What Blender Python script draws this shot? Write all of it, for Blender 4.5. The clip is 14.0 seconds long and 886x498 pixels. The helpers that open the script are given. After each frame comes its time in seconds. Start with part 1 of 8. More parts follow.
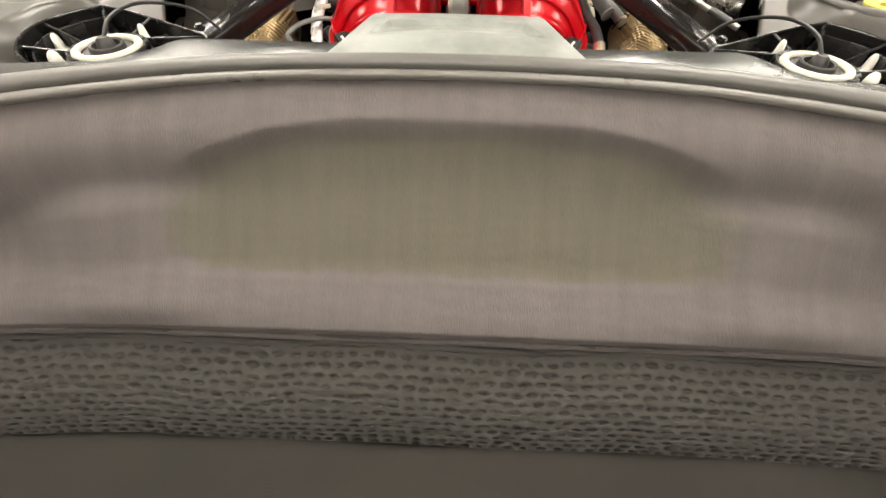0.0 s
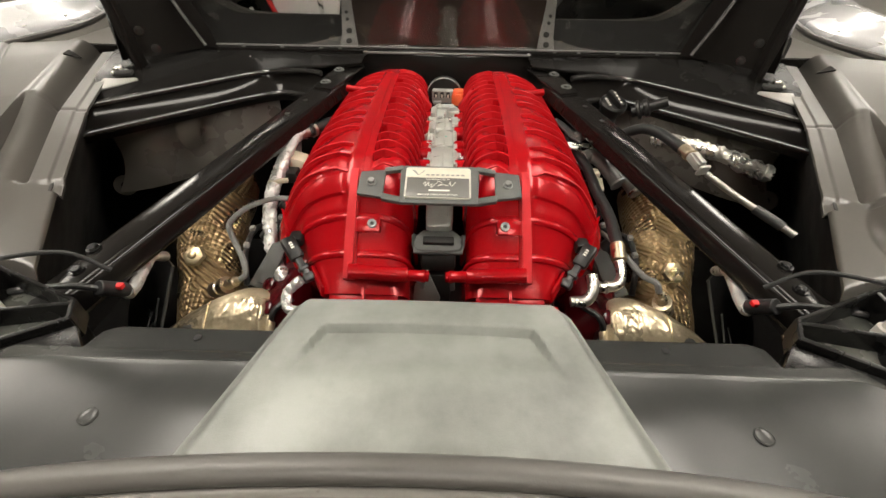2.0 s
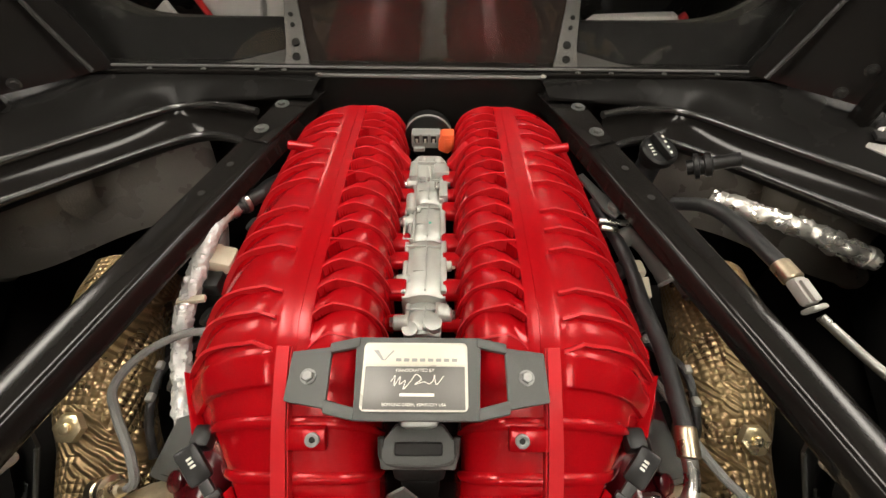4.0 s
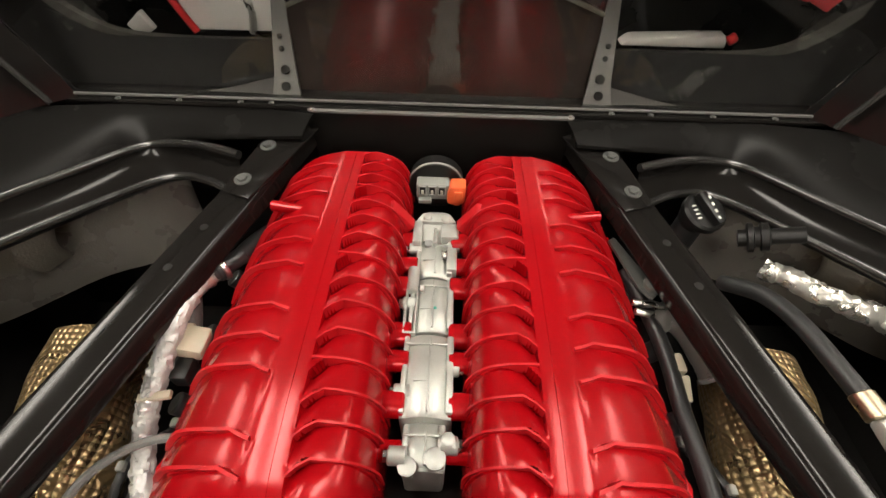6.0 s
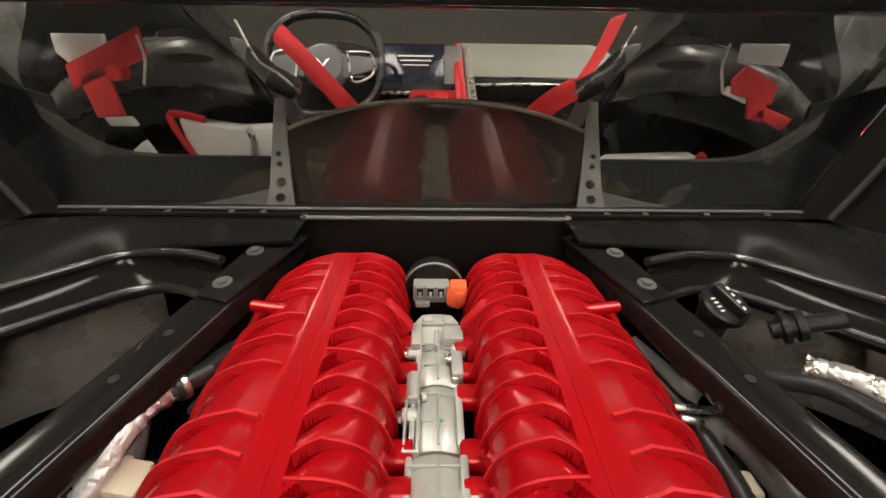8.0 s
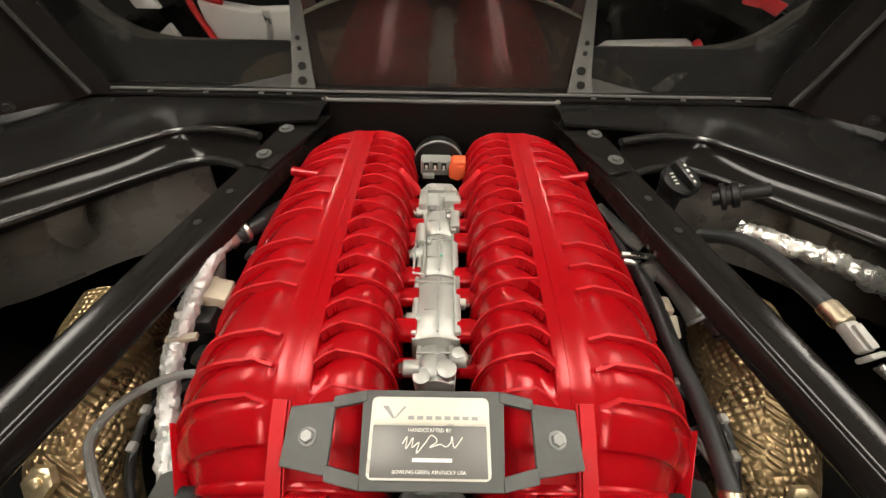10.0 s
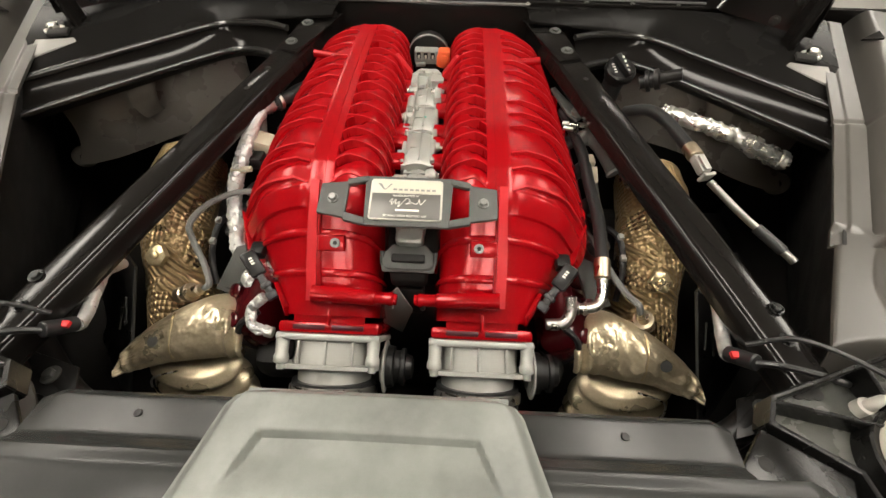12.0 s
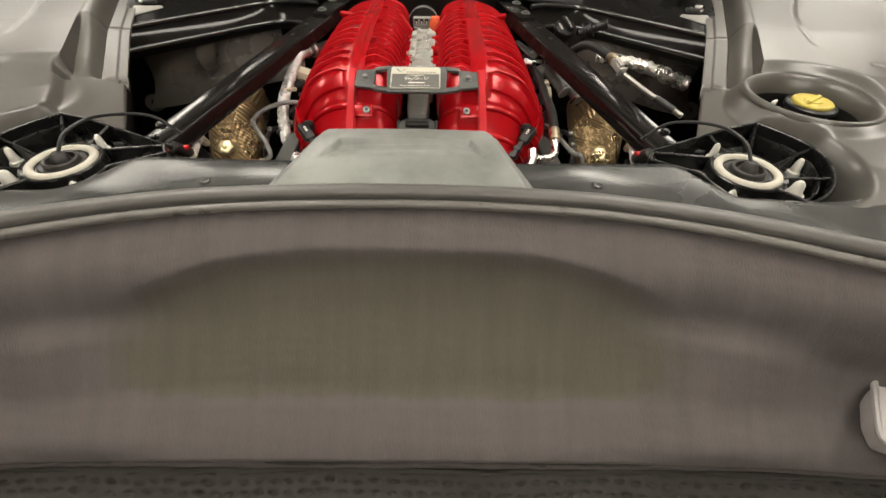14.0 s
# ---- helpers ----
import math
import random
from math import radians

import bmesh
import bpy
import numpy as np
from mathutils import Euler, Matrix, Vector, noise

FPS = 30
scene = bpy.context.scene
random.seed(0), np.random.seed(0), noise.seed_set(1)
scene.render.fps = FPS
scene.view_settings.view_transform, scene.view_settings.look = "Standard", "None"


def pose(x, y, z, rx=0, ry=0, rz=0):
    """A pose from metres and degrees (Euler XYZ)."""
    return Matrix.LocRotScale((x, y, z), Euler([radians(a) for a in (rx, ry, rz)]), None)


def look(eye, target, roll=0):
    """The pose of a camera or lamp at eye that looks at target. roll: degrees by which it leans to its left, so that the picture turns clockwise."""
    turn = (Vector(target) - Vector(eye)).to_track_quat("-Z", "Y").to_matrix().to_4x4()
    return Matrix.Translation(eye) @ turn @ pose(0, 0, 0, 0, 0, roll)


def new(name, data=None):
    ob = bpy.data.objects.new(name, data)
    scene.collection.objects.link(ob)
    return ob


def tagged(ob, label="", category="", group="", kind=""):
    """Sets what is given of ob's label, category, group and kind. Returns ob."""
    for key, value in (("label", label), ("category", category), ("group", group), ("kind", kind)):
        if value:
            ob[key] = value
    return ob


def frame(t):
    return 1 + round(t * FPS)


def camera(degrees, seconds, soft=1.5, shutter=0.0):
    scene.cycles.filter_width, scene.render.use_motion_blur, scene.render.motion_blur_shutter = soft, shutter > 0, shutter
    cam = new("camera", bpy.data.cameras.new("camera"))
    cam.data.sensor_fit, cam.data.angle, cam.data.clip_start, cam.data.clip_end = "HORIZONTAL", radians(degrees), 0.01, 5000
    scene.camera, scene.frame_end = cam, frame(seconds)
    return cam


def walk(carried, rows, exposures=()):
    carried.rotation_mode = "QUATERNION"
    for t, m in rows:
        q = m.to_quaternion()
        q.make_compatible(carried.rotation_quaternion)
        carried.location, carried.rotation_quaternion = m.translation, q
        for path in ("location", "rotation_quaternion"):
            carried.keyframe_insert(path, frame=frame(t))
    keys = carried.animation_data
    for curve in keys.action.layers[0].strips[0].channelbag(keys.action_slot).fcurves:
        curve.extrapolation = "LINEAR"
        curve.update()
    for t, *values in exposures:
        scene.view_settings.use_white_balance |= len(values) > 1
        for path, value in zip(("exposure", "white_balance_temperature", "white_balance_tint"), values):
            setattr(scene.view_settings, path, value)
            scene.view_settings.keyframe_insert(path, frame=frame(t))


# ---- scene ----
cam = camera(93.0, 14.0)
PATH = [
    (0, (0.002, -0.022, 1.142), (-0.037, 1.34, -0.322), 0.8),
    (0.5, (-0.011, 0.047, 1.188), (-0.034, 1.529, -0.155), 1.3),
    (1, (-0.003, 0.116, 1.21), (-0.033, 1.673, -0.046), 1.3),
    (1.5, (0.011, 0.197, 1.213), (-0.021, 1.77, -0.021), 1.2),
    (2, (0.012, 0.273, 1.203), (-0.01, 1.84, -0.04), 1.0),
    (2.5, (0.007, 0.349, 1.199), (0.0, 1.884, -0.083), 0.9),
    (3, (0.013, 0.432, 1.212), (0.019, 1.936, -0.107), 0.9),
    (3.5, (0.021, 0.507, 1.221), (0.039, 1.97, -0.142), 1.0),
    (4, (0.017, 0.57, 1.242), (0.027, 1.985, -0.171), 0.8),
    (4.2, (0.015, 0.6, 1.26), (0.02, 1.989, -0.179), 0.7),
    (5.3, (0.014, 0.678, 1.274), (0.008, 2.03, -0.232), 1.1),
    (6.3, (0.011, 0.708, 1.253), (-0.005, 2.065, -0.215), 1.6),
    (6.5, (-0.005, 0.694, 1.241), (-0.011, 2.145, -0.137), 1.8),
    (7, (0.0, 0.699, 1.208), (-0.001, 2.329, 0.05), 1.1),
    (7.2, (-0.003, 0.707, 1.196), (0.017, 2.392, 0.12), 1.3),
    (8.25, (-0.002, 0.706, 1.197), (0.04, 2.46, 0.27), 0.8),
    (9.3, (0.0, 0.674, 1.217), (0.057, 2.339, 0.111), 0.4),
    (9.5, (0.004, 0.653, 1.22), (0.042, 2.271, 0.046), 0.5),
    (10, (0.004, 0.604, 1.228), (0.01, 2.09, -0.11), 1.1),
    (10.5, (0.031, 0.559, 1.234), (0.006, 1.942, -0.209), 0.9),
    (11, (0.034, 0.51, 1.233), (0.006, 1.812, -0.284), 1.3),
    (11.5, (0.04, 0.453, 1.253), (0.003, 1.73, -0.286), 1.2),
    (12, (0.049, 0.389, 1.269), (0.016, 1.673, -0.265), 1.3),
    (12.5, (0.046, 0.316, 1.269), (0.026, 1.636, -0.233), 1.2),
    (13, (0.061, 0.254, 1.264), (0.064, 1.615, -0.202), 1.1),
    (13.5, (0.051, 0.177, 1.241), (0.057, 1.58, -0.186), 0.7),
    (14, (0.039, 0.04, 1.213), (0.059, 1.494, -0.161), 1.2),
]
walk(cam, [(t, look(eye, target, roll)) for t, eye, target, roll in PATH], [(0.0, 0.96), (0.5, 0.48), (1.0, 0.16), (1.5, 0.15), (3.5, 0.05), (11.0, 0.05), (12.5, 0.1), (13.5, 0.05), (14.0, 0.05)])

# ---- light: a closed garage with ceiling panels ----
world = bpy.data.worlds.new("world")
scene.world = world
world.use_nodes = True
world.node_tree.nodes["Background"].inputs["Color"].default_value = (0.9, 0.85, 0.78, 1)
world.node_tree.nodes["Background"].inputs["Strength"].default_value = 0.05
scene.view_settings.exposure = 0.0
LAMP = 19.5

# ---- materials ----
def mat(name, base, rough=0.5, metal=0.0, var=0.15, scale=30.0, fine=300.0, bump=0.1, spec=0.5, coat=0.0, dust=0.0, dust_col=(0.3, 0.28, 0.25), tint=None, rvar=0.12, bscale=None, stretch=(1, 1, 1), emit=0.0):
    """A surface with variation at two scales: broad mottling, fine grain and relief."""
    m = bpy.data.materials.new(name)
    m.use_nodes = True
    nt = m.node_tree
    N, L = nt.nodes, nt.links
    b = N["Principled BSDF"]
    tc = N.new("ShaderNodeTexCoord")
    mp = N.new("ShaderNodeMapping")
    mp.inputs["Scale"].default_value = stretch
    L.new(tc.outputs["Object"], mp.inputs["Vector"])
    n1 = N.new("ShaderNodeTexNoise")
    n1.inputs["Scale"].default_value, n1.inputs["Detail"].default_value = scale, 5
    n2 = N.new("ShaderNodeTexNoise")
    n2.inputs["Scale"].default_value, n2.inputs["Detail"].default_value = fine, 3
    for n in (n1, n2):
        L.new(mp.outputs["Vector"], n.inputs["Vector"])
    mix = N.new("ShaderNodeMix")
    mix.data_type = "RGBA"
    lo = [c * (1 - var) for c in base]
    hi = [min(1, c * (1 + var)) for c in (tint or base)]
    mix.inputs["A"].default_value, mix.inputs["B"].default_value = (*lo, 1), (*hi, 1)
    add = N.new("ShaderNodeMath")
    add.operation = "MULTIPLY_ADD"
    add.inputs[1].default_value, add.inputs[2].default_value = 0.4, 0.0
    L.new(n2.outputs["Fac"], add.inputs[0])
    add2 = N.new("ShaderNodeMath")
    add2.operation = "MULTIPLY_ADD"
    add2.inputs[1].default_value = 0.6
    L.new(n1.outputs["Fac"], add2.inputs[0])
    L.new(add.outputs[0], add2.inputs[2])
    L.new(add2.outputs[0], mix.inputs["Factor"])
    col = mix.outputs["Result"]
    rr = N.new("ShaderNodeMapRange")
    rr.inputs["To Min"].default_value, rr.inputs["To Max"].default_value = max(0.02, rough - rvar), min(1, rough + rvar)
    rr.inputs["From Min"].default_value, rr.inputs["From Max"].default_value = 0.3, 0.7
    L.new(n1.outputs["Fac"], rr.inputs["Value"])
    rough_out = rr.outputs["Result"]
    if dust:
        n3 = N.new("ShaderNodeTexNoise")
        n3.inputs["Scale"].default_value, n3.inputs["Detail"].default_value, n3.inputs["Roughness"].default_value = scale * 0.5, 6, 0.6
        L.new(tc.outputs["Object"], n3.inputs["Vector"])
        ramp = N.new("ShaderNodeMapRange")
        ramp.inputs["From Min"].default_value, ramp.inputs["From Max"].default_value = 0.38, 0.72
        ramp.inputs["To Max"].default_value = dust
        L.new(n3.outputs["Fac"], ramp.inputs["Value"])
        mx = N.new("ShaderNodeMix")
        mx.data_type = "RGBA"
        L.new(ramp.outputs["Result"], mx.inputs["Factor"])
        L.new(col, mx.inputs["A"])
        mx.inputs["B"].default_value = (*dust_col, 1)
        col = mx.outputs["Result"]
        ra = N.new("ShaderNodeMath")
        ra.operation = "MULTIPLY_ADD"
        ra.inputs[1].default_value = 0.12
        L.new(ramp.outputs["Result"], ra.inputs[0])
        L.new(rough_out, ra.inputs[2])
        rough_out = ra.outputs[0]
    L.new(col, b.inputs["Base Color"])
    L.new(rough_out, b.inputs["Roughness"])
    b.inputs["Metallic"].default_value = metal
    b.inputs["Specular IOR Level"].default_value = spec
    b.inputs["Coat Weight"].default_value = coat
    b.inputs["Coat Roughness"].default_value = 0.08
    if bump:
        bp = N.new("ShaderNodeBump")
        bp.inputs["Strength"].default_value, bp.inputs["Distance"].default_value = bump, 0.002
        if bscale:
            n4 = N.new("ShaderNodeTexNoise")
            n4.inputs["Scale"].default_value, n4.inputs["Detail"].default_value = bscale, 4
            L.new(mp.outputs["Vector"], n4.inputs["Vector"])
            L.new(n4.outputs["Fac"], bp.inputs["Height"])
        else:
            L.new(n2.outputs["Fac"], bp.inputs["Height"])
        L.new(bp.outputs["Normal"], b.inputs["Normal"])
    if emit:
        b.inputs["Emission Color"].default_value, b.inputs["Emission Strength"].default_value = (*base, 1), emit
    return m


RED = mat("red_powder_coat", (0.32, 0.0016, 0.0045), 0.215, 0.15, 0.2, 9, 900, 0.015, 0.36, 0.0, tint=(0.375, 0.003, 0.0068), rvar=0.04)
ALU = mat("cast_aluminium", (0.43, 0.44, 0.405), 0.42, 0.55, 0.25, 60, 900, 0.15, rvar=0.08)
STEEL = mat("zinc_steel", (0.6, 0.58, 0.54), 0.3, 1.0, 0.2, 80, 600, 0.1)
BLACK_GLOSS = mat("black_satin_paint", (0.010, 0.009, 0.0083), 0.13, 0.0, 0.3, 12, 500, 0.0, 0.2, 0.0, rvar=0.03)
BLACK_PLASTIC = mat("black_plastic", (0.010, 0.0096, 0.0092), 0.36, 0.0, 0.3, 20, 900, 0.10, 0.3)
BLACK_MATT = mat("matt_black_lining", (0.017, 0.016, 0.015), 0.6, 0.0, 0.4, 15, 400, 0.2, 0.25)
RUBBER = mat("rubber", (0.085, 0.08, 0.074), 0.40, 0.0, 0.2, 25, 500, 0.06, 0.5, rvar=0.04, dust=0.12, dust_col=(0.17, 0.155, 0.14))
COVER = mat("dusty_cover_plastic", (0.026, 0.027, 0.026), 0.24, 0.0, 0.25, 14, 1200, 0.02, 0.42, 0.0, dust=0.12, dust_col=(0.11, 0.11, 0.10), rvar=0.03)
COVER_MID = mat("grey_cover_plastic", (0.22, 0.23, 0.212), 0.34, 0.0, 0.15, 34, 1200, 0.08, 0.5, 0.0, dust=0.8, dust_col=(0.095, 0.10, 0.09), rvar=0.03)
GOLD = mat("gold_heat_foil", (0.42, 0.32, 0.16), 0.30, 0.85, 0.25, 25, 300, 0.8, tint=(0.72, 0.61, 0.39), rvar=0.1, bscale=60)

GOLD_PALE = mat("pale_heat_shield", (0.40, 0.325, 0.20), 0.33, 0.62, 0.25, 20, 300, 0.6, tint=(0.62, 0.53, 0.37), bscale=45, rvar=0.10)
FOIL = mat("silver_heat_wrap", (0.55, 0.55, 0.53), 0.32, 0.4, 0.25, 60, 300, 0.9, bscale=120)
HOSE = mat("black_hose", (0.02, 0.02, 0.02), 0.4, 0.0, 0.3, 40, 500, 0.1)
GREY_WIRE = mat("grey_braided_sleeve", (0.16, 0.16, 0.15), 0.6, 0.0, 0.3, 60, 1500, 0.5)
BRACKET = mat("grey_bracket_plastic", (0.075, 0.077, 0.072), 0.5, 0.0, 0.15, 20, 1500, 0.25)
RED_GLOSS = mat("glossy_cam_cover_red", (0.055, 0.003, 0.005), 0.2, 0.0, 0.2, 12, 600, 0.04, 0.45)
RED_DEEP = mat("deep_red_coat_and_slot_shade", (0.06, 0.006, 0.01), 0.35, 0.2, 0.2, 12, 600, 0.08)
ALU_DARK = mat("dull_cast_aluminium", (0.26, 0.26, 0.25), 0.45, 0.5, 0.25, 60, 900, 0.2)
PLAQUE_RIM = mat("plaque_silver", (0.58, 0.56, 0.49), 0.35, 0.3, 0.05, 30, 800, 0.05)
PLAQUE_WHITE = mat("plaque_pale_band", (0.58, 0.55, 0.45), 0.4, 0.1, 0.05, 30, 800, 0.03)
PLAQUE_DARK = mat("plaque_dark_field", (0.13, 0.125, 0.115), 0.4, 0.2, 0.1, 30, 800, 0.03)
INK = mat("pale_print", (0.8, 0.78, 0.7), 0.5, 0.0, 0.05, 30, 800, 0.0)
ORANGE = mat("orange_plastic", (0.75, 0.12, 0.035), 0.5, 0.0, 0.1, 40, 500, 0.1)
BEIGE = mat("beige_plastic", (0.45, 0.4, 0.3), 0.55, 0.0, 0.15, 40, 500, 0.1)
WHITE_RUBBER = mat("white_ring_rubber", (0.42, 0.40, 0.335), 0.55, 0.0, 0.12, 60, 500, 0.1, dust=0.2, dust_col=(0.4, 0.36, 0.28))
WHITE_STUD = mat("pale_stud_plastic", (0.6, 0.58, 0.52), 0.4, 0.0, 0.1, 60, 500, 0.05)
FENDER = mat("grey_fender_liner", (0.070, 0.065, 0.058), 0.30, 0.0, 0.2, 6, 900, 0.02, 0.55, 0.0, dust=0.10, dust_col=(0.2, 0.185, 0.16), rvar=0.03)
PAINT = mat("silver_body_paint", (0.62, 0.62, 0.63), 0.25, 0.35, 0.05, 10, 1500, 0.02, 0.5, 0.8)
CARPET = mat("grey_trunk_felt", (0.084, 0.075, 0.072), 0.95, 0.0, 0.3, 70, 1400, 0.4, 0.12, tint=(0.093, 0.082, 0.079), bscale=1100, stretch=(1, 0.13, 0.13))
NET = mat("woven_net_cord", (0.042, 0.039, 0.035), 0.85, 0.0, 0.25, 60, 900, 0.5, 0.2)
CONCRETE = mat("garage_floor", (0.3, 0.29, 0.27), 0.5, 0.0, 0.2, 2, 60, 0.2)
WALL = mat("garage_wall_paint", (0.25, 0.24, 0.22), 0.8, 0.0, 0.05, 2, 80, 0.1)
CEIL = mat("garage_ceiling_paint", (0.32, 0.31, 0.29), 0.85, 0.0, 0.05, 2, 80, 0.1)
GLOW = mat("lamp_diffuser", (1.0, 0.93, 0.82), 0.5, 0.0, 0.0, 2, 80, 0.0, emit=LAMP)
LEATHER = mat("black_leather", (0.010, 0.0097, 0.0092), 0.3, 0.0, 0.25, 12, 350, 0.35, 0.5)
RED_TRIM = mat("red_leather", (0.6, 0.015, 0.018), 0.5, 0.0, 0.15, 20, 500, 0.2)
BELT = mat("red_belt_webbing", (0.68, 0.02, 0.025), 0.7, 0.0, 0.15, 60, 1200, 0.4)
DASH = mat("grey_dash_skin", (0.3, 0.3, 0.26), 0.6, 0.0, 0.12, 10, 700, 0.25)
TRIM = mat("satin_trim", (0.7, 0.7, 0.66), 0.3, 0.9, 0.1, 40, 500, 0.0)
PANEL = mat("brown_black_bulkhead", (0.024, 0.0165, 0.0135), 0.7, 0.0, 0.3, 15, 500, 0.2, 0.1)
STRAP = mat("grey_steel_strap", (0.17, 0.167, 0.160), 0.5, 0.3, 0.15, 25, 500, 0.1)
PALE_TRIM = mat("pale_door_trim", (0.82, 0.81, 0.78), 0.5, 0.0, 0.1, 15, 500, 0.1)
YELLOW = mat("yellow_sticker", (0.48, 0.39, 0.07), 0.5, 0.0, 0.15, 60, 500, 0.0)


def glass_mat():
    m = bpy.data.materials.new("window_glass")
    m.use_nodes = True
    b = m.node_tree.nodes["Principled BSDF"]
    b.inputs["Base Color"].default_value = (0.75, 0.74, 0.72, 1)
    b.inputs["Roughness"].default_value = 0.0
    b.inputs["Transmission Weight"].default_value = 1.0
    b.inputs["IOR"].default_value = 1.42
    return m


GLASS = glass_mat()


def screen_mat():
    m = mat("screen_glass", (0.01, 0.012, 0.02), 0.12, 0, 0.1, 20, 200, 0)
    b = m.node_tree.nodes["Principled BSDF"]
    b.inputs["Emission Color"].default_value, b.inputs["Emission Strength"].default_value = (0.03, 0.035, 0.07, 1), 0.2
    return m


SCREEN = screen_mat()


def emboss(m):
    """Embossing of the gold foil: a field of dots here, slanting ridges there."""
    nt = m.node_tree
    N, L = nt.nodes, nt.links
    b = N["Principled BSDF"]
    tc = N.new("ShaderNodeTexCoord")
    vo = N.new("ShaderNodeTexVoronoi")
    vo.inputs["Scale"].default_value, vo.inputs["Randomness"].default_value = 135, 0.03
    wa = N.new("ShaderNodeTexWave")
    wa.inputs["Scale"].default_value, wa.inputs["Distortion"].default_value, wa.inputs["Detail"].default_value = 52, 1.6, 1
    wa.bands_direction = "DIAGONAL"
    no = N.new("ShaderNodeTexNoise")
    no.inputs["Scale"].default_value = 21
    for n in (vo, wa, no):
        L.new(tc.outputs["Object"], n.inputs["Vector"])
    sw = N.new("ShaderNodeMapRange")
    sw.inputs["From Min"].default_value, sw.inputs["From Max"].default_value = 0.53, 0.57
    L.new(no.outputs["Fac"], sw.inputs["Value"])
    inv = N.new("ShaderNodeMath")
    inv.operation = "MULTIPLY_ADD"
    inv.inputs[1].default_value, inv.inputs[2].default_value = -1.6, 1.0
    L.new(vo.outputs["Distance"], inv.inputs[0])
    mx = N.new("ShaderNodeMix")
    L.new(sw.outputs["Result"], mx.inputs["Factor"])
    L.new(inv.outputs[0], mx.inputs["A"])
    L.new(wa.outputs["Fac"], mx.inputs["B"])
    bp = N.new("ShaderNodeBump")
    bp.inputs["Strength"].default_value, bp.inputs["Distance"].default_value = 1.0, 0.0030
    L.new(mx.outputs["Result"], bp.inputs["Height"])
    L.new(bp.outputs["Normal"], b.inputs["Normal"])


GOLD_WRAP = mat("embossed_gold_foil", (0.17, 0.106, 0.045), 0.29, 0.72, 0.4, 18, 300, 0.0, tint=(0.40, 0.288, 0.150), rvar=0.06)
emboss(GOLD_WRAP)

# ---- building helpers ----
def thing(name, loc=(0, 0, 0), label="", category="", group="", kind=""):
    e = new(name)
    e.location = loc
    e.empty_display_size = 0.05
    return tagged(e, label, category, group, kind)


def root_of(ob):
    while ob.parent:
        ob = ob.parent
    return ob


def finish(name, bm, material, smooth=38):
    bmesh.ops.recalc_face_normals(bm, faces=bm.faces[:])
    me = bpy.data.meshes.new(name)
    bm.to_mesh(me)
    bm.free()
    me.materials.append(material)
    me.shade_smooth()
    me.set_sharp_from_angle(angle=radians(smooth))
    return me


def part(name, bm, material, parent, label="", smooth=38):
    """One mesh under a thing or part; the bmesh is in world coordinates."""
    base = root_of(parent).location
    if base.length > 0:
        bmesh.ops.translate(bm, verts=bm.verts[:], vec=-base)
    ob = new(name, finish(name, bm, material, smooth))
    ob.parent = parent
    return tagged(ob, label)


def solo(name, bm, material, label, category, group="", kind="", smooth=38):
    return tagged(new(name, finish(name, bm, material, smooth)), label, category, group, kind)


def merge(bm, tmp, m=None):
    if m is not None:
        bmesh.ops.transform(tmp, matrix=m, verts=tmp.verts[:])
    me = bpy.data.meshes.new("tmp")
    tmp.to_mesh(me)
    tmp.free()
    bm.from_mesh(me)
    bpy.data.meshes.remove(me)
    return bm


def box(bm, c, s, bevel=0.0, m=None, seg=2):
    """A bevelled block of size s about c; m turns it about its centre."""
    t = bmesh.new()
    bmesh.ops.create_cube(t, size=1)
    bmesh.ops.scale(t, vec=s, verts=t.verts[:])
    if bevel:
        bmesh.ops.bevel(t, geom=t.edges[:], offset=bevel, segments=seg, affect="EDGES", profile=0.5)
    return merge(bm, t, Matrix.Translation(c) @ (m or Matrix()))


def basis_of(d):
    d = Vector(d).normalized()
    a = Vector((0, 0, 1)) if abs(d.z) < 0.9 else Vector((1, 0, 0))
    u = d.cross(a).normalized()
    return d, u, d.cross(u).normalized()


def skin(bm, rings, caps=True, closed=True):
    vs = [[bm.verts.new(p) for p in r] for r in rings]
    n = len(vs[0])
    for a, b in zip(vs, vs[1:]):
        for i in range(n if closed else n - 1):
            j = (i + 1) % n
            bm.faces.new((a[i], a[j], b[j], b[i]))
    if caps and closed:
        bm.faces.new(vs[0])
        bm.faces.new(vs[-1])
    return vs


def spin(bm, a, d, prof, seg=24, caps=True):
    """A turned body: prof is (distance along d, radius) from a."""
    d, u, v = basis_of(d)
    a = Vector(a)
    rings = [[a + d * h + (u * math.cos(k * math.tau / seg) + v * math.sin(k * math.tau / seg)) * r for k in range(seg)] for h, r in prof]
    skin(bm, rings, caps)
    return bm


def cyl(bm, a, b, r, r2=None, seg=20, edge=None):
    a, b = Vector(a), Vector(b)
    h = (b - a).length
    r2 = r if r2 is None else r2
    e = min(r, r2) * 0.15 if edge is None else edge
    return spin(bm, a, b - a, [(0, r - e), (e, r), (h - e, r2), (h, r2 - e)], seg)


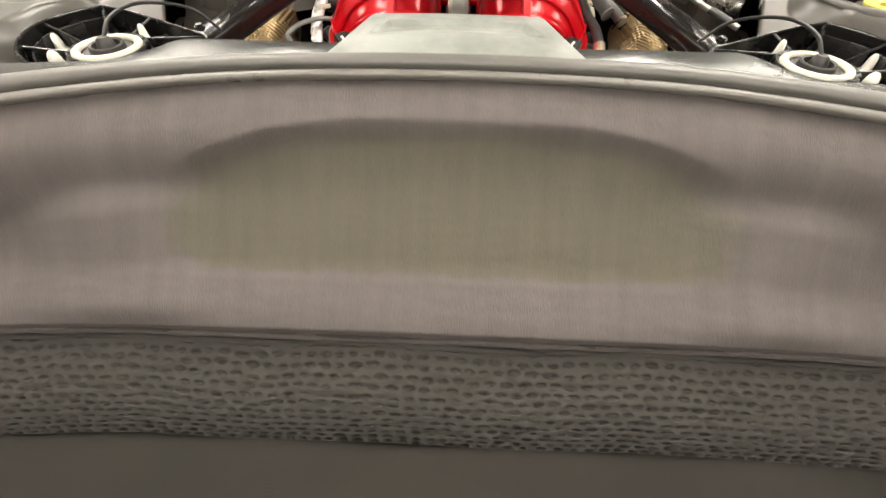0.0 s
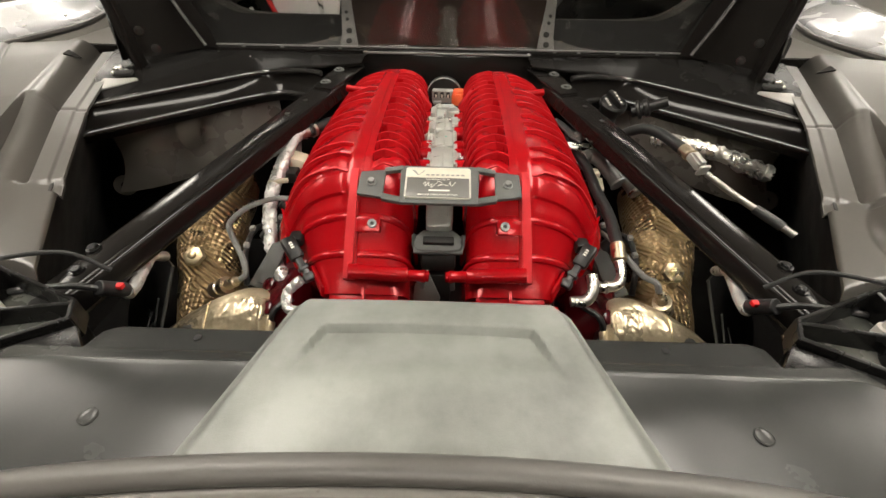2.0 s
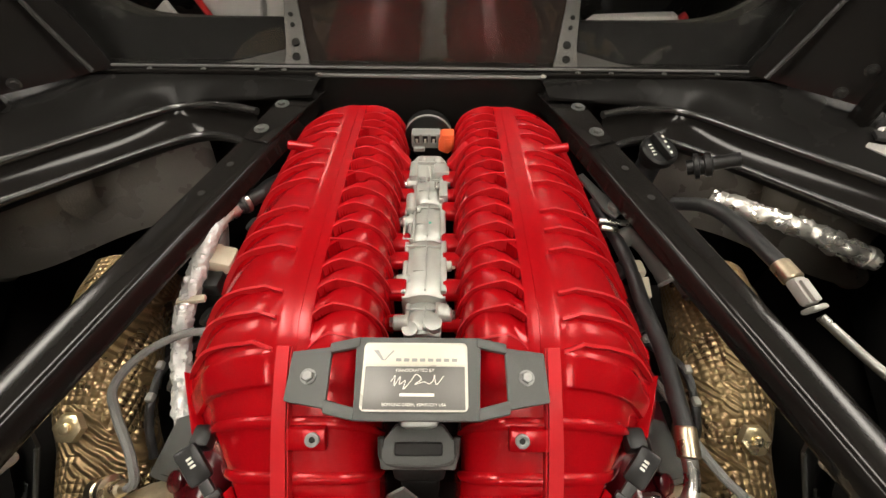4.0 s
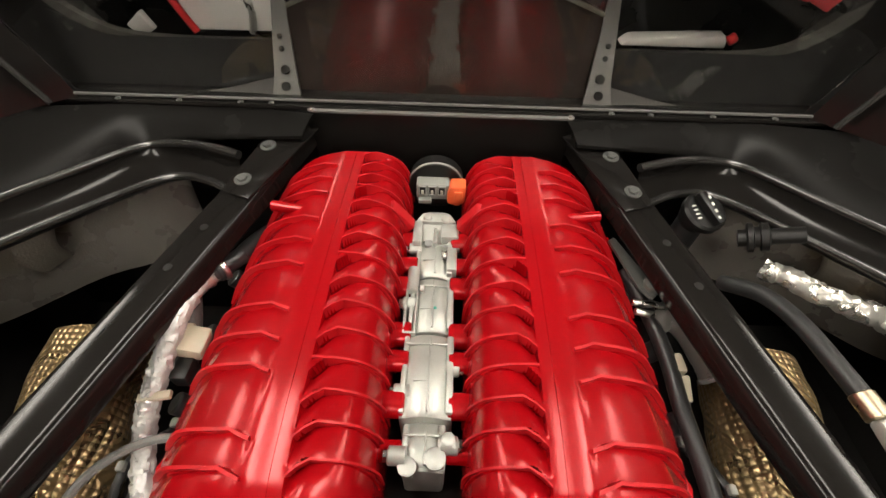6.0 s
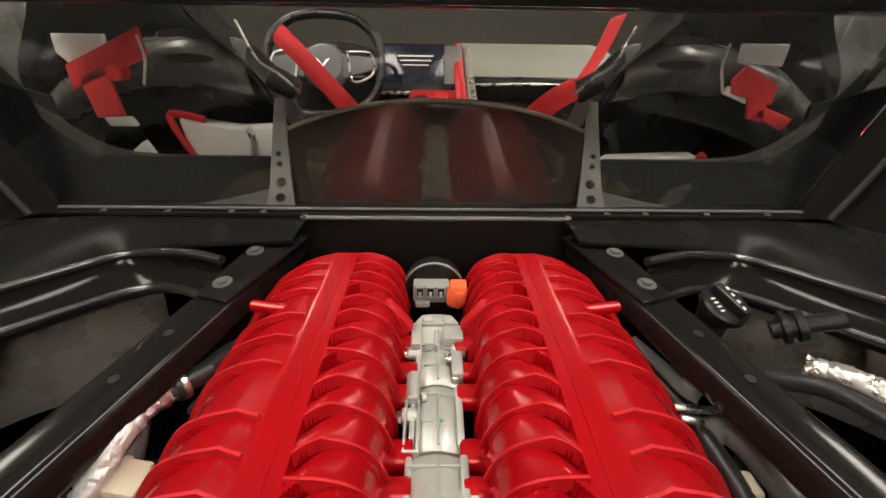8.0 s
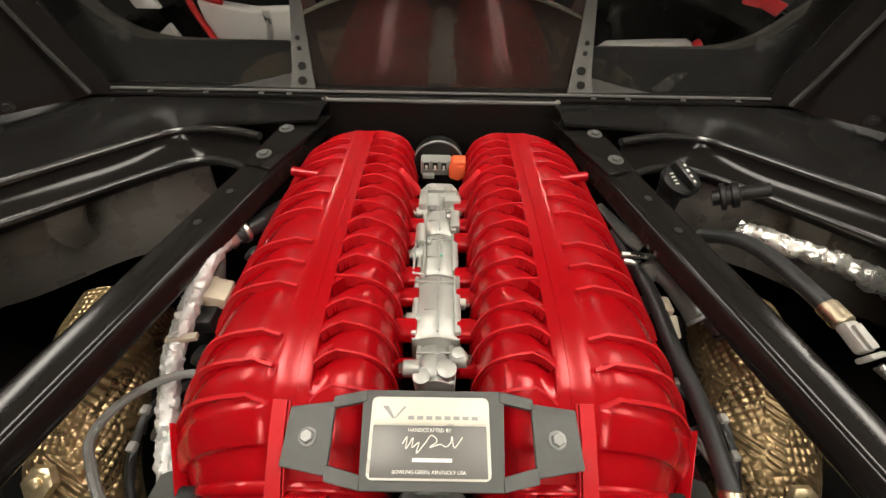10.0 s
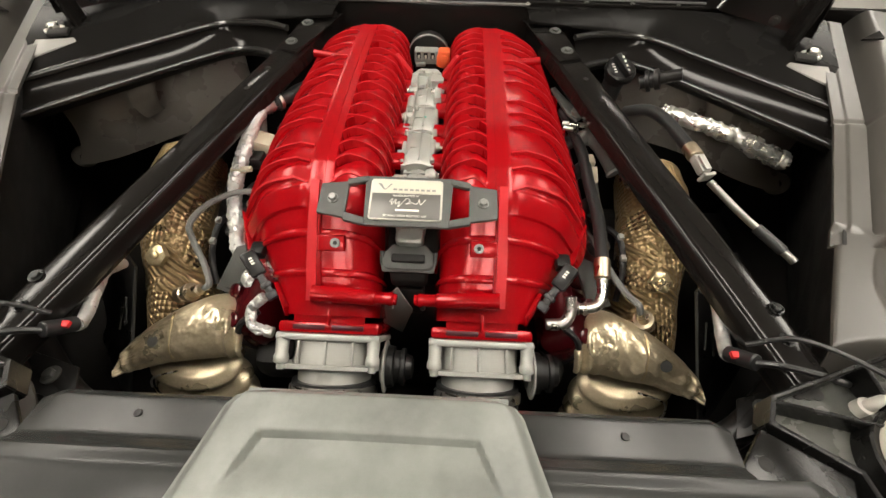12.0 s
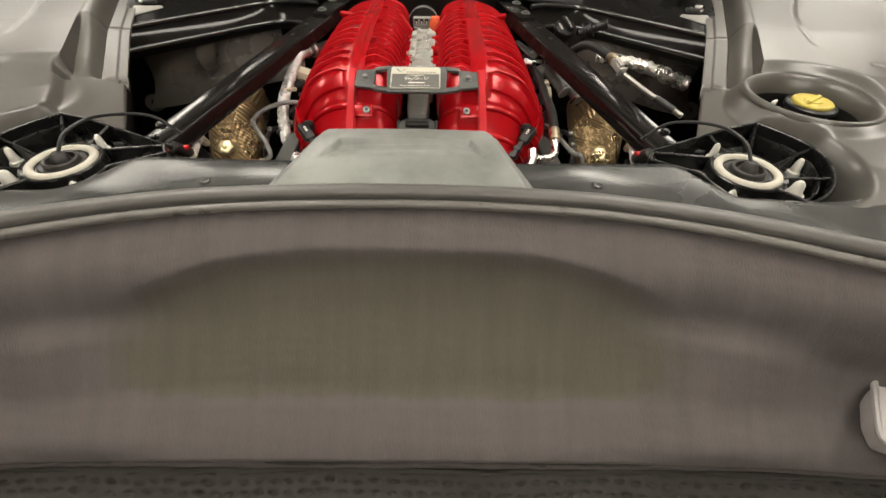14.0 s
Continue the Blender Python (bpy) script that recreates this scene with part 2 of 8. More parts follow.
def curve(pts, n=6):
    """Points along a smooth line through pts."""
    p = [Vector(q) for q in pts]
    if len(p) < 3:
        return [p[0].lerp(p[1], k / n) for k in range(n + 1)]
    out = []
    for i in range(len(p) - 1):
        a, b = p[i], p[i + 1]
        z = p[i - 1] if i else a * 2 - b
        c = p[i + 2] if i + 2 < len(p) else b * 2 - a
        for k in range(n):
            t = k / n
            out.append(0.5 * ((2 * a) + (b - z) * t + (2 * z - 5 * a + 4 * b - c) * t * t + (3 * a - z - 3 * b + c) * t ** 3))
    out.append(p[-1])
    return out


def tube(bm, pts, r, seg=12, n=6, wob=0.0, flat=1.0):
    """A pipe along a smooth line; r may be a number or a function of 0..1."""
    line = curve(pts, n)
    rings, u = [], None
    for i, q in enumerate(line):
        d = (line[min(i + 1, len(line) - 1)] - line[max(i - 1, 0)]).normalized()
        if u is None:
            u = basis_of(d)[1]
        u = (u - d * u.dot(d)).normalized()
        v = d.cross(u)
        rad = r(i / (len(line) - 1)) if callable(r) else r
        ring = []
        for k in range(seg):
            a = k * math.tau / seg
            w = 1 + wob * noise.noise(Vector((q.x * 90 + 3 * math.cos(a), q.y * 90 + 3 * math.sin(a), q.z * 90)))
            ring.append(q + (u * math.cos(a) + v * math.sin(a) * flat) * rad * w)
        rings.append(ring)
    skin(bm, rings)
    return bm


def slab(bm, outline, vec, bevel=0.0):
    """A plate: a flat outline thickened by vec."""
    t = bmesh.new()
    f = t.faces.new([t.verts.new(p) for p in outline])
    g = bmesh.ops.extrude_face_region(t, geom=[f])
    bmesh.ops.translate(t, vec=vec, verts=[e for e in g["geom"] if isinstance(e, bmesh.types.BMVert)])
    if bevel:
        bmesh.ops.bevel(t, geom=t.edges[:], offset=bevel, segments=2, affect="EDGES", profile=0.5)
    return merge(bm, t)


def sheet(bm, fn, nu, nv, vec=(0, 0, -0.003)):
    """A curved panel fn(u, v), u and v in 0..1, thickened by vec."""
    vec = Vector(vec)
    top = [[Vector(fn(i / nu, j / nv)) for j in range(nv + 1)] for i in range(nu + 1)]
    a = [[bm.verts.new(p) for p in r] for r in top]
    b = [[bm.verts.new(p + vec) for p in r] for r in top]
    for i in range(nu):
        for j in range(nv):
            bm.faces.new((a[i][j], a[i + 1][j], a[i + 1][j + 1], a[i][j + 1]))
            bm.faces.new((b[i][j], b[i][j + 1], b[i + 1][j + 1], b[i + 1][j]))
    for i in range(nu):
        bm.faces.new((a[i][0], b[i][0], b[i + 1][0], a[i + 1][0]))
        bm.faces.new((a[i][nv], a[i + 1][nv], b[i + 1][nv], b[i][nv]))
    for j in range(nv):
        bm.faces.new((a[0][j], a[0][j + 1], b[0][j + 1], b[0][j]))
        bm.faces.new((a[nu][j], b[nu][j], b[nu][j + 1], a[nu][j + 1]))
    return bm


def lerp_table(tab, x):
    """Piecewise straight interpolation in rows (x, values...)."""
    if x <= tab[0][0]:
        return tab[0][1:]
    for p, q in zip(tab, tab[1:]):
        if x <= q[0]:
            k = (x - p[0]) / (q[0] - p[0])
            return tuple(a + (b - a) * k for a, b in zip(p[1:], q[1:]))
    return tab[-1][1:]


def step(a, b, x):
    t = max(0.0, min(1.0, (x - a) / (b - a)))
    return t * t * (3 - 2 * t)


def bolt(name, at, d, parent, r=0.006, h=0.004, material=None, washer=1.6):
    """A hexagon head with its washer, as one part."""
    bm = bmesh.new()
    d = Vector(d).normalized()
    at = Vector(at)
    spin(bm, at, d, [(0, r * washer), (h * 0.35, r * washer), (h * 0.4, r * 1.05)], 18)
    spin(bm, at + d * h * 0.3, d, [(0, r), (h * 0.8, r), (h, r * 0.8)], 6)
    return part(name, bm, material or STEEL, parent, smooth=30)

# ---- the garage round the car ----
def garage():
    bm = bmesh.new()
    box(bm, (0, 2.5, -0.05), (9.0, 16.0, 0.1))
    solo("ground", bm, CONCRETE, "grey concrete garage floor under the car", "floor", kind="structure")
    for nm, c, s in (("wall_west", (-4.55, 2.5, 1.5), (0.1, 16.2, 3.2)), ("wall_east", (4.55, 2.5, 1.5), (0.1, 16.2, 3.2)),
                     ("wall_north", (0, 10.55, 1.5), (9.0, 0.1, 3.2)), ("wall_south", (0, -5.55, 1.5), (9.0, 0.1, 3.2))):
        bm = bmesh.new()
        box(bm, c, s)
        solo(nm, bm, WALL, "plain warm white painted garage wall", "wall", kind="structure")
    bm = bmesh.new()
    box(bm, (0, 2.5, 3.15), (9.2, 16.2, 0.1))
    solo("ceiling", bm, CEIL, "plain warm white garage ceiling", "ceiling", kind="structure")
    for x, y in ((-0.64, -2.9), (0.64, -2.9), (-0.62, -4.7), (0.62, -4.7), (-3.2, 1.6), (3.2, 1.6), (-1.05, 0.62), (1.05, 0.62), (-1.9, 4.5), (1.9, 4.5), (-3.3, 4.4), (3.3, 4.4)):
        e = thing("ceiling_light", (x, y, 3.06), "long white ceiling light panel, switched on", "ceiling light", "garage lights")
        bm = bmesh.new()
        wide = 0.5
        box(bm, (x, y, 3.08), (wide + 0.04, 1.66, 0.03), 0.006)
        part("frame", bm, TRIM, e)
        bm = bmesh.new()
        box(bm, (x, y, 3.06), (wide, 1.60, 0.012))
        part("diffuser", bm, GLOW, e)


garage()


# ---- trunk: seal, felt wall, woven net, floor ----
SEAL = [(-0.72, -0.6, 0.96), (-0.70, -0.1, 0.965), (-0.62, 0.14, 0.97), (-0.5, 0.268, 0.973), (-0.40, 0.312, 0.975), (-0.30, 0.345, 0.976), (-0.20, 0.366, 0.977), (-0.1, 0.376, 0.977),
        (0.0, 0.379, 0.977), (0.1, 0.376, 0.977), (0.20, 0.366, 0.977), (0.30, 0.345, 0.976), (0.40, 0.312, 0.975), (0.5, 0.268, 0.973), (0.62, 0.14, 0.97), (0.70, -0.1, 0.965), (0.72, -0.6, 0.96)]


def seal_y(x):
    return 0.379 - 0.30 * x * x - 0.75 * x ** 4


def weatherstrip():
    e = thing("weatherstrip", (0, 0.37, 0.97), "dusty black rubber seal with a double bead along the trunk edge", "seal")
    inner = [p for p in SEAL]
    bm = bmesh.new()
    tube(bm, [(x, y - 0.0045, z - 0.0045) for x, y, z in inner], 0.0080, 14, 8)
    part("upper_bead", bm, RUBBER, e)
    bm = bmesh.new()
    tube(bm, [(x * 0.985, y - 0.0130, z - 0.0125) for x, y, z in inner], 0.0048, 10, 8)
    part("lower_bead", bm, SEAL_PALE, e, "paler narrow lower bead")
    bm = bmesh.new()
    tube(bm, [(x * 0.99, y - 0.003, z - 0.016) for x, y, z in inner], 0.009, 8, 8)
    part("carrier", bm, BLACK_MATT, e)


SEAL_PALE = mat("pale_seal_bead", (0.13, 0.122, 0.11), 0.36, 0.0, 0.2, 30, 500, 0.05, 0.4)
weatherstrip()

def dish_mask(x, z):
    """Below one inside the dished panel of the felt wall."""
    wide = 0.268 - 0.070 * max(0.0, (z - 0.862) / 0.055) ** 1.5
    return (abs(x) / wide) ** 5 + (abs(z - 0.871) / 0.050) ** (4 if z > 0.871 else 7)


def felt_point(u, v):
    """The sloping felt wall: a top band, a dished middle and a flatter lower ledge."""
    x = (u - 0.5) * 1.3
    ax = abs(x)
    top = Vector((x, max(seal_y(x) - 0.013, 0.02), 0.960))
    low = Vector((x, 0.196 - 0.012 * step(0.3, 0.6, ax), 0.772))
    p = top.lerp(low, v)
    dish = (1 - step(0.1, 2.3, dish_mask(x, p.z))) * (0.35 + 0.65 * step(0.818, 0.893, p.z))
    crown = 0.012 * math.sin(math.pi * min(1, v / 0.44)) ** 2 * (1 - 0.5 * dish)
    ledge = 0.016 * step(0.67, 0.93, v) * (1 - step(0.95, 1.0, v))
    rise = 0.011 * step(0.20, 0.29, ax) * (1 - step(0.32, 0.42, ax)) * step(0.35, 0.5, v) * (1 - step(0.85, 1, v))
    fold = 0.012 * step(0.33, 0.46, ax) * step(0.36, 0.48, v) * (1 - step(0.55, 0.85, v))
    n = Vector((0, -0.74, 0.67))
    ripple = 0.0014 * noise.noise(Vector((x * 9, v * 6, 0))) + 0.0005 * noise.noise(Vector((x * 40, v * 25, 3)))
    return p + n * (crown + ledge + rise - 0.0095 * dish - fold + ripple)


def felt():
    e = thing("trunk_lining", (0, 0.28, 0.87), "brown-grey felt trunk lining with a dished greenish panel", "lining")
    bm = bmesh.new()
    nu, nv = 300, 120
    olive = bm.verts.layers.float.new("olive")
    grid = [[bm.verts.new(felt_point(a / nu, b / nv)) for a in range(nu + 1)] for b in range(nv + 1)]
    for b in range(nv + 1):
        for a in range(nu + 1):
            x, z = (a / nu - 0.5) * 1.3, 0.960 - 0.188 * b / nv
            fray = 0.35 * noise.noise(Vector((x * 140, z * 25, 7))) + 0.25 * noise.noise(Vector((x * 12, z * 12, 1)))
            soft = 0.3 + 1.1 * step(0.845, 0.905, z)
            grid[b][a][olive] = 1 - step(0.85 - 0.5 * soft, 0.95 + 0.8 * soft, dish_mask(x, z) + fray)
    for b in range(nv):
        for a in range(nu):
            bm.faces.new((grid[b][a], grid[b + 1][a], grid[b + 1][a + 1], grid[b][a + 1]))
    back = bmesh.ops.extrude_face_region(bm, geom=bm.faces[:])
    bmesh.ops.translate(bm, vec=(0, 0.004, -0.006), verts=[q for q in back["geom"] if isinstance(q, bmesh.types.BMVert)])
    part("cloth", bm, FELT, e, "mauve-grey felt with an olive-grey dish", smooth=80)
    bm = bmesh.new()
    tube(bm, [felt_point(k / 40, 0.995) + Vector((0, 0.0, -0.001)) for k in range(41)], 0.0042, 8, 3, 0.25)
    part("folded_hem", bm, CARPET, e, "folded lower hem of the felt", smooth=80)
    # pale clip-on trim piece at the side of the lining
    k = thing("side_trim", (0.5, 0.25, 0.86), "pale grey plastic trim piece at the trunk side", "trim")
    bm = bmesh.new()
    slab(bm, [(0.487, 0.305, 0.865), (0.475, 0.285, 0.862), (0.430, 0.205, 0.850), (0.428, 0.188, 0.846), (0.50, 0.15, 0.85), (0.58, 0.25, 0.87)], (0, 0.004, -0.02), 0.004)
    part("plate", bm, SIDE_TRIM, k)
    bm = bmesh.new()
    tube(bm, [(0.487, 0.305, 0.866), (0.475, 0.285, 0.863), (0.430, 0.205, 0.851), (0.428, 0.188, 0.847)], 0.003, 8, 6)
    part("rolled_edge", bm, SIDE_TRIM, k)
    bm = bmesh.new()
    sheet(bm, lambda u, v: ((u - 0.5) * 1.36, 0.145 - 0.86 * v, 0.667 + 0.006 * noise.noise(Vector((u * 9, v * 9, 0)))), 40, 30, (0, 0, -0.01))
    solo("trunk_floor", bm, CARPET_SHADE, "felt trunk floor, its colour darkened to give the shade", "floor", kind="structure", smooth=80)
    for s in (-1, 1):
        bm = bmesh.new()
        sheet(bm, lambda u, v: (s * (0.64 + 0.05 * v + 0.03 * u), 0.12 - 0.85 * u, 0.61 + 0.33 * v), 20, 10, (s * 0.006, 0, 0))
        solo("trunk_side", bm, CARPET, "brown-grey felt side wall of the trunk", "lining", kind="structure", smooth=80)
    bm = bmesh.new()
    box(bm, (0, -0.72, 0.78), (1.5, 0.02, 0.36), 0.004)
    solo("trunk_rear", bm, CARPET, "felt rear wall of the trunk", "lining", kind="structure")


FELT = mat("two_tone_trunk_felt", (0.084, 0.075, 0.072), 0.95, 0.0, 0.3, 70, 1400, 0.4, 0.12, tint=(0.093, 0.082, 0.079), bscale=1100, stretch=(1, 0.13, 0.13))


def olive_field(m):
    """The dished field of the lining is a more olive felt than its border."""
    N, L = m.node_tree.nodes, m.node_tree.links
    base = N["Principled BSDF"].inputs["Base Color"]
    at = N.new("ShaderNodeAttribute")
    at.attribute_name = "olive"
    mix = N.new("ShaderNodeMix")
    mix.data_type, mix.blend_type = "RGBA", "MULTIPLY"
    mix.inputs["B"].default_value = (0.89, 0.925, 0.76, 1)
    L.new(at.outputs["Fac"], mix.inputs["Factor"])
    L.new(base.links[0].from_socket, mix.inputs["A"])
    L.new(mix.outputs["Result"], base)


olive_field(FELT)
SIDE_TRIM = mat("pale_side_trim", (0.3, 0.28, 0.27), 0.55, 0.0, 0.15, 20, 600, 0.1)
# the lining felt again, its colour darkened for the shade on the trunk floor
CARPET_SHADE = mat("shade_darkened_felt", (0.026, 0.024, 0.021), 0.95, 0.0, 0.3, 14, 1400, 0.6, 0.1)
felt()


def net():
    """A woven apron below the lining: an open cord weave on a dark backing."""
    e = thing("cargo_net", (0, 0.19, 0.75), "dark grey woven net hanging below the trunk lining", "net")
    def at(u, v):
        x = (u - 0.5) * 1.24
        y0 = 0.196 - 0.012 * step(0.3, 0.6, abs(x))
        bulge = 0.014 * math.sin(v * 3.1)
        return Vector((x, y0 - 0.066 * v - bulge, 0.769 - 0.098 * v - 0.003 * math.sin(x * 23)))
    bm = bmesh.new()
    sheet(bm, lambda u, v: at(u, v) + Vector((0, 0.007, -0.007)), 60, 8, (0, 0.004, -0.004))
    part("backing", bm, NET, e, "dark backing cloth")
    bm = bmesh.new()
    nx, ny = 78, 13
    def weave(u, v):
        # staggered rows of bulging cords with short open slots between them
        vv = min(0.9999, max(0.0, v + 0.022 * noise.noise(Vector((u * 30, v * 3, 9)))))
        r = int(vv * ny)
        fv = vv * ny - r
        cu = u * nx + 0.5 * (r % 2) + 0.7 * noise.noise(Vector((u * 14, r * 1.3, 2)))
        i = math.floor(cu)
        fu = cu - i
        jit = noise.noise(Vector((i * 1.7, r * 2.3, 5)))
        big = step(0.78, 0.95, v)
        shift = noise.noise(Vector((i * 2.9, r * 1.1, 8)))
        wide, tall = 0.27 + 0.10 * jit, 0.22 + 0.10 * jit + 0.12 * big
        far = math.hypot((fu - 0.5) / wide, (fv - 0.5 - 0.30 * shift) / tall)
        slot = 1 - step(0.6, 1.3, far)
        return at(u, v) + Vector((0, -0.6, 0.8)) * (-(0.0042 + 0.0024 * jit + 0.0016 * big) * slot + 0.0018 * noise.noise(Vector((u * 90, v * 12, 4))) + 0.0005 * noise.noise(Vector((u * 300, v * 40, 1))))
    sheet(bm, weave, nx * 9, ny * 10, (0, 0.002, -0.002))
    w = part("weave", bm, NET, e, "knotted cords of the net", smooth=60)
    tagged(w, kind="stuff")
    for k, off in ((0, 0.0), (1, -0.0075)):
        bm = bmesh.new()
        line = [at(u / 60, 0) + Vector((0, off * 0.6 + 0.001, 0.004 + off + 0.0015 * math.sin(u * 2.1 + k))) for u in range(61)]
        tube(bm, line, 0.0033, 7, 2, 0.5)
        part("hem", bm, NET, e, "wavy hem cord")


net()

# ---- deck covers between seal and engine ----
def side_cover(s):
    e = thing("deck_cover", (s * 0.2, 0.42, 0.95), "dusty black plastic deck cover beside the grey centre piece", "cover", "deck covers")
    def top(u, v):
        # u from the middle outwards, v from the front edge to the seal
        x = 0.112 + 0.448 * u
        yf = lerp_table([(0, 0.461), (0.266, 0.461), (0.300, 0.4615), (0.310, 0.455), (0.323, 0.432), (0.335, 0.412), (0.347, 0.400), (0.362, 0.396), (0.42, 0.394), (0.46, 0.398), (0.50, 0.405), (0.56, 0.42)], x)[0]
        yr = seal_y(x) - 0.006
        y = yf + (yr - yf) * v
        z = 0.9535 + 0.0045 * step(0.0, 0.12, v) - 0.0015 * v + 0.006 * math.sin(math.pi * v) * (1 - 0.5 * min(1.0, u * 1.8)) + 0.0022 * noise.noise(Vector((x * 11, y * 16, s))) - 0.004 * step(0.40, 0.48, x)
        return (s * x, y, z)
    bm = bmesh.new()
    sheet(bm, top, 110, 24, (0, 0, -0.005))
    part("panel", bm, COVER, e, smooth=40)
    bm = bmesh.new()
    def ledge(u, v):
        x = 0.095 + (0.185 - 0.014 * v) * u
        return (s * x, 0.513 - 0.053 * v - 0.006 * step(0.94, 1, u) * (1 - v), 0.920 + 0.023 * v + 0.009 * step(0.72, 1.0, v) - 0.004 * step(0.10, 0, v))
    sheet(bm, ledge, 30, 24, (0, 0, -0.005))
    part("front_ledge", bm, COVER, e, smooth=40)
    bm = bmesh.new()
    slab(bm, [(s * 0.10, 0.510, 0.914), (s * 0.262, 0.510, 0.914), (s * 0.262, 0.505, 0.914), (s * 0.10, 0.505, 0.914)], (0, 0.0, -0.09))
    part("front_wall", bm, BLACK_PLASTIC, e)
    bm = bmesh.new()
    spin(bm, (s * 0.2035, 0.4045, top((0.2035 - 0.112) / 0.448, (0.461 - 0.4045) / (0.461 - seal_y(0.2035) + 0.006))[2] + 0.0002), (0, 0, 1), [(-0.002, 0.0058), (0.0004, 0.0058), (0.0008, 0.005), (0.0004, 0.0042), (0.0004, 0.001)], 24)
    part("push_clip", bm, COVER, e, "round black push clip")
    bm = bmesh.new()
    spin(bm, (s * 0.190, 0.492, 0.9300), (0, 0, 1), [(0, 0.0035), (0.0012, 0.003), (0.0014, 0.001)], 14)
    part("pip", bm, BLACK_PLASTIC, e)
    return e


for s in (-1, 1):
    side_cover(s)


def centre_cover():
    e = thing("centre_cover", (0, 0.44, 0.96), "smooth grey plastic centre cover with an embossed trapezoid", "cover")
    def half(v):
        return lerp_table([(0, 0.086), (0.05, 0.099), (0.12, 0.106), (0.35, 0.115), (1.0, 0.141)], v)[0]
    def emboss(x, y):
        # a step that follows a trapezoid open towards the rear
        ax = abs(x)
        d = min((0.472 - y), (0.074 + (0.472 - y) * 0.45) - ax)
        return -0.0075 * step(0.0, 0.004, d) * (1 - step(0.012, 0.045, 0.472 - y))
    def top(u, v):
        y = 0.505 - (0.505 - seal_y(0) + 0.002) * v
        x = (u * 2 - 1) * half(v)
        edge = abs(u * 2 - 1)
        z = 0.9745 - 0.004 * v - 0.014 * step(0.09, 0.0, v) ** 2 - 0.007 * step(0.9, 1.0, edge) + 0.007 * math.sin(v * math.pi) * (1 - edge ** 2)
        return (x, y - 0.05 * 0.3 * x * x * 20 * 0.05, z + emboss(x, y))
    bm = bmesh.new()
    sheet(bm, top, 150, 90, (0, 0, -0.004))
    part("panel", bm, COVER_MID, e, smooth=50)
    bm = bmesh.new()
    sheet(bm, lambda u, v: ((u * 2 - 1) * (0.083 + 0.014 * (1 - v)), 0.506 + 0.004 * v, 0.958 - 0.085 * v), 20, 6, (0, -0.004, 0))
    part("front_lip", bm, COVER_MID, e)
    return e


centre_cover()


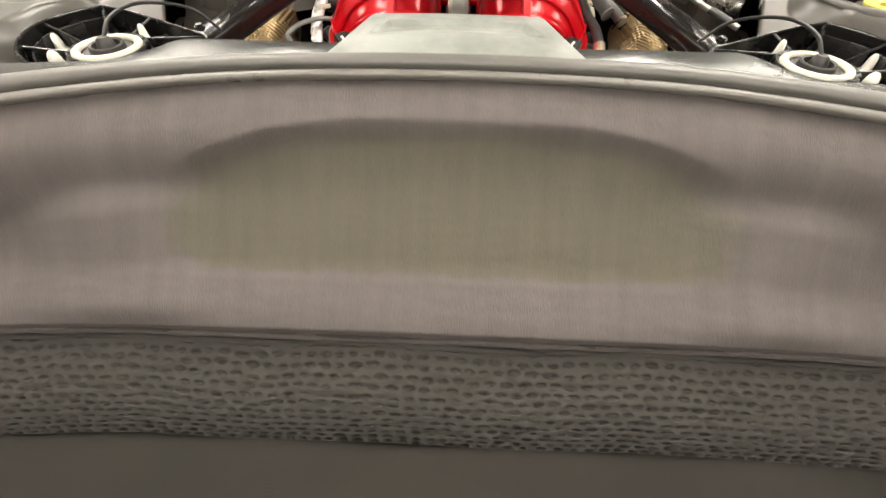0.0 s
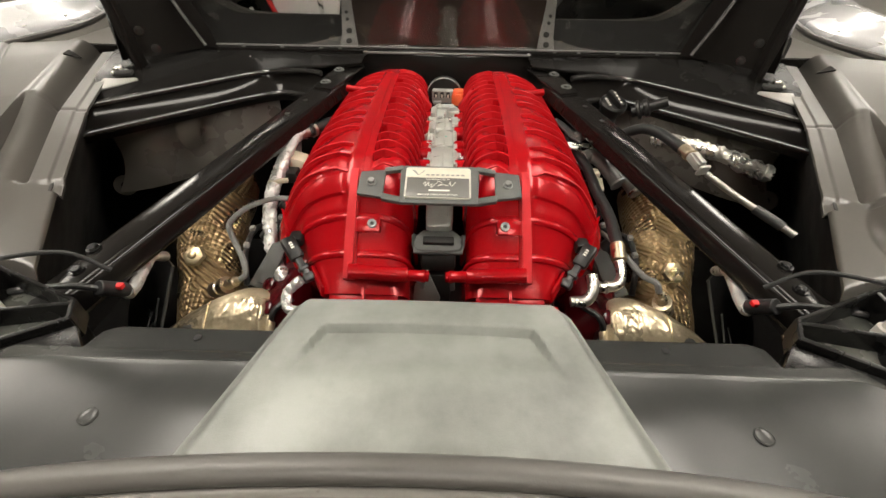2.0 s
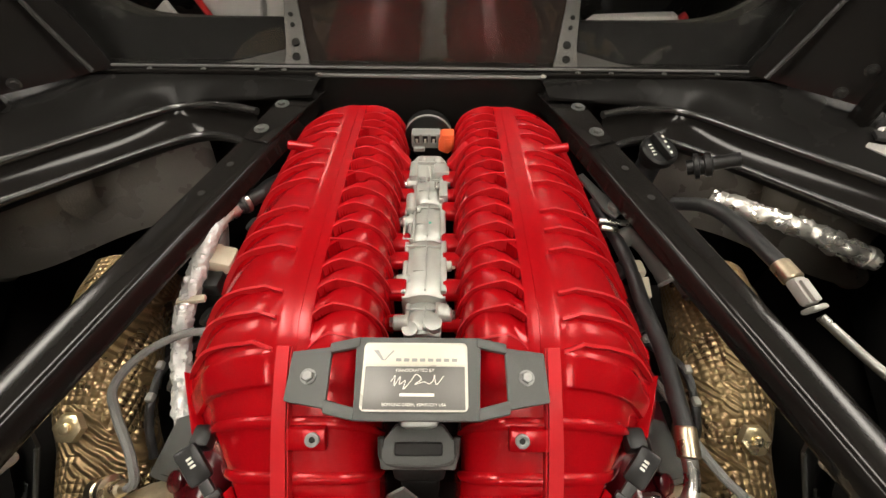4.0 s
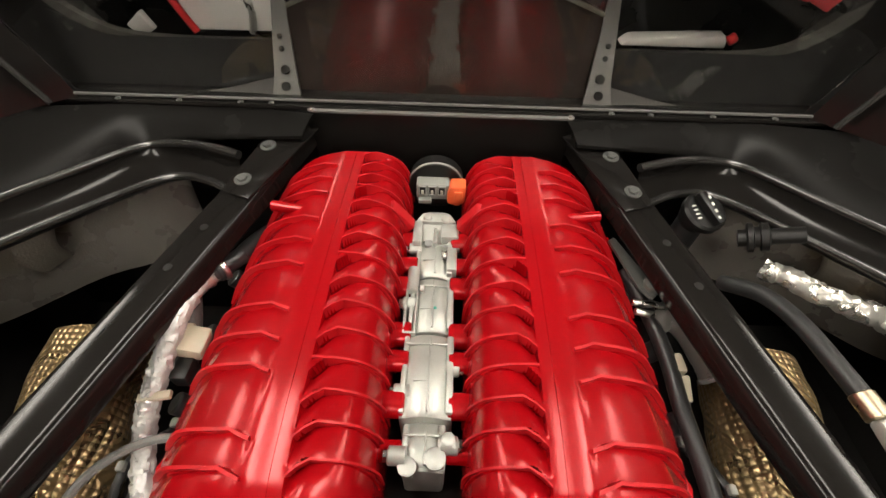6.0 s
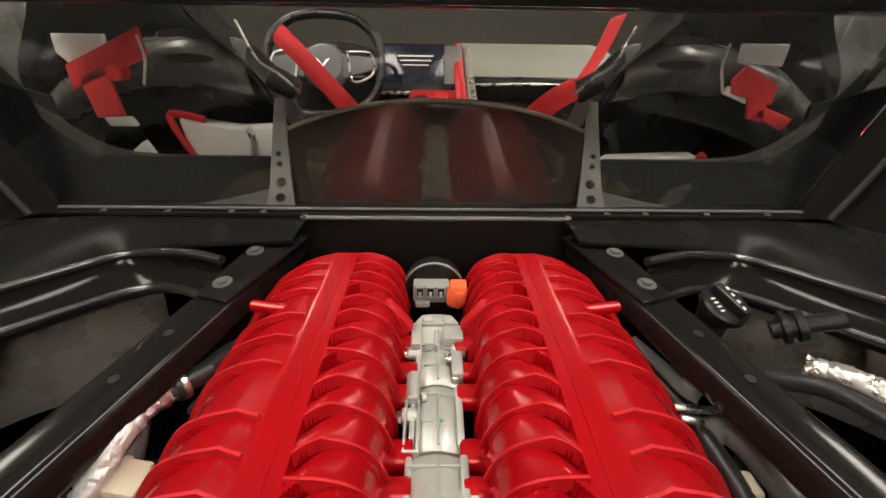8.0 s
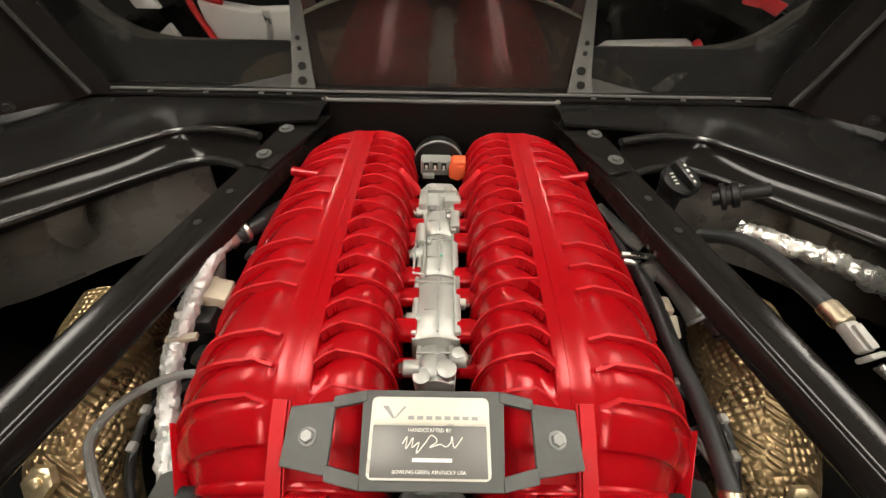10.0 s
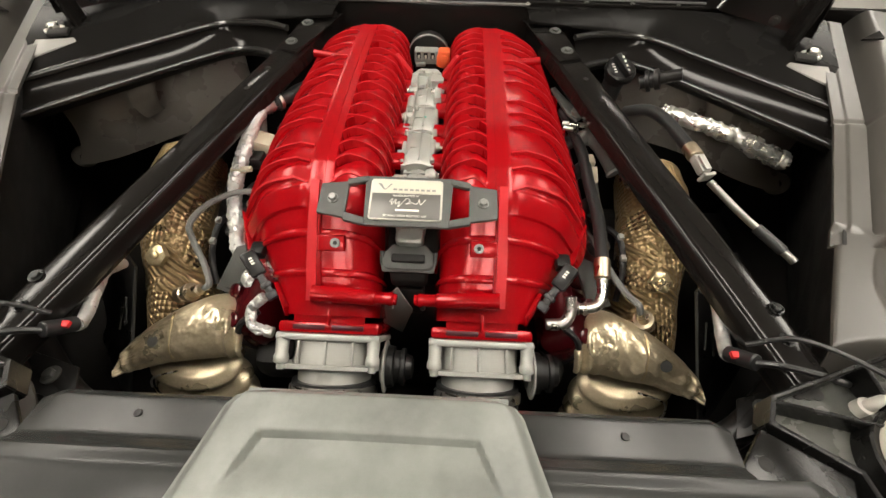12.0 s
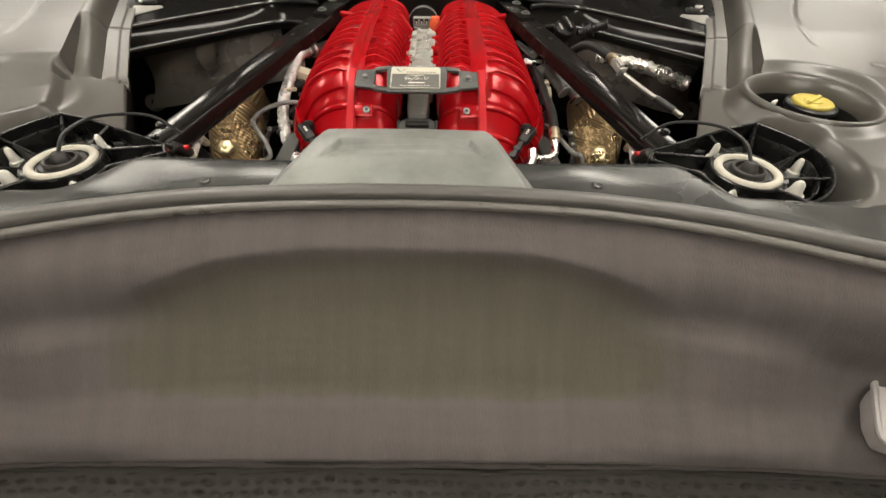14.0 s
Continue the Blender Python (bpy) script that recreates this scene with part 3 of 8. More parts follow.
# ---- hinge castings in the rear corners ----
def hinge_casting(s):
    e = thing("hinge_casting", (s * 0.416, 0.480, 0.93), "black ribbed hinge casting with a pale rubber ring mount", "casting", "hinge castings")
    c = Vector((s * 0.416, 0.480, 0.0))
    # bowl outline with the height of its wall top, from the apex round the outside to the arm
    rim = [(0.472, 0.576, 0.951), (0.489, 0.550, 0.952), (0.503, 0.515, 0.953), (0.503, 0.482, 0.953), (0.491, 0.448, 0.952), (0.470, 0.420, 0.948), (0.440, 0.405, 0.944), (0.405, 0.405, 0.940), (0.376, 0.420, 0.936), (0.362, 0.448, 0.935),
           (0.357, 0.474, 0.935), (0.308, 0.508, 0.933), (0.318, 0.528, 0.934), (0.384, 0.551, 0.942), (0.430, 0.566, 0.948)]
    bm = bmesh.new()
    slab(bm, [(s * x, y, 0.9165) for x, y, z in rim], (0, 0, -0.008))
    part("floor_plate", bm, CAST_GREY, e)
    def wall(a, b, za, zb, thick, nm="rim_wall", mt=None):
        d = Vector((b[0] - a[0], b[1] - a[1], 0)).normalized()
        w = Vector((-d.y, d.x, 0)) * thick / 2
        rings = []
        for p, z in ((Vector((*a, 0)) - d * 0.001, za), (Vector((*b, 0)) + d * 0.001, zb)):
            rings.append([Vector((s * q.x, q.y, h)) for q, h in ((p - w * 1.2, 0.909), (p - w, z - 0.0012), (p - w * 0.5, z), (p + w * 0.5, z), (p + w, z - 0.0012), (p + w * 1.2, 0.909))])
        bm = bmesh.new()
        skin(bm, rings)
        part(nm, bm, mt or CAST_BLACK, e)
    # the outer side is one smooth bow, doubled by a lower inner wall; the arm is straight
    bow = curve([Vector(p) for p in rim[:11]], 4)
    for p, q in zip(bow, bow[1:]):
        wall((p.x, p.y), (q.x, q.y), p.z, q.z, 0.0042)
        if p.x > 0.44:
            a2, b2 = [((v.x - 0.416) * 0.87 + 0.416, (v.y - 0.480) * 0.87 + 0.480) for v in (p, q)]
            wall(a2, b2, p.z - 0.010, q.z - 0.010, 0.003, "inner_wall")
    for i in range(10, len(rim)):
        x, y, z = rim[i]
        x2, y2, z2 = rim[(i + 1) % len(rim)]
        wall((x, y), (x2, y2), z, z2, 0.0042)
    cx, cy = 0.416, 0.480
    for x, y, z in ((0.470, 0.573, 0.949), (0.502, 0.508, 0.951), (0.443, 0.407, 0.943), (0.400, 0.556, 0.944), (0.489, 0.447, 0.948)):
        d = Vector((x - cx, y - cy, 0)).normalized() * 0.040
        wall((cx + d.x, cy + d.y), (x, y), 0.936, z, 0.004, "web")
    wall((0.392, 0.508), (0.318, 0.524), 0.936, 0.934, 0.004, "web")
    bm = bmesh.new()
    spin(bm, (c.x, c.y, 0.910), (0, 0, 1), [(0, 0.046), (0.0245, 0.044), (0.0260, 0.0425), (0.0245, 0.0395), (0.0225, 0.022)], 40)
    part("cup", bm, CAST_BLACK, e)
    bm = bmesh.new()
    m = 44
    skin(bm, [[(c.x + (0.0330 + 0.0049 * math.cos(t)) * math.cos(k * math.tau / m), c.y + (0.0330 + 0.0049 * math.cos(t)) * math.sin(k * math.tau / m), 0.9345 + 0.004 * math.sin(t)) for t in [q * math.tau / 10 for q in range(10)]] for k in list(range(m)) + [0]], False)
    bmesh.ops.remove_doubles(bm, verts=bm.verts[:], dist=1e-5)
    part("ring", bm, WHITE_RUBBER, e, "off-white rubber ring")
    bm = bmesh.new()
    spin(bm, (c.x, c.y, 0.923), (0, 0, 1), [(0, 0.026), (0.0105, 0.0255), (0.0115, 0.0245), (0.010, 0.0215), (0.010, 0.020), (0.0155, 0.0195), (0.017, 0.018), (0.016, 0.0155), (0.010, 0.0145), (0.009, 0.002)], 36)
    spin(bm, (c.x, c.y, 0.928), (0, 0, 1), [(0, 0.0105), (0.010, 0.010), (0.017, 0.0075), (0.019, 0.0055)], 20)
    part("post", bm, RUBBER_DARK, e, "black rubber centre post")
    for x, y, r, h in ((0.398, 0.527, 0.0042, 0.018), (0.487, 0.494, 0.0045, 0.017), (0.457, 0.446, 0.0062, 0.016), (0.381, 0.441, 0.0035, 0.006)):
        bm = bmesh.new()
        spin(bm, (s * x, y, 0.916), (0, 0, 1), [(0, r * 1.9), (0.010, r * 1.8), (0.011, r * 1.25), (0.011 + h * 0.6, r), (0.008 + h, r * 0.85), (0.011 + h, r * 0.45)], 16)
        part("stud", bm, WHITE_STUD, e, "pale capped stud")
    # slot in the arm's floor, bolt plate below it
    bm = bmesh.new()
    for x in (0.352, 0.360, 0.368):
        spin(bm, (s * x, 0.539, 0.9168), (0, 0, 1), [(0, 0.006), (0.0008, 0.006), (0.0009, 0.005)], 16)
    part("slot", bm, BLACK_MATT, e, "dark slot")
    bm = bmesh.new()
    slab(bm, [(s * 0.262, 0.462, 0.928), (s * 0.300, 0.504, 0.928), (s * 0.352, 0.470, 0.930), (s * 0.335, 0.425, 0.930)], (0, 0, -0.006), 0.0018)
    arm = part("bolt_plate", bm, CAST_BLACK, e)
    for dx in (-0.008, 0.016):
        bm = bmesh.new()
        spin(bm, (s * (0.300 + dx), 0.478, 0.9278), (0, 0, 1), [(0, 0.0055), (0.0008, 0.0055), (0.001, 0.004)], 16)
        part("bolt_hole", bm, BLACK_MATT, arm, "dark bolt hole")
    # thin cable from the post to the arm
    bm = bmesh.new()
    tube(bm, [(c.x, c.y, 0.944), (c.x - s * 0.006, c.y + 0.022, 0.962), (c.x - s * 0.03, c.y + 0.052, 0.968), (s * 0.352, 0.572, 0.950), (s * 0.325, 0.582, 0.920)], 0.0022, 8, 8)
    part("cable", bm, HOSE, e, "thin black cable")
    return e


CAST_GREY = mat("dusty_black_casting", (0.05, 0.052, 0.047), 0.26, 0.0, 0.25, 30, 700, 0.06, 0.6, dust=0.5, dust_col=(0.15, 0.15, 0.13))
CAST_BLACK = mat("black_casting", (0.008, 0.0078, 0.0075), 0.24, 0.0, 0.25, 30, 700, 0.05, 0.3)
RUBBER_DARK = mat("dark_rubber", (0.03, 0.028, 0.026), 0.5, 0.0, 0.25, 40, 500, 0.08, 0.4)
for s in (-1, 1):
    hinge_casting(s)


# ---- fender liners and outer fenders ----
STRIP = [(-0.10, 0.914), (-0.02, 0.921), (0.0, 0.925), (0.07, 0.938), (0.265, 0.966), (0.62, 0.974)]
TOP = [(-0.33, 0.955), (-0.12, 0.956), (0.03, 0.968), (0.105, 0.984), (0.28, 0.994), (0.5, 1.0), (0.7, 1.002)]
HOLE = (0.561, 0.617, 0.083)


def liner_height(s, x, y):
    """Height of the pressed liner over the plan; a runs along its inner edge, w outwards from it."""
    rx, ry = x - 0.441, y - 0.634
    a, w = rx * 0.399 + ry * 0.917, rx * 0.917 - ry * 0.399
    zs, zp = lerp_table(STRIP, a)[0], lerp_table(TOP, a)[0]
    edge, drop = 0.026, 0.055
    # inner strip with two pressed seams
    strip = zs - 0.0025 * step(0.006, 0.0, abs(a - 0.272 - w * 0.35)) - 0.003 * step(0.010, 0.0, abs(a - 0.066 - w * 0.3)) + 0.002 * step(0.0, 0.004, w)
    # rounded tongue beside the strip: level with the plateau at its far end, well below it at its near end
    crest = lerp_table([(0.09, 0.953), (0.11, 0.958), (0.14, 0.964), (0.30, zp - 0.001), (0.6, zp)], a)[0]
    q = max(0.0, min(1.0, (w - edge) / (drop - edge)))
    tongue = strip - 0.006 + (crest - strip + 0.006) * (1 - (1 - q) ** 3)
    z = strip if w < edge - 0.004 else strip + (tongue - strip) * step(edge - 0.004, edge, w)
    z += (zp - z) * step(drop, drop + 0.004, w)
    # the tongue ends in a lip over a short recess, then a sloping facet runs to the casting
    if a < 0.10 and w > -0.02:
        facet = 0.934 + 0.30 * w + 0.20 * a
        low = facet - 0.014 * step(0.058, 0.066, a)
        z += (low - z) * step(0.096, 0.086, a) * step(-0.016, -0.010, w) * (1 - step(0.056, 0.072, w))
    # plateau: slow rise outwards, a pressed line, a broad shallow roll
    z += 0.014 * step(0.11, 0.30, w) * step(0.0, 0.2, a)
    z -= 0.0030 * step(0.007, 0.0, abs(w - 0.150 - 0.02 * math.cos(a * 9))) * step(0.20, 0.24, a)
    z -= 0.0030 * step(0.007, 0.0, abs(a - 0.155 + 0.55 * (w - 0.19))) * step(0.20, 0.205, w) * (1 - step(0.30, 0.36, w))
    # dish for the hinge casting
    e = math.hypot((x - 0.432) / 0.108, (y - 0.484) / 0.106)
    z -= 0.052 * (1 - step(0.70, 1.0, e))
    z -= 0.05 * step(0.42, 0.37, x) * step(-0.07, -0.1, a)
    d = math.hypot(x - HOLE[0], y - HOLE[1]) / HOLE[2]
    if s > 0:
        z += (0.971 - z) * (1 - step(1.0, 1.25, d)) * 0.8
    else:
        z += -0.004 * (1 - step(0.75, 1.02, d)) + 0.0015 * step(0.85, 1.0, d) * (1 - step(1.0, 1.25, d))
    return z


def liner(s):
    e = thing("fender_liner", (s * 0.65, 0.8, 0.98), "semi-gloss grey plastic fender liner with pressed recesses", "fender liner", "fender liners")
    def pt(u, v):
        a = -0.34 + 0.94 * u
        w = -0.012 + 0.512 * (0.5 * v + 0.5 * v * v)
        x, y = 0.441 + 0.399 * a + 0.917 * w, 0.634 + 0.917 * a - 0.399 * w
        y = max(y, lerp_table([(0.3, 0.345), (0.4, 0.312), (0.5, 0.268), (0.62, 0.14), (0.7, -0.1)], x)[0] + 0.012)
        return (s * x, y, liner_height(s, x, y))
    bm = bmesh.new()
    sheet(bm, pt, 380, 260, (0, 0, -0.004))
    if s > 0:
        hole = [f for f in bm.faces if math.hypot(f.calc_center_median().x - HOLE[0], f.calc_center_median().y - HOLE[1]) < HOLE[2] - 0.002]
        bmesh.ops.delete(bm, geom=hole, context="FACES")
    part("panel", bm, FENDER, e, smooth=42)
    bm = bmesh.new()
    def skirt(u, v):
        a = -0.03 + 0.62 * u
        return (s * (0.439 + 0.399 * a + 0.13 * v), 0.635 + 0.917 * a - 0.04 * v, lerp_table(STRIP, a)[0] - 0.002 - 0.34 * v)
    sheet(bm, skirt, 30, 8, (s * 0.004, 0, 0))
    part("skirt", bm, BLACK_MATT, e)
    bm = bmesh.new()
    slab(bm, [(s * 0.662, 1.072, 0.990), (s * 0.676, 1.052, 1.001), (s * 0.684, 1.078, 1.001)], (0, 0, 0.0025))
    part("drain_notch", bm, BLACK_MATT, e, "small dark triangular notch")
    if s > 0:
        hx, hy, hr = HOLE
        bm = bmesh.new()
        spin(bm, (hx, hy, 0.958), (0, 0, 1), [(0.008, hr + 0.004), (0.0135, hr + 0.003), (0.0155, hr), (0.0145, hr - 0.003), (0.006, hr - 0.008), (-0.004, hr - 0.011), (-0.012, hr - 0.012)], 64, False)
        part("hole_lip", bm, FENDER, e, "smooth rounded lip of the round opening", smooth=60)
        bm = bmesh.new()
        spin(bm, (hx, hy, 0.86), (0, 0, 1), [(0.0, 0.001), (0.0, hr - 0.006), (0.087, hr - 0.010)], 40, False)
        part("recess", bm, BLACK_MATT, e, "dark open recess")
        bm = bmesh.new()
        spin(bm, (0.588, 0.640, 0.868), (0, 0, 1), [(0, 0.028), (0.074, 0.028), (0.076, 0.034), (0.081, 0.034), (0.083, 0.031)], 28)
        part("neck", bm, BLACK_PLASTIC, e, "black neck under the cap")
        bm = bmesh.new()
        spin(bm, (0.588, 0.640, 0.950), (0, 0, 1), [(0, 0.027), (0.004, 0.027), (0.0055, 0.025), (0.0045, 0.021), (0.0045, 0.012), (0.006, 0.011), (0.006, 0.001)], 28)
        cap = part("filler_cap", bm, YELLOW, e, "round yellow cap in the recess")
        bm = bmesh.new()
        box(bm, (0.588, 0.640, 0.9575), (0.036, 0.006, 0.004), 0.001, Matrix.Rotation(0.6, 4, "Z"))
        part("grip", bm, YELLOW, cap)
        bm = bmesh.new()
        box(bm, (0.538, 0.648, 0.945), (0.012, 0.004, 0.012), 0.001, Matrix.Rotation(0.6, 4, "Z"))
        part("tag", bm, WHITE_STUD, e, "small pale tag in the recess")
        bm = bmesh.new()
        cyl(bm, (0.538, 0.650, 0.865), (0.538, 0.650, 0.942), 0.004)
        part("tag_post", bm, BLACK_PLASTIC, e)
    return e


for s in (-1, 1):
    liner(s)


def fender(s):
    e = thing("rear_fender", (s * 0.95, 1.1, 1.0), "glossy silver-white rear fender edge with black gasket", "fender", "rear fenders")
    edge = curve([(0.93, 0.55, 1.0), (0.905, 0.80, 1.0), (0.875, 1.03, 1.002), (0.838, 1.20, 1.004), (0.825, 1.30, 1.006), (0.845, 1.40, 1.008), (0.92, 1.58, 1.01), (1.0, 1.75, 1.01)], 8)
    n = len(edge) - 1
    bm = bmesh.new()
    def pt(u, v):
        p = edge[round(u * n)]
        rise = 0.012 * step(0, 0.08, v) + 0.030 * step(0.05, 0.45, v) - 0.22 * max(0.0, v - 0.45) ** 1.5
        return (s * (p.x + 0.26 * v), p.y + 0.02 * v, p.z + rise)
    sheet(bm, pt, n, 18, (0, 0, -0.006))
    part("panel", bm, PAINT, e, smooth=60)
    bm = bmesh.new()
    tube(bm, [(s * (p.x - 0.004), p.y, p.z - 0.006) for p in edge[::4]], 0.007, 8, 6)
    part("gasket", bm, RUBBER, e, "black rubber gasket")
    for k in (14, 24, 32):
        bm = bmesh.new()
        p = edge[k]
        spin(bm, (s * (p.x + 0.02), p.y, p.z + 0.012), (0, 0, 1), [(0, 0.004), (0.001, 0.004), (0.0016, 0.0025)], 12)
        part("rivet", bm, STEEL, e)


for s in (-1, 1):
    fender(s)


# ---- engine bay shell ----
def bay():
    bm = bmesh.new()
    box(bm, (0, 0.72, 0.45), (1.66, 1.08, 0.02), 0.004)
    solo("bay_floor", bm, BLACK_MATT, "dark underside of the engine bay", "bay floor", kind="structure")
    bm = bmesh.new()
    slab(bm, [(-0.9, 1.235, 0.45), (0.9, 1.235, 0.45), (0.9, 1.235, 0.975), (-0.9, 1.235, 0.975)], (0, 0.012, 0))
    solo("firewall", bm, BLACK_GLOSS, "satin black firewall panel behind the engine", "firewall", kind="structure")
    bm = bmesh.new()
    slab(bm, [(-0.78, 0.385, 0.46), (0.78, 0.385, 0.46), (0.78, 0.385, 0.905), (-0.78, 0.385, 0.905)], (0, 0.012, 0))
    solo("rear_bulkhead", bm, BLACK_MATT, "matt black rear wall of the engine bay", "bulkhead", kind="structure")
    for nm, k in (("bay_side_west", -1), ("bay_side_east", 1)):
        bm = bmesh.new()
        slab(bm, [(k * 0.78, 0.20, 0.455), (k * 0.78, 1.24, 0.455), (k * 0.78, 1.24, 0.955), (k * 0.78, 0.20, 0.92)], (k * 0.012, 0, 0))
        solo(nm, bm, BLACK_MATT, "matt black side wall of the engine bay", "bay wall", kind="structure")
    # centre beam with its bright folded edge
    e = thing("firewall_beam", (0, 1.2, 0.95), "black folded steel beam across the firewall", "beam")
    bm = bmesh.new()
    box(bm, (0, 1.212, 0.925), (0.345, 0.03, 0.105), 0.003)
    part("web", bm, BLACK_GLOSS, e)
    bm = bmesh.new()
    box(bm, (0, 1.196, 0.981), (0.338, 0.008, 0.0035), 0.0012)
    part("edge_strip", bm, STRAP, e, "thin pale edge strip")
    for x in (-0.167, 0.167):
        bolt("rivet", (x, 1.196, 0.982), (0, 0, 1), e, 0.003, 0.002)
    # shelf below the window
    e = thing("window_shelf", (0, 1.2, 0.985), "satin black shelf below the rear window with small rivets", "shelf")
    bm = bmesh.new()
    box(bm, (0, 1.222, 0.982), (1.14, 0.048, 0.006), 0.002)
    part("ledge", bm, BLACK_GLOSS, e)
    bm = bmesh.new()
    box(bm, (0, 1.207, 0.9885), (0.955, 0.004, 0.003), 0.001)
    part("bright_line", bm, STRAP, e, "thin pale seal line")
    for x in (-0.42, -0.34, -0.26, -0.22, 0.22, 0.27, 0.35, 0.43):
        bolt("rivet", (x, 1.203, 0.985), (0, -0.3, 1), e, 0.0026, 0.0015, BRACKET)
    for s in (-1, 1):
        e = thing("shoulder_panel", (s * 0.4, 1.15, 0.96), "satin black pressed panel between rail and window", "panel", "shoulder panels")
        bm = bmesh.new()
        def pt(u, v):
            a = Vector(lerp_table([(0, 0.16, 1.205, 0.979), (0.5, 0.40, 1.20, 0.980), (1, 0.66, 1.16, 0.985)], u))
            b = Vector(lerp_table([(0, 0.17, 1.15, 0.972), (0.35, 0.33, 1.165, 0.955), (0.5, 0.383, 1.151, 0.947), (1, 0.585, 0.93, 0.957)], u))
            p = a.lerp(b, v)
            return (s * p.x, p.y, p.z + 0.004 * math.sin(v * 3.14))
        sheet(bm, pt, 24, 10, (0, 0, -0.004))
        part("panel", bm, BLACK_SATIN, e, smooth=60)
        bm = bmesh.new()
        slab(bm, [(s * 0.548, 1.035, 0.962), (s * 0.585, 0.975, 0.962), (s * 0.640, 1.125, 0.977), (s * 0.632, 1.135, 0.977)], (0, 0, 0.004), 0.0015)
        part("mount_plate", bm, PLATE, e, "bright zinc mount plate")
        bolt("mount_bolt", (s * 0.590, 1.055, 0.972), (0, 0, 1), e, 0.009, 0.008, STEEL, 1.6)
        bm = bmesh.new()
        slab(bm, [(s * 0.560, 1.040, 0.970), (s * 0.586, 1.030, 0.971), (s * 0.592, 1.046, 0.972), (s * 0.566, 1.058, 0.972)], (0, 0, 0.006), 0.002)
        part("clip", bm, BLACK_MATT, e, "black spring clip")
        # stamped cross rail: upper and lower rolled edges with a web between
        e = thing("cross_rail", (s * 0.45, 1.05, 0.93), "glossy black stamped rail with two rolled edges", "rail", "cross rails")
        up = [(0.245, 1.128, 0.957), (0.285, 1.142, 0.957), (0.33, 1.155, 0.952), (0.383, 1.150, 0.948), (0.45, 1.078, 0.950), (0.568, 0.944, 0.954), (0.60, 0.908, 0.955)]
        lo = [(0.255, 1.105, 0.915), (0.30, 1.128, 0.916), (0.345, 1.135, 0.914), (0.39, 1.105, 0.914), (0.46, 1.03, 0.916), (0.553, 0.919, 0.921), (0.58, 0.885, 0.922)]
        bm = bmesh.new()
        tube(bm, [(s * x, y, z) for x, y, z in up], 0.0055, 10, 8)
        part("upper_edge", bm, BLACK_EDGE, e)
        bm = bmesh.new()
        tube(bm, [(s * x, y, z) for x, y, z in lo], 0.0055, 10, 8)
        part("lower_edge", bm, BLACK_EDGE, e)
        bm = bmesh.new()
        cu, cl = curve([(s * x, y, z) for x, y, z in up], 8), curve([(s * x, y, z) for x, y, z in lo], 8)
        sheet(bm, lambda u, v: cu[round(u * (len(cu) - 1))].lerp(cl[round(u * (len(cl) - 1))], v) + Vector((0, 0.008 * math.sin(v * 3.14), 0)), len(cu) - 1, 6, (0, 0.004, 0))
        part("web", bm, BLACK_GLOSS, e, smooth=60)
        bm = bmesh.new()
        sheet(bm, lambda u, v: cl[round(u * (len(cl) - 1))] + Vector((s * 0.008 * v, 0.02 * v, -0.022 * v)), len(cl) - 1, 4, (0, 0.004, 0))
        part("lower_skin", bm, BLACK_MATT, e)
        # liner plate with lug hole, deep beside the engine
        e = thing("heat_plate", (s * 0.42, 0.95, 0.85), "dark grey sheet heat plate with a lug hole", "plate", "heat plates")
        bm = bmesh.new()
        sheet(bm, lambda u, v: (s * (0.36 + (0.250 - 0.022 * math.sin(v * 3.1)) * u + 0.018 * u * v), 1.175 - 0.185 * u - 0.010 * math.sin(u * 9) - 0.02 * v, 0.895 - 0.125 * v + 0.004 * math.sin(u * 7)), 24, 14, (0, 0.003, 0))
        part("sheet", bm, PLATE_DARK, e, smooth=60)
        bm = bmesh.new()
        spin(bm, (s * 0.625, 0.985, 0.778), (-s * 0.5, -0.8, 0.3), [(0, 0.020), (0.003, 0.020), (0.004, 0.018), (0.004, 0.008), (0.001, 0.0075)], 24)
        part("lug", bm, PLATE_DARK, e)
        bm = bmesh.new()
        spin(bm, (s * 0.623, 0.983, 0.779), (-s * 0.5, -0.8, 0.3), [(0, 0.008), (0.002, 0.008), (0.0022, 0.006)], 16)
        part("lug_hole", bm, BLACK_MATT, e)
        bm = bmesh.new()
        sheet(bm, lambda u, v: (s * (0.475 + (0.035 - 0.02 * v) * u + 0.012 * v), 1.062 - 0.03 * u - 0.012 * math.sin(v * 3.1), 0.893 - 0.06 * v), 8, 8, (0, 0.003, 0))
        part("fold", bm, PLATE_TAN, e, "tan folded tab", smooth=60)


BLACK_SATIN = mat("rough_black_paint", (0.009, 0.0085, 0.008), 0.25, 0.0, 0.3, 12, 500, 0.02, 0.05, rvar=0.05)
PLATE_TAN = mat("tan_folded_sheet", (0.12, 0.108, 0.09), 0.4, 0.4, 0.3, 30, 400, 0.2)
PLATE = mat("zinc_plate", (0.34, 0.33, 0.31), 0.4, 0.3, 0.2, 20, 400, 0.1)
PLATE_DARK = mat("dark_sheet_metal", (0.15, 0.138, 0.122), 0.30, 0.25, 0.35, 14, 400, 0.15)
BLACK_EDGE = mat("glossy_black_edge", (0.02, 0.019, 0.018), 0.2, 0.0, 0.2, 20, 400, 0.03, 0.6, 0.6, rvar=0.05)
bay()


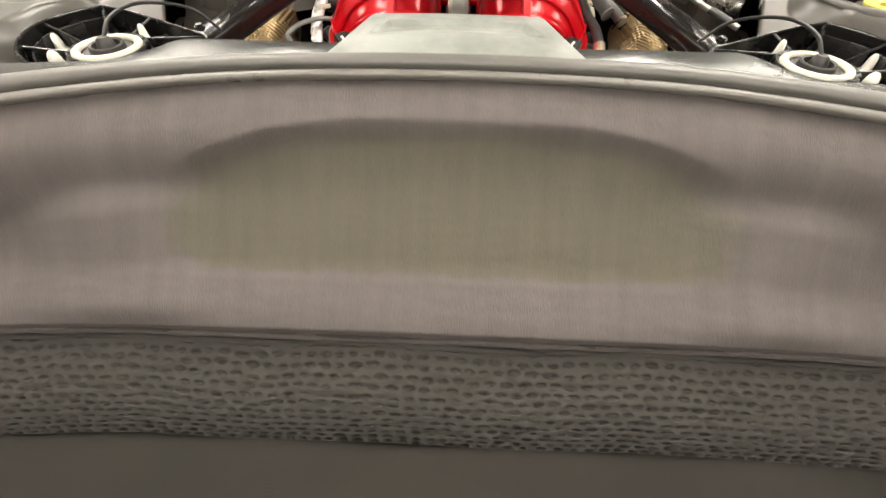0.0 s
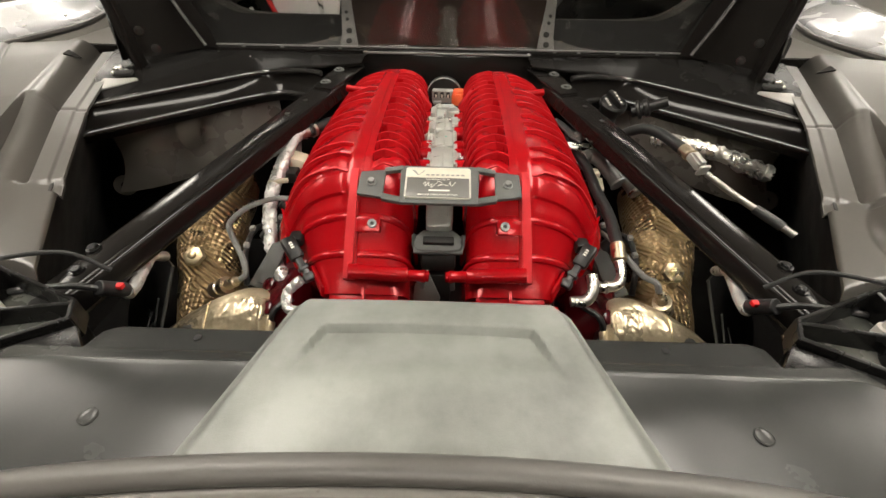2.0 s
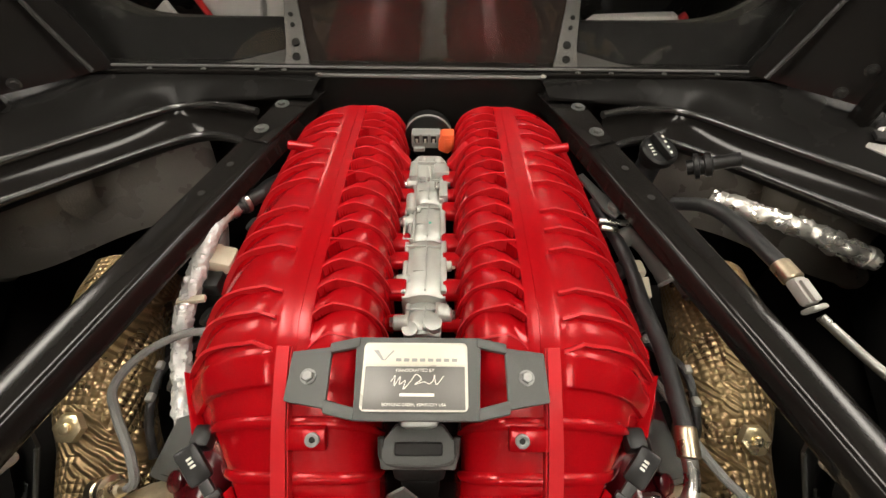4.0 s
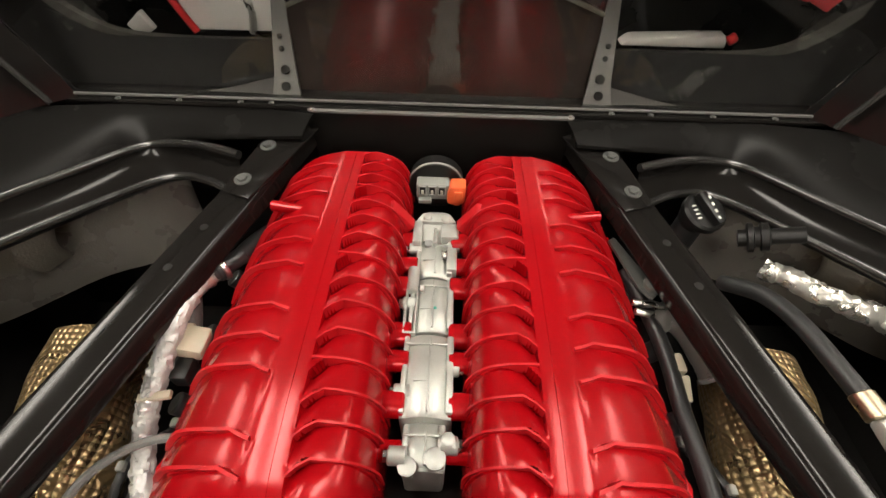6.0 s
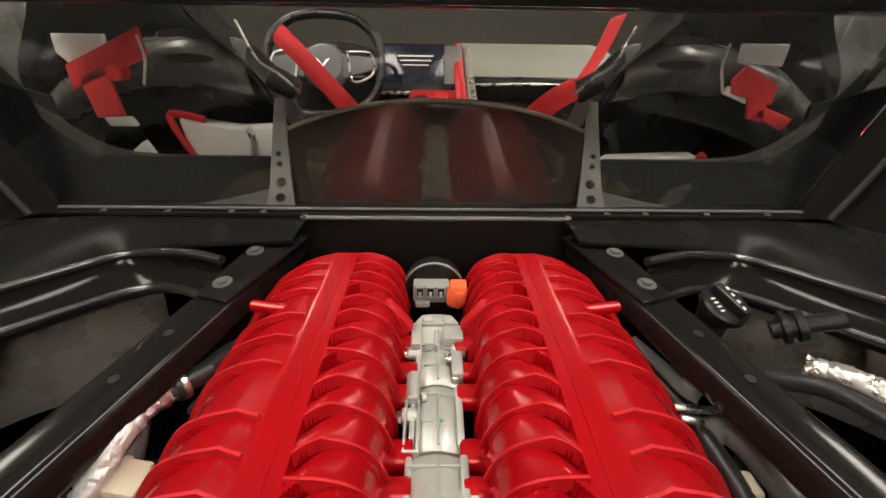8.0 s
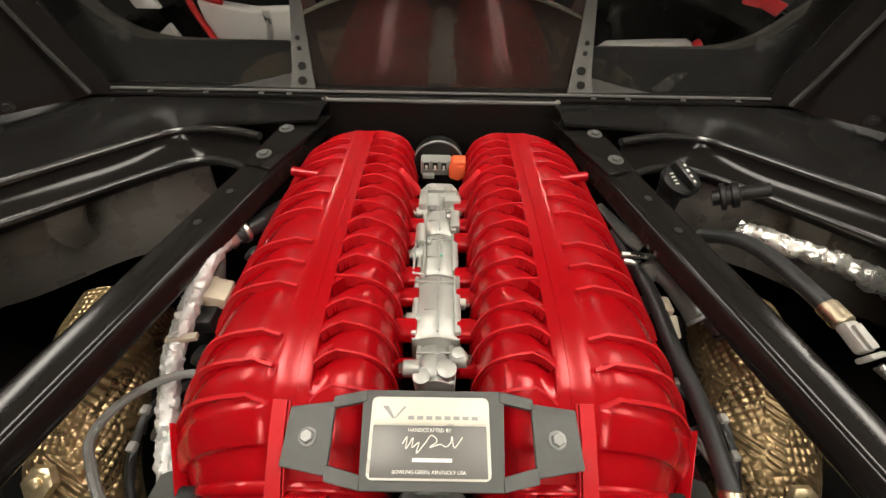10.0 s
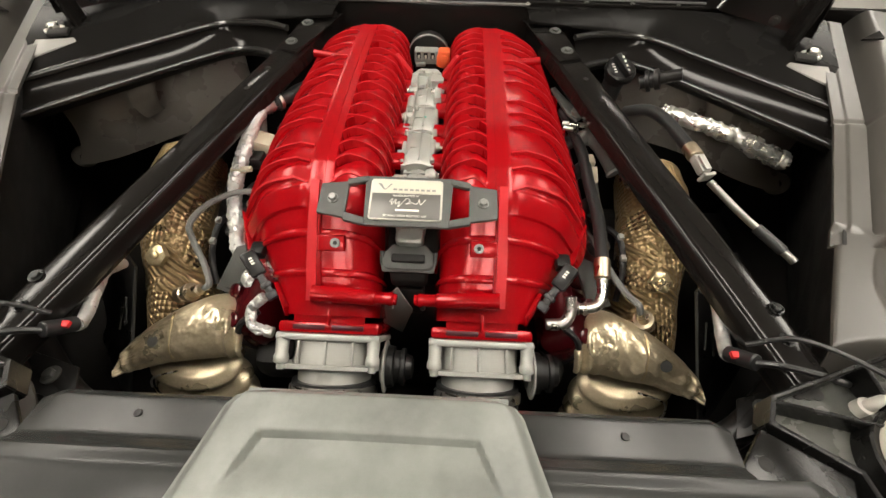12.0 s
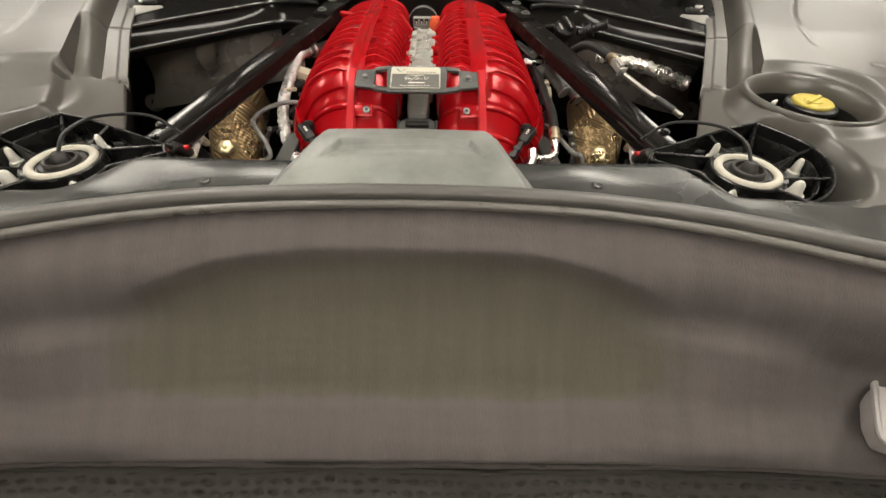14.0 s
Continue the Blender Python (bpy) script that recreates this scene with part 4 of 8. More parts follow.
# ---- diagonal braces ----
def brace(s):
    e = thing("brace_bar", (s * 0.3, 0.86, 0.94), "glossy black square-tube brace bolted across the bay", "brace bar", "brace bars")
    a, b = Vector((s * 0.192, 1.195, 0.9585)), Vector((s * 0.398, 0.535, 0.897))
    d = (b - a).normalized()
    w = Vector((d.y, -d.x, 0)).normalized() * (1 if s > 0 else -1)
    up = w.cross(d)
    if up.z < 0:
        up = -up
    rings = []
    hw, hh, r = 0.0235, 0.017, 0.009
    prof = []
    for cx, cz, a0 in ((1, 1, 0), (-1, 1, 90), (-1, -1, 180), (1, -1, 270)):
        for k in range(5):
            t = radians(a0 + k * 22.5)
            prof.append((cx * (hw - r) + r * math.cos(t), cz * (hh - r) + r * math.sin(t)))
    for k in range(13):
        f = k / 12
        c = a.lerp(b, f) - up * hh
        rings.append([c + w * x + up * z for x, z in prof])
    bm = bmesh.new()
    skin(bm, rings)
    part("tube", bm, BLACK_GLOSS, e, smooth=50)
    # folded front plate
    f0, f1 = a.lerp(b, 0.0), a.lerp(b, 0.2)
    bm = bmesh.new()
    slab(bm, [f0 - w * 0.024, f0 + w * 0.036, f1 + w * 0.024, f1 - w * 0.014], up * 0.005, 0.0015)
    part("front_plate", bm, BLACK_GLOSS, e)
    for at in ((s * 0.2265, 1.086), (s * 0.2135, 1.146)):
        z = a.z + (b.z - a.z) * ((a.y - at[1]) / (a.y - b.y)) + 0.005
        bolt("bolt", (at[0], at[1], z), up, e, 0.0062, 0.0035, BRACKET)
    for f in (0.27, 0.35):
        bm = bmesh.new()
        spin(bm, a.lerp(b, f) + up * 0.0005, up, [(0, 0.0045), (0.0006, 0.0045), (0.0007, 0.003)], 14)
        part("hole", bm, BLACK_MATT, e, "small dark hole")
    for x, y in ((0.380, 0.598), (0.3835, 0.632)):
        z = a.z + (b.z - a.z) * ((a.y - y) / (a.y - b.y)) + 0.0005
        bolt("bolt", (s * x, y, z), up, e, 0.0055, 0.003, CAST_BLACK, 1.35)
    return e


for s in (-1, 1):
    brace(s)

# ---- red intake plenums ----
# section of a plenum: distance from the middle, drop below the ridge
MAIN = [(0.034, 0.115), (0.033, 0.085), (0.035, 0.055), (0.040, 0.033), (0.050, 0.015), (0.068, 0.0035), (0.086, 0.0), (0.100, 0.0), (0.116, 0.0), (0.140, 0.0055), (0.163, 0.016), (0.184, 0.033), (0.204, 0.062), (0.221, 0.088), (0.231, 0.104), (0.233, 0.116)]
TAIL = [(0.034, 0.090), (0.033, 0.070), (0.033, 0.045), (0.035, 0.020), (0.041, 0.007), (0.055, 0.001), (0.075, 0.0), (0.092, 0.0), (0.108, 0.0), (0.124, 0.001), (0.135, 0.004), (0.142, 0.010), (0.146, 0.025), (0.147, 0.045), (0.147, 0.070), (0.146, 0.090)]
# along a plenum: place 0..1, ridge y, ridge z, share of the tail section, outer width
SPINE = [(0.0, 1.146, 0.930, 0.0, 0.80), (0.02, 1.140, 0.957, 0.0, 0.86), (0.05, 1.125, 0.968, 0.0, 0.90), (0.35, 0.98, 0.970, 0.0, 0.965), (0.60, 0.835, 0.966, 0.0, 1.0), (0.70, 0.778, 0.960, 0.0, 1.0), (0.76, 0.745, 0.943, 0.02, 0.985),
         (0.82, 0.718, 0.915, 0.10, 0.96), (0.88, 0.692, 0.884, 0.30, 0.96), (0.94, 0.664, 0.856, 0.72, 0.98), (1.0, 0.640, 0.838, 1.0, 1.0)]


def smooth_table(tab, x):
    """Smooth interpolation in rows (x, values...) that never overshoots a row."""
    x = max(tab[0][0], min(tab[-1][0], x))
    i = 0
    while i < len(tab) - 2 and x > tab[i + 1][0]:
        i += 1
    h = tab[i + 1][0] - tab[i][0]
    k = (x - tab[i][0]) / h
    out = []
    for c in range(1, len(tab[0])):
        def rise(n):
            return (tab[n + 1][c] - tab[n][c]) / (tab[n + 1][0] - tab[n][0])
        def slope(n):
            if n == 0:
                return rise(0)
            if n == len(tab) - 1:
                return rise(n - 1)
            p, q = rise(n - 1), rise(n)
            return 0.0 if p * q <= 0 else 2 * p * q / (p + q)
        a, b, m0, m1 = tab[i][c], tab[i + 1][c], slope(i) * h, slope(i + 1) * h
        out.append(a + k * (m0 + k * (3 * (b - a) - 2 * m0 - m1 + k * (2 * (a - b) + m0 + m1))))
    return tuple(out)


def plenum_point(s, f, j, lift=0.0):
    """A point of the shell: f along it, j (0..15) round its section."""
    y, z, tail, wide = smooth_table(SPINE, f)
    i = min(int(j), len(MAIN) - 2)
    k = j - i
    def sec(tab):
        p0, p1, p2, p3 = (Vector(tab[max(0, min(len(tab) - 1, i + q))]) for q in (-1, 0, 1, 2))
        return p1 + 0.5 * k * (p2 - p0 + k * (2 * p0 - 5 * p1 + 4 * p2 - p3 + k * (3 * (p1 - p2) + p3 - p0)))
    a, b = sec(MAIN), sec(TAIL)
    if a.x > 0.1:
        a.x = 0.1 + (a.x - 0.1) * wide
    p = a.lerp(b, tail)
    if f < 0.05:
        p.y *= 0.6 + 8 * f
    lean = 0.50 * step(0.72, 1.0, f)
    dirn = Vector((0, lean, -math.sqrt(1 - lean * lean)))
    q = Vector((s * p.x, y, z)) + dirn * p.y
    if lift:
        e = 0.05
        j0, j1 = max(0, j - e), min(14.999, j + e)
        c = Vector((s * 0.11, y, z)) + dirn * 0.09
        t = plenum_point(s, f, j1) - plenum_point(s, f, j0)
        g = plenum_point(s, min(1, f + 0.01), j) - plenum_point(s, max(0, f - 0.01), j)
        nrm = t.cross(g).normalized()
        if nrm.dot(q - c) < 0:
            nrm = -nrm
        q += nrm * lift
    return q


def f_of_y(y):
    a, b = 0.0, 1.0
    for k in range(24):
        m = (a + b) / 2
        a, b = (m, b) if smooth_table(SPINE, m)[0] > y else (a, m)
    return (a + b) / 2


INNER_RIBS = (1.13, 1.107, 1.086, 1.064, 1.041, 1.018, 0.992, 0.964, 0.938, 0.912, 0.885, 0.858, 0.834, 0.811, 0.787, 0.763)
OUTER_RIBS = (1.104, 1.079, 1.054, 1.014, 0.984, 0.954, 0.907, 0.879, 0.852, 0.804, 0.780, 0.757)
INNER_AT, OUTER_AT = [f_of_y(y) for y in INNER_RIBS], [f_of_y(y) for y in OUTER_RIBS]


def pocket(f, j):
    """Lift of the shell: pockets below the deck and its ribs, a lip over the shoulder groove."""
    along = step(0.02, 0.035, f)
    inner = step(0.8, 1.6, j) * (1 - step(6.05, 6.12, j)) * along * (1 - step(0.775, 0.785, f))
    outer = step(7.9, 8.3, j) * (1 - step(12.6, 13.2, j)) * along * (1 - step(0.745, 0.752, f))
    def past(places, g):
        for a, b in zip(places, places[1:]):
            if a <= g < b:
                return (g - a) / (b - a)
        return 1.0
    # a bay drops right behind its rib, most beside the deck, and rises flush to the next one
    near = step(4.2, 5.6, j)
    back = 1 - past(INNER_AT, f - 0.020 * step(5.3, 6.2, j))
    deep = 0.0018 * back + 0.0135 * near * back ** 2.2
    rear = 1 - past(OUTER_AT, f - 0.012 * (1 - step(8.05, 8.75, j)))
    lift = -max(deep * inner, (0.0006 + 0.0030 * rear ** 3) * outer)
    lip = step(8.1, 8.4, j) * (1 - step(13.0, 14.0, j))
    lift += lip * (0.0016 * step(0.745, 0.755, f) * (1 - step(0.792, 0.796, f)) - 0.0016 * step(0.793, 0.797, f) * (1 - step(0.80, 0.825, f)))
    return lift


def fin(bm, line, half, low, high, grow=0.0):
    """A raised rib along line; each point is (s, f, j), half its half-width along f."""
    rings = []
    for k, (s, f, j) in enumerate(line):
        top = high + grow * min(1.0, k / 8) * (1 - step(0.75, 1.0, k / max(1, len(line) - 1)))
        rings.append([plenum_point(s, f - half, j, low), plenum_point(s, f - half * 0.6, j, top), plenum_point(s, f + half * 0.6, j, top), plenum_point(s, f + half, j, low)])
    skin(bm, rings)


def plenum(s):
    e = thing("intake_plenum", (s * 0.11, 0.9, 0.86), "bright red ribbed cast intake plenum with a flat ridge", "intake plenum", "intake plenums")
    bm = bmesh.new()
    nf = 520
    across = [q * 0.25 for q in range(19)] + [4.75 + q * 0.125 for q in range(10)] + [6.0, 6.06, 6.12, 6.3] + [6.5 + q * 0.25 for q in range(6)] + [7.875 + q * 0.125 for q in range(10)] + [9.25 + q * 0.25 for q in range(24)]
    skin(bm, [[plenum_point(s, i / nf, j, pocket(i / nf, j)) for j in across] for i in range(nf + 1)], True, True)
    part("shell", bm, RED, e, smooth=50)
    # fine raised seam along the flat deck
    bm = bmesh.new()
    skin(bm, [[plenum_point(s, f, 6.82, -0.001), plenum_point(s, f, 6.85, 0.0006), plenum_point(s, f, 6.88, 0.0006), plenum_point(s, f, 6.91, -0.001)] for f in [0.05 + 0.70 * q / 60 for q in range(61)]])
    part("deck_seam", bm, RED, e, "thin raised seam along the deck", smooth=30)
    # flat bar down the rear face, split by a fine joint
    for nm, j0, j1, high in (("ridge_bar", 0.0, 0.12, -0.0012), ("ridge_bar", 0.13, 0.82, 0.0)):
        bm = bmesh.new()
        rings = []
        for k in range(25):
            f = 0.745 + k * 0.2185 / 24
            ja = 7.02 + max(0.0, f - 0.80) * 3.0
            h = 0.003 + 0.007 * step(0, 8, k) + high
            rings.append([plenum_point(s, f, ja + j0, -0.002), plenum_point(s, f, ja + j0 + 0.03, h), plenum_point(s, f, ja + j1 - 0.03, h), plenum_point(s, f, ja + j1, -0.002)])
        skin(bm, rings)
        part(nm, bm, RED_BRIGHT, e, "flat red bar down the rear face", smooth=30)
    # ribs: each breaks towards the rear where it meets the deck; their brighter red paints edge highlights
    for k, f in enumerate(INNER_AT):
        straight = k in (3, 7, 11)
        bm = bmesh.new()
        head = [(s, f, 6.12), (s, f, 5.8)] if straight else [(s, f + 0.0195, 6.12), (s, f + 0.009, 5.75), (s, f, 5.3)]
        fin(bm, head + [(s, f - 0.0006 * q, (5.5 if straight else 5.0) - 0.225 * q) for q in range(20)], 0.0026, -0.012, 0.0010, 0.0018)
        part("rib", bm, RED_BRIGHT, e, smooth=30)
    for f in OUTER_AT:
        bm = bmesh.new()
        fin(bm, [(s, f + 0.012, 8.05), (s, f + 0.006, 8.45), (s, f, 8.75)] + [(s, f - 0.001 * q, 9.1 + 0.25 * q) for q in range(17)], 0.0036, -0.007, 0.0018, 0.0026)
        part("rib", bm, RED_BRIGHT, e, smooth=30)
    # rolled bands over the rear bowl
    for f in (0.839, 0.908):
        for j0, j1 in ((0.6, 7.3), (7.6, 14.2)):
            bm = bmesh.new()
            rings = []
            for q in range(33):
                j = j0 + (j1 - j0) * q / 32
                g = f - 0.010 * step(10.0, 14.0, j) - 0.006 * step(3.5, 0.5, j)
                rings.append([plenum_point(s, g + df, j, h) for df, h in ((-0.0085, -0.001), (-0.0065, 0.0016), (-0.002, 0.0034), (0.003, 0.0034), (0.0062, 0.0022), (0.0072, -0.001))])
            skin(bm, rings)
            part("band", bm, RED, e, smooth=40)
    # lugs at the far end, wing tabs at the rear corner
    bm = bmesh.new()
    cyl(bm, (s * 0.135, 1.033, 0.956), (s * 0.176, 1.037, 0.959), 0.0058)
    part("lug", bm, RED, e)
    bm = bmesh.new()
    slab(bm, [(s * 0.058, 1.045, 0.949), (s * 0.046, 1.045, 0.953), (s * 0.024, 1.045, 0.924), (s * 0.034, 1.045, 0.914)], (0, 0.012, 0.002), 0.001)
    part("tab", bm, RED_BRIGHT, e)
    bm = bmesh.new()
    slab(bm, [(s * 0.224, 0.765, 0.865), (s * 0.205, 0.715, 0.842), (s * 0.198, 0.722, 0.838), (s * 0.219, 0.77, 0.85)], (0, 0.003, 0.014), 0.001)
    part("tab", bm, RED, e)
    bm = bmesh.new()
    slab(bm, [(s * 0.160, 0.668, 0.842), (s * 0.143, 0.640, 0.832), (s * 0.140, 0.646, 0.824), (s * 0.158, 0.676, 0.834)], (0, 0.004, 0.014), 0.001)
    part("tab", bm, RED, e)
    # threaded boss beside the bar
    n = Vector((0, -0.62, 0.78))
    at = Vector((s * 0.082, 0.7, 0.9)) 
    bm = bmesh.new()
    m = Matrix.Rotation(radians(50), 4, "X")
    box(bm, at + Vector((s * 0.008, 0, 0)), (0.036, 0.019, 0.009), 0.002, m)
    part("boss", bm, RED, e)
    bm = bmesh.new()
    spin(bm, at + n * 0.004, n, [(0, 0.0056), (0.0034, 0.0056), (0.0038, 0.0047), (0.0032, 0.0026), (-0.001, 0.0022)], 18)
    part("insert", bm, ALU_DARK, e, "grey threaded insert")
    bm = bmesh.new()
    spin(bm, at + n * 0.0062, n, [(0, 0.0025), (0.0004, 0.0025), (0.0005, 0.001)], 12)
    part("bore", bm, BLACK_MATT, e)
    # cross tube with stub end
    bm = bmesh.new()
    spin(bm, (s * 0.108, 0.655, 0.862), (-s, 0, -0.06), [(0, 0.0095), (0.070, 0.0095), (0.072, 0.0088), (0.073, 0.0072), (0.088, 0.0072), (0.090, 0.0082), (0.093, 0.0082), (0.0945, 0.0066), (0.098, 0.0066), (0.0985, 0.004)], 22)
    part("cross_tube", bm, RED, e, "round red cross tube")
    # runners down to the head
    for k in range(4):
        y = 0.80 + 0.095 * k
        bm = bmesh.new()
        tube(bm, [(s * 0.205, y, 0.86), (s * 0.215, y, 0.80), (s * 0.17, y, 0.73)], 0.026, 12, 4)
        part("runner", bm, RED, e)
    # flange to the throttle
    d, u = Vector((0, -0.86, -0.5)), Vector((0, -0.5, 0.86))
    o = Vector((s * 0.0905, 0.631, 0.828))
    def plate(depth, t0, t1, hw, hh, material, nm, par, bev=0.004):
        bm = bmesh.new()
        m = Matrix(((1, 0, 0), (0, d.y, u.y), (0, d.z, u.z))).to_4x4()
        box(bm, o + d * (t0 + t1) / 2 - u * hh, (hw * 2, t1 - t0, hh * 2), bev, m)
        return part(nm, bm, material, par)
    plate(0, -0.006, 0.008, 0.060, 0.052, RED, "flange", e)
    # thin dark red strips paint the shade inside two slots of the flange
    for dx in (-0.023, 0.023):
        bm = bmesh.new()
        box(bm, o + Vector((dx, 0, 0)) + u * 0.0 + d * 0.001, (0.038, 0.006, 0.0012), 0.0004, Matrix(((1, 0, 0), (0, d.y, u.y), (0, d.z, u.z))).to_4x4())
        part("flange_slot_shade", bm, RED_DEEP, e, "dark red strip that paints the shade of a flange slot")
    bm = bmesh.new()
    box(bm, o + Vector((0, 0.012, 0.004)), (0.085, 0.018, 0.004), 0.001, Matrix.Rotation(radians(30), 4, "X"))
    box(bm, o + Vector((0.0, 0.010, 0.006)), (0.004, 0.02, 0.012), 0.001, Matrix.Rotation(radians(30), 4, "X"))
    part("flange_web", bm, RED, e)
    # throttle body
    tb = thing("throttle_body", (s * 0.0905, 0.6, 0.78), "cast silver throttle body bolted to the red plenum", "throttle body", "throttle bodies")
    bm = bmesh.new()
    m = Matrix(((1, 0, 0), (0, d.y, u.y), (0, d.z, u.z))).to_4x4()
    box(bm, o + d * 0.0125 - u * 0.05, (0.124, 0.008, 0.104), 0.003, m)
    part("flange", bm, THROTTLE, tb)
    c0 = o + d * 0.016 - u * 0.052
    def ring(depth, hw, hh, p=4.0, n=48):
        pts = []
        for q in range(n):
            t = q * math.tau / n
            k = (abs(math.cos(t)) ** p + abs(math.sin(t)) ** p) ** (-1 / p)
            pts.append(c0 + d * depth + Vector((1, 0, 0)) * hw * k * math.cos(t) + u * hh * k * math.sin(t))
        return pts
    bm = bmesh.new()
    skin(bm, [ring(0.0, 0.050, 0.049), ring(0.002, 0.0475, 0.0465), ring(0.010, 0.0465, 0.0468), ring(0.020, 0.0468, 0.047), ring(0.027, 0.049, 0.048), ring(0.033, 0.049, 0.047, 3), ring(0.036, 0.046, 0.045, 2), ring(0.055, 0.045, 0.045, 2)])
    part("barrel", bm, THROTTLE, tb, smooth=40)
    bm = bmesh.new()
    skin(bm, [ring(0.0285, 0.060, 0.050, 6), ring(0.0295, 0.061, 0.051, 6), ring(0.0335, 0.061, 0.051, 6), ring(0.0345, 0.060, 0.050, 6)])
    part("lower_flange", bm, THROTTLE, tb, smooth=40)
    for x in (-0.034, -0.002, 0.030):
        bm = bmesh.new()
        box(bm, c0 + Vector((x, 0, 0)) + d * 0.014 + u * 0.0475, (0.003, 0.030, 0.006), 0.0008, m)
        part("cooling_rib", bm, THROTTLE, tb)
    for x in (-0.054, 0.054):
        bm = bmesh.new()
        p = o + Vector((x, 0, 0)) + d * 0.008 - u * 0.006
        spin(bm, p, d, [(0, 0.0082), (0.024, 0.0072), (0.028, 0.0088), (0.034, 0.0088), (0.0355, 0.0078), (0.036, 0.005), (0.043, 0.0046)], 20)
        part("bolt_post", bm, THROTTLE, tb)
    hub = c0 + d * 0.030 + u * 0.010
    bm = bmesh.new()
    spin(bm, hub + Vector((0.060, 0, 0)), (1, 0, 0), [(0, 0.020), (0.004, 0.024), (0.0045, 0.032), (0.0065, 0.032), (0.007, 0.030)], 36)
    part("drive_plate", bm, THROTTLE, tb, "bright round end plate")
    bm = bmesh.new()
    spin(bm, hub + Vector((0.068, 0, 0)), (1, 0, 0), [(0, 0.026), (0.008, 0.025), (0.009, 0.020), (0.016, 0.020), (0.017, 0.023), (0.022, 0.023), (0.023, 0.016), (0.030, 0.014), (0.032, 0.010)], 32)
    part("drive_housing", bm, BLACK_PLASTIC, tb, "black ribbed drive housing")
    bm = bmesh.new()
    tube(bm, [c0 + d * 0.048, c0 + d * 0.09 - u * 0.006, c0 + d * 0.15 - u * 0.05], 0.052, 24, 6)
    part("intake_duct", bm, HOSE, tb, "black rubber intake duct")
    bm = bmesh.new()
    spin(bm, c0 + d * 0.055, d, [(0, 0.0535), (0.001, 0.0545), (0.011, 0.0545), (0.012, 0.0535)], 36)
    part("hose_clamp", bm, STEEL, tb)
    return e


THROTTLE = mat("pale_throttle_casting", (0.40, 0.40, 0.37), 0.42, 0.25, 0.2, 60, 900, 0.12)
# machined bar and tabs; on the ribs this lighter red paints edge highlights
RED_BRIGHT = mat("red_machined_and_rib_highlight", (0.47, 0.008, 0.013), 0.42, 0.1, 0.15, 20, 900, 0.03, 0.35, 0.0, rvar=0.06)
for s in (-1, 1):
    plenum(s)


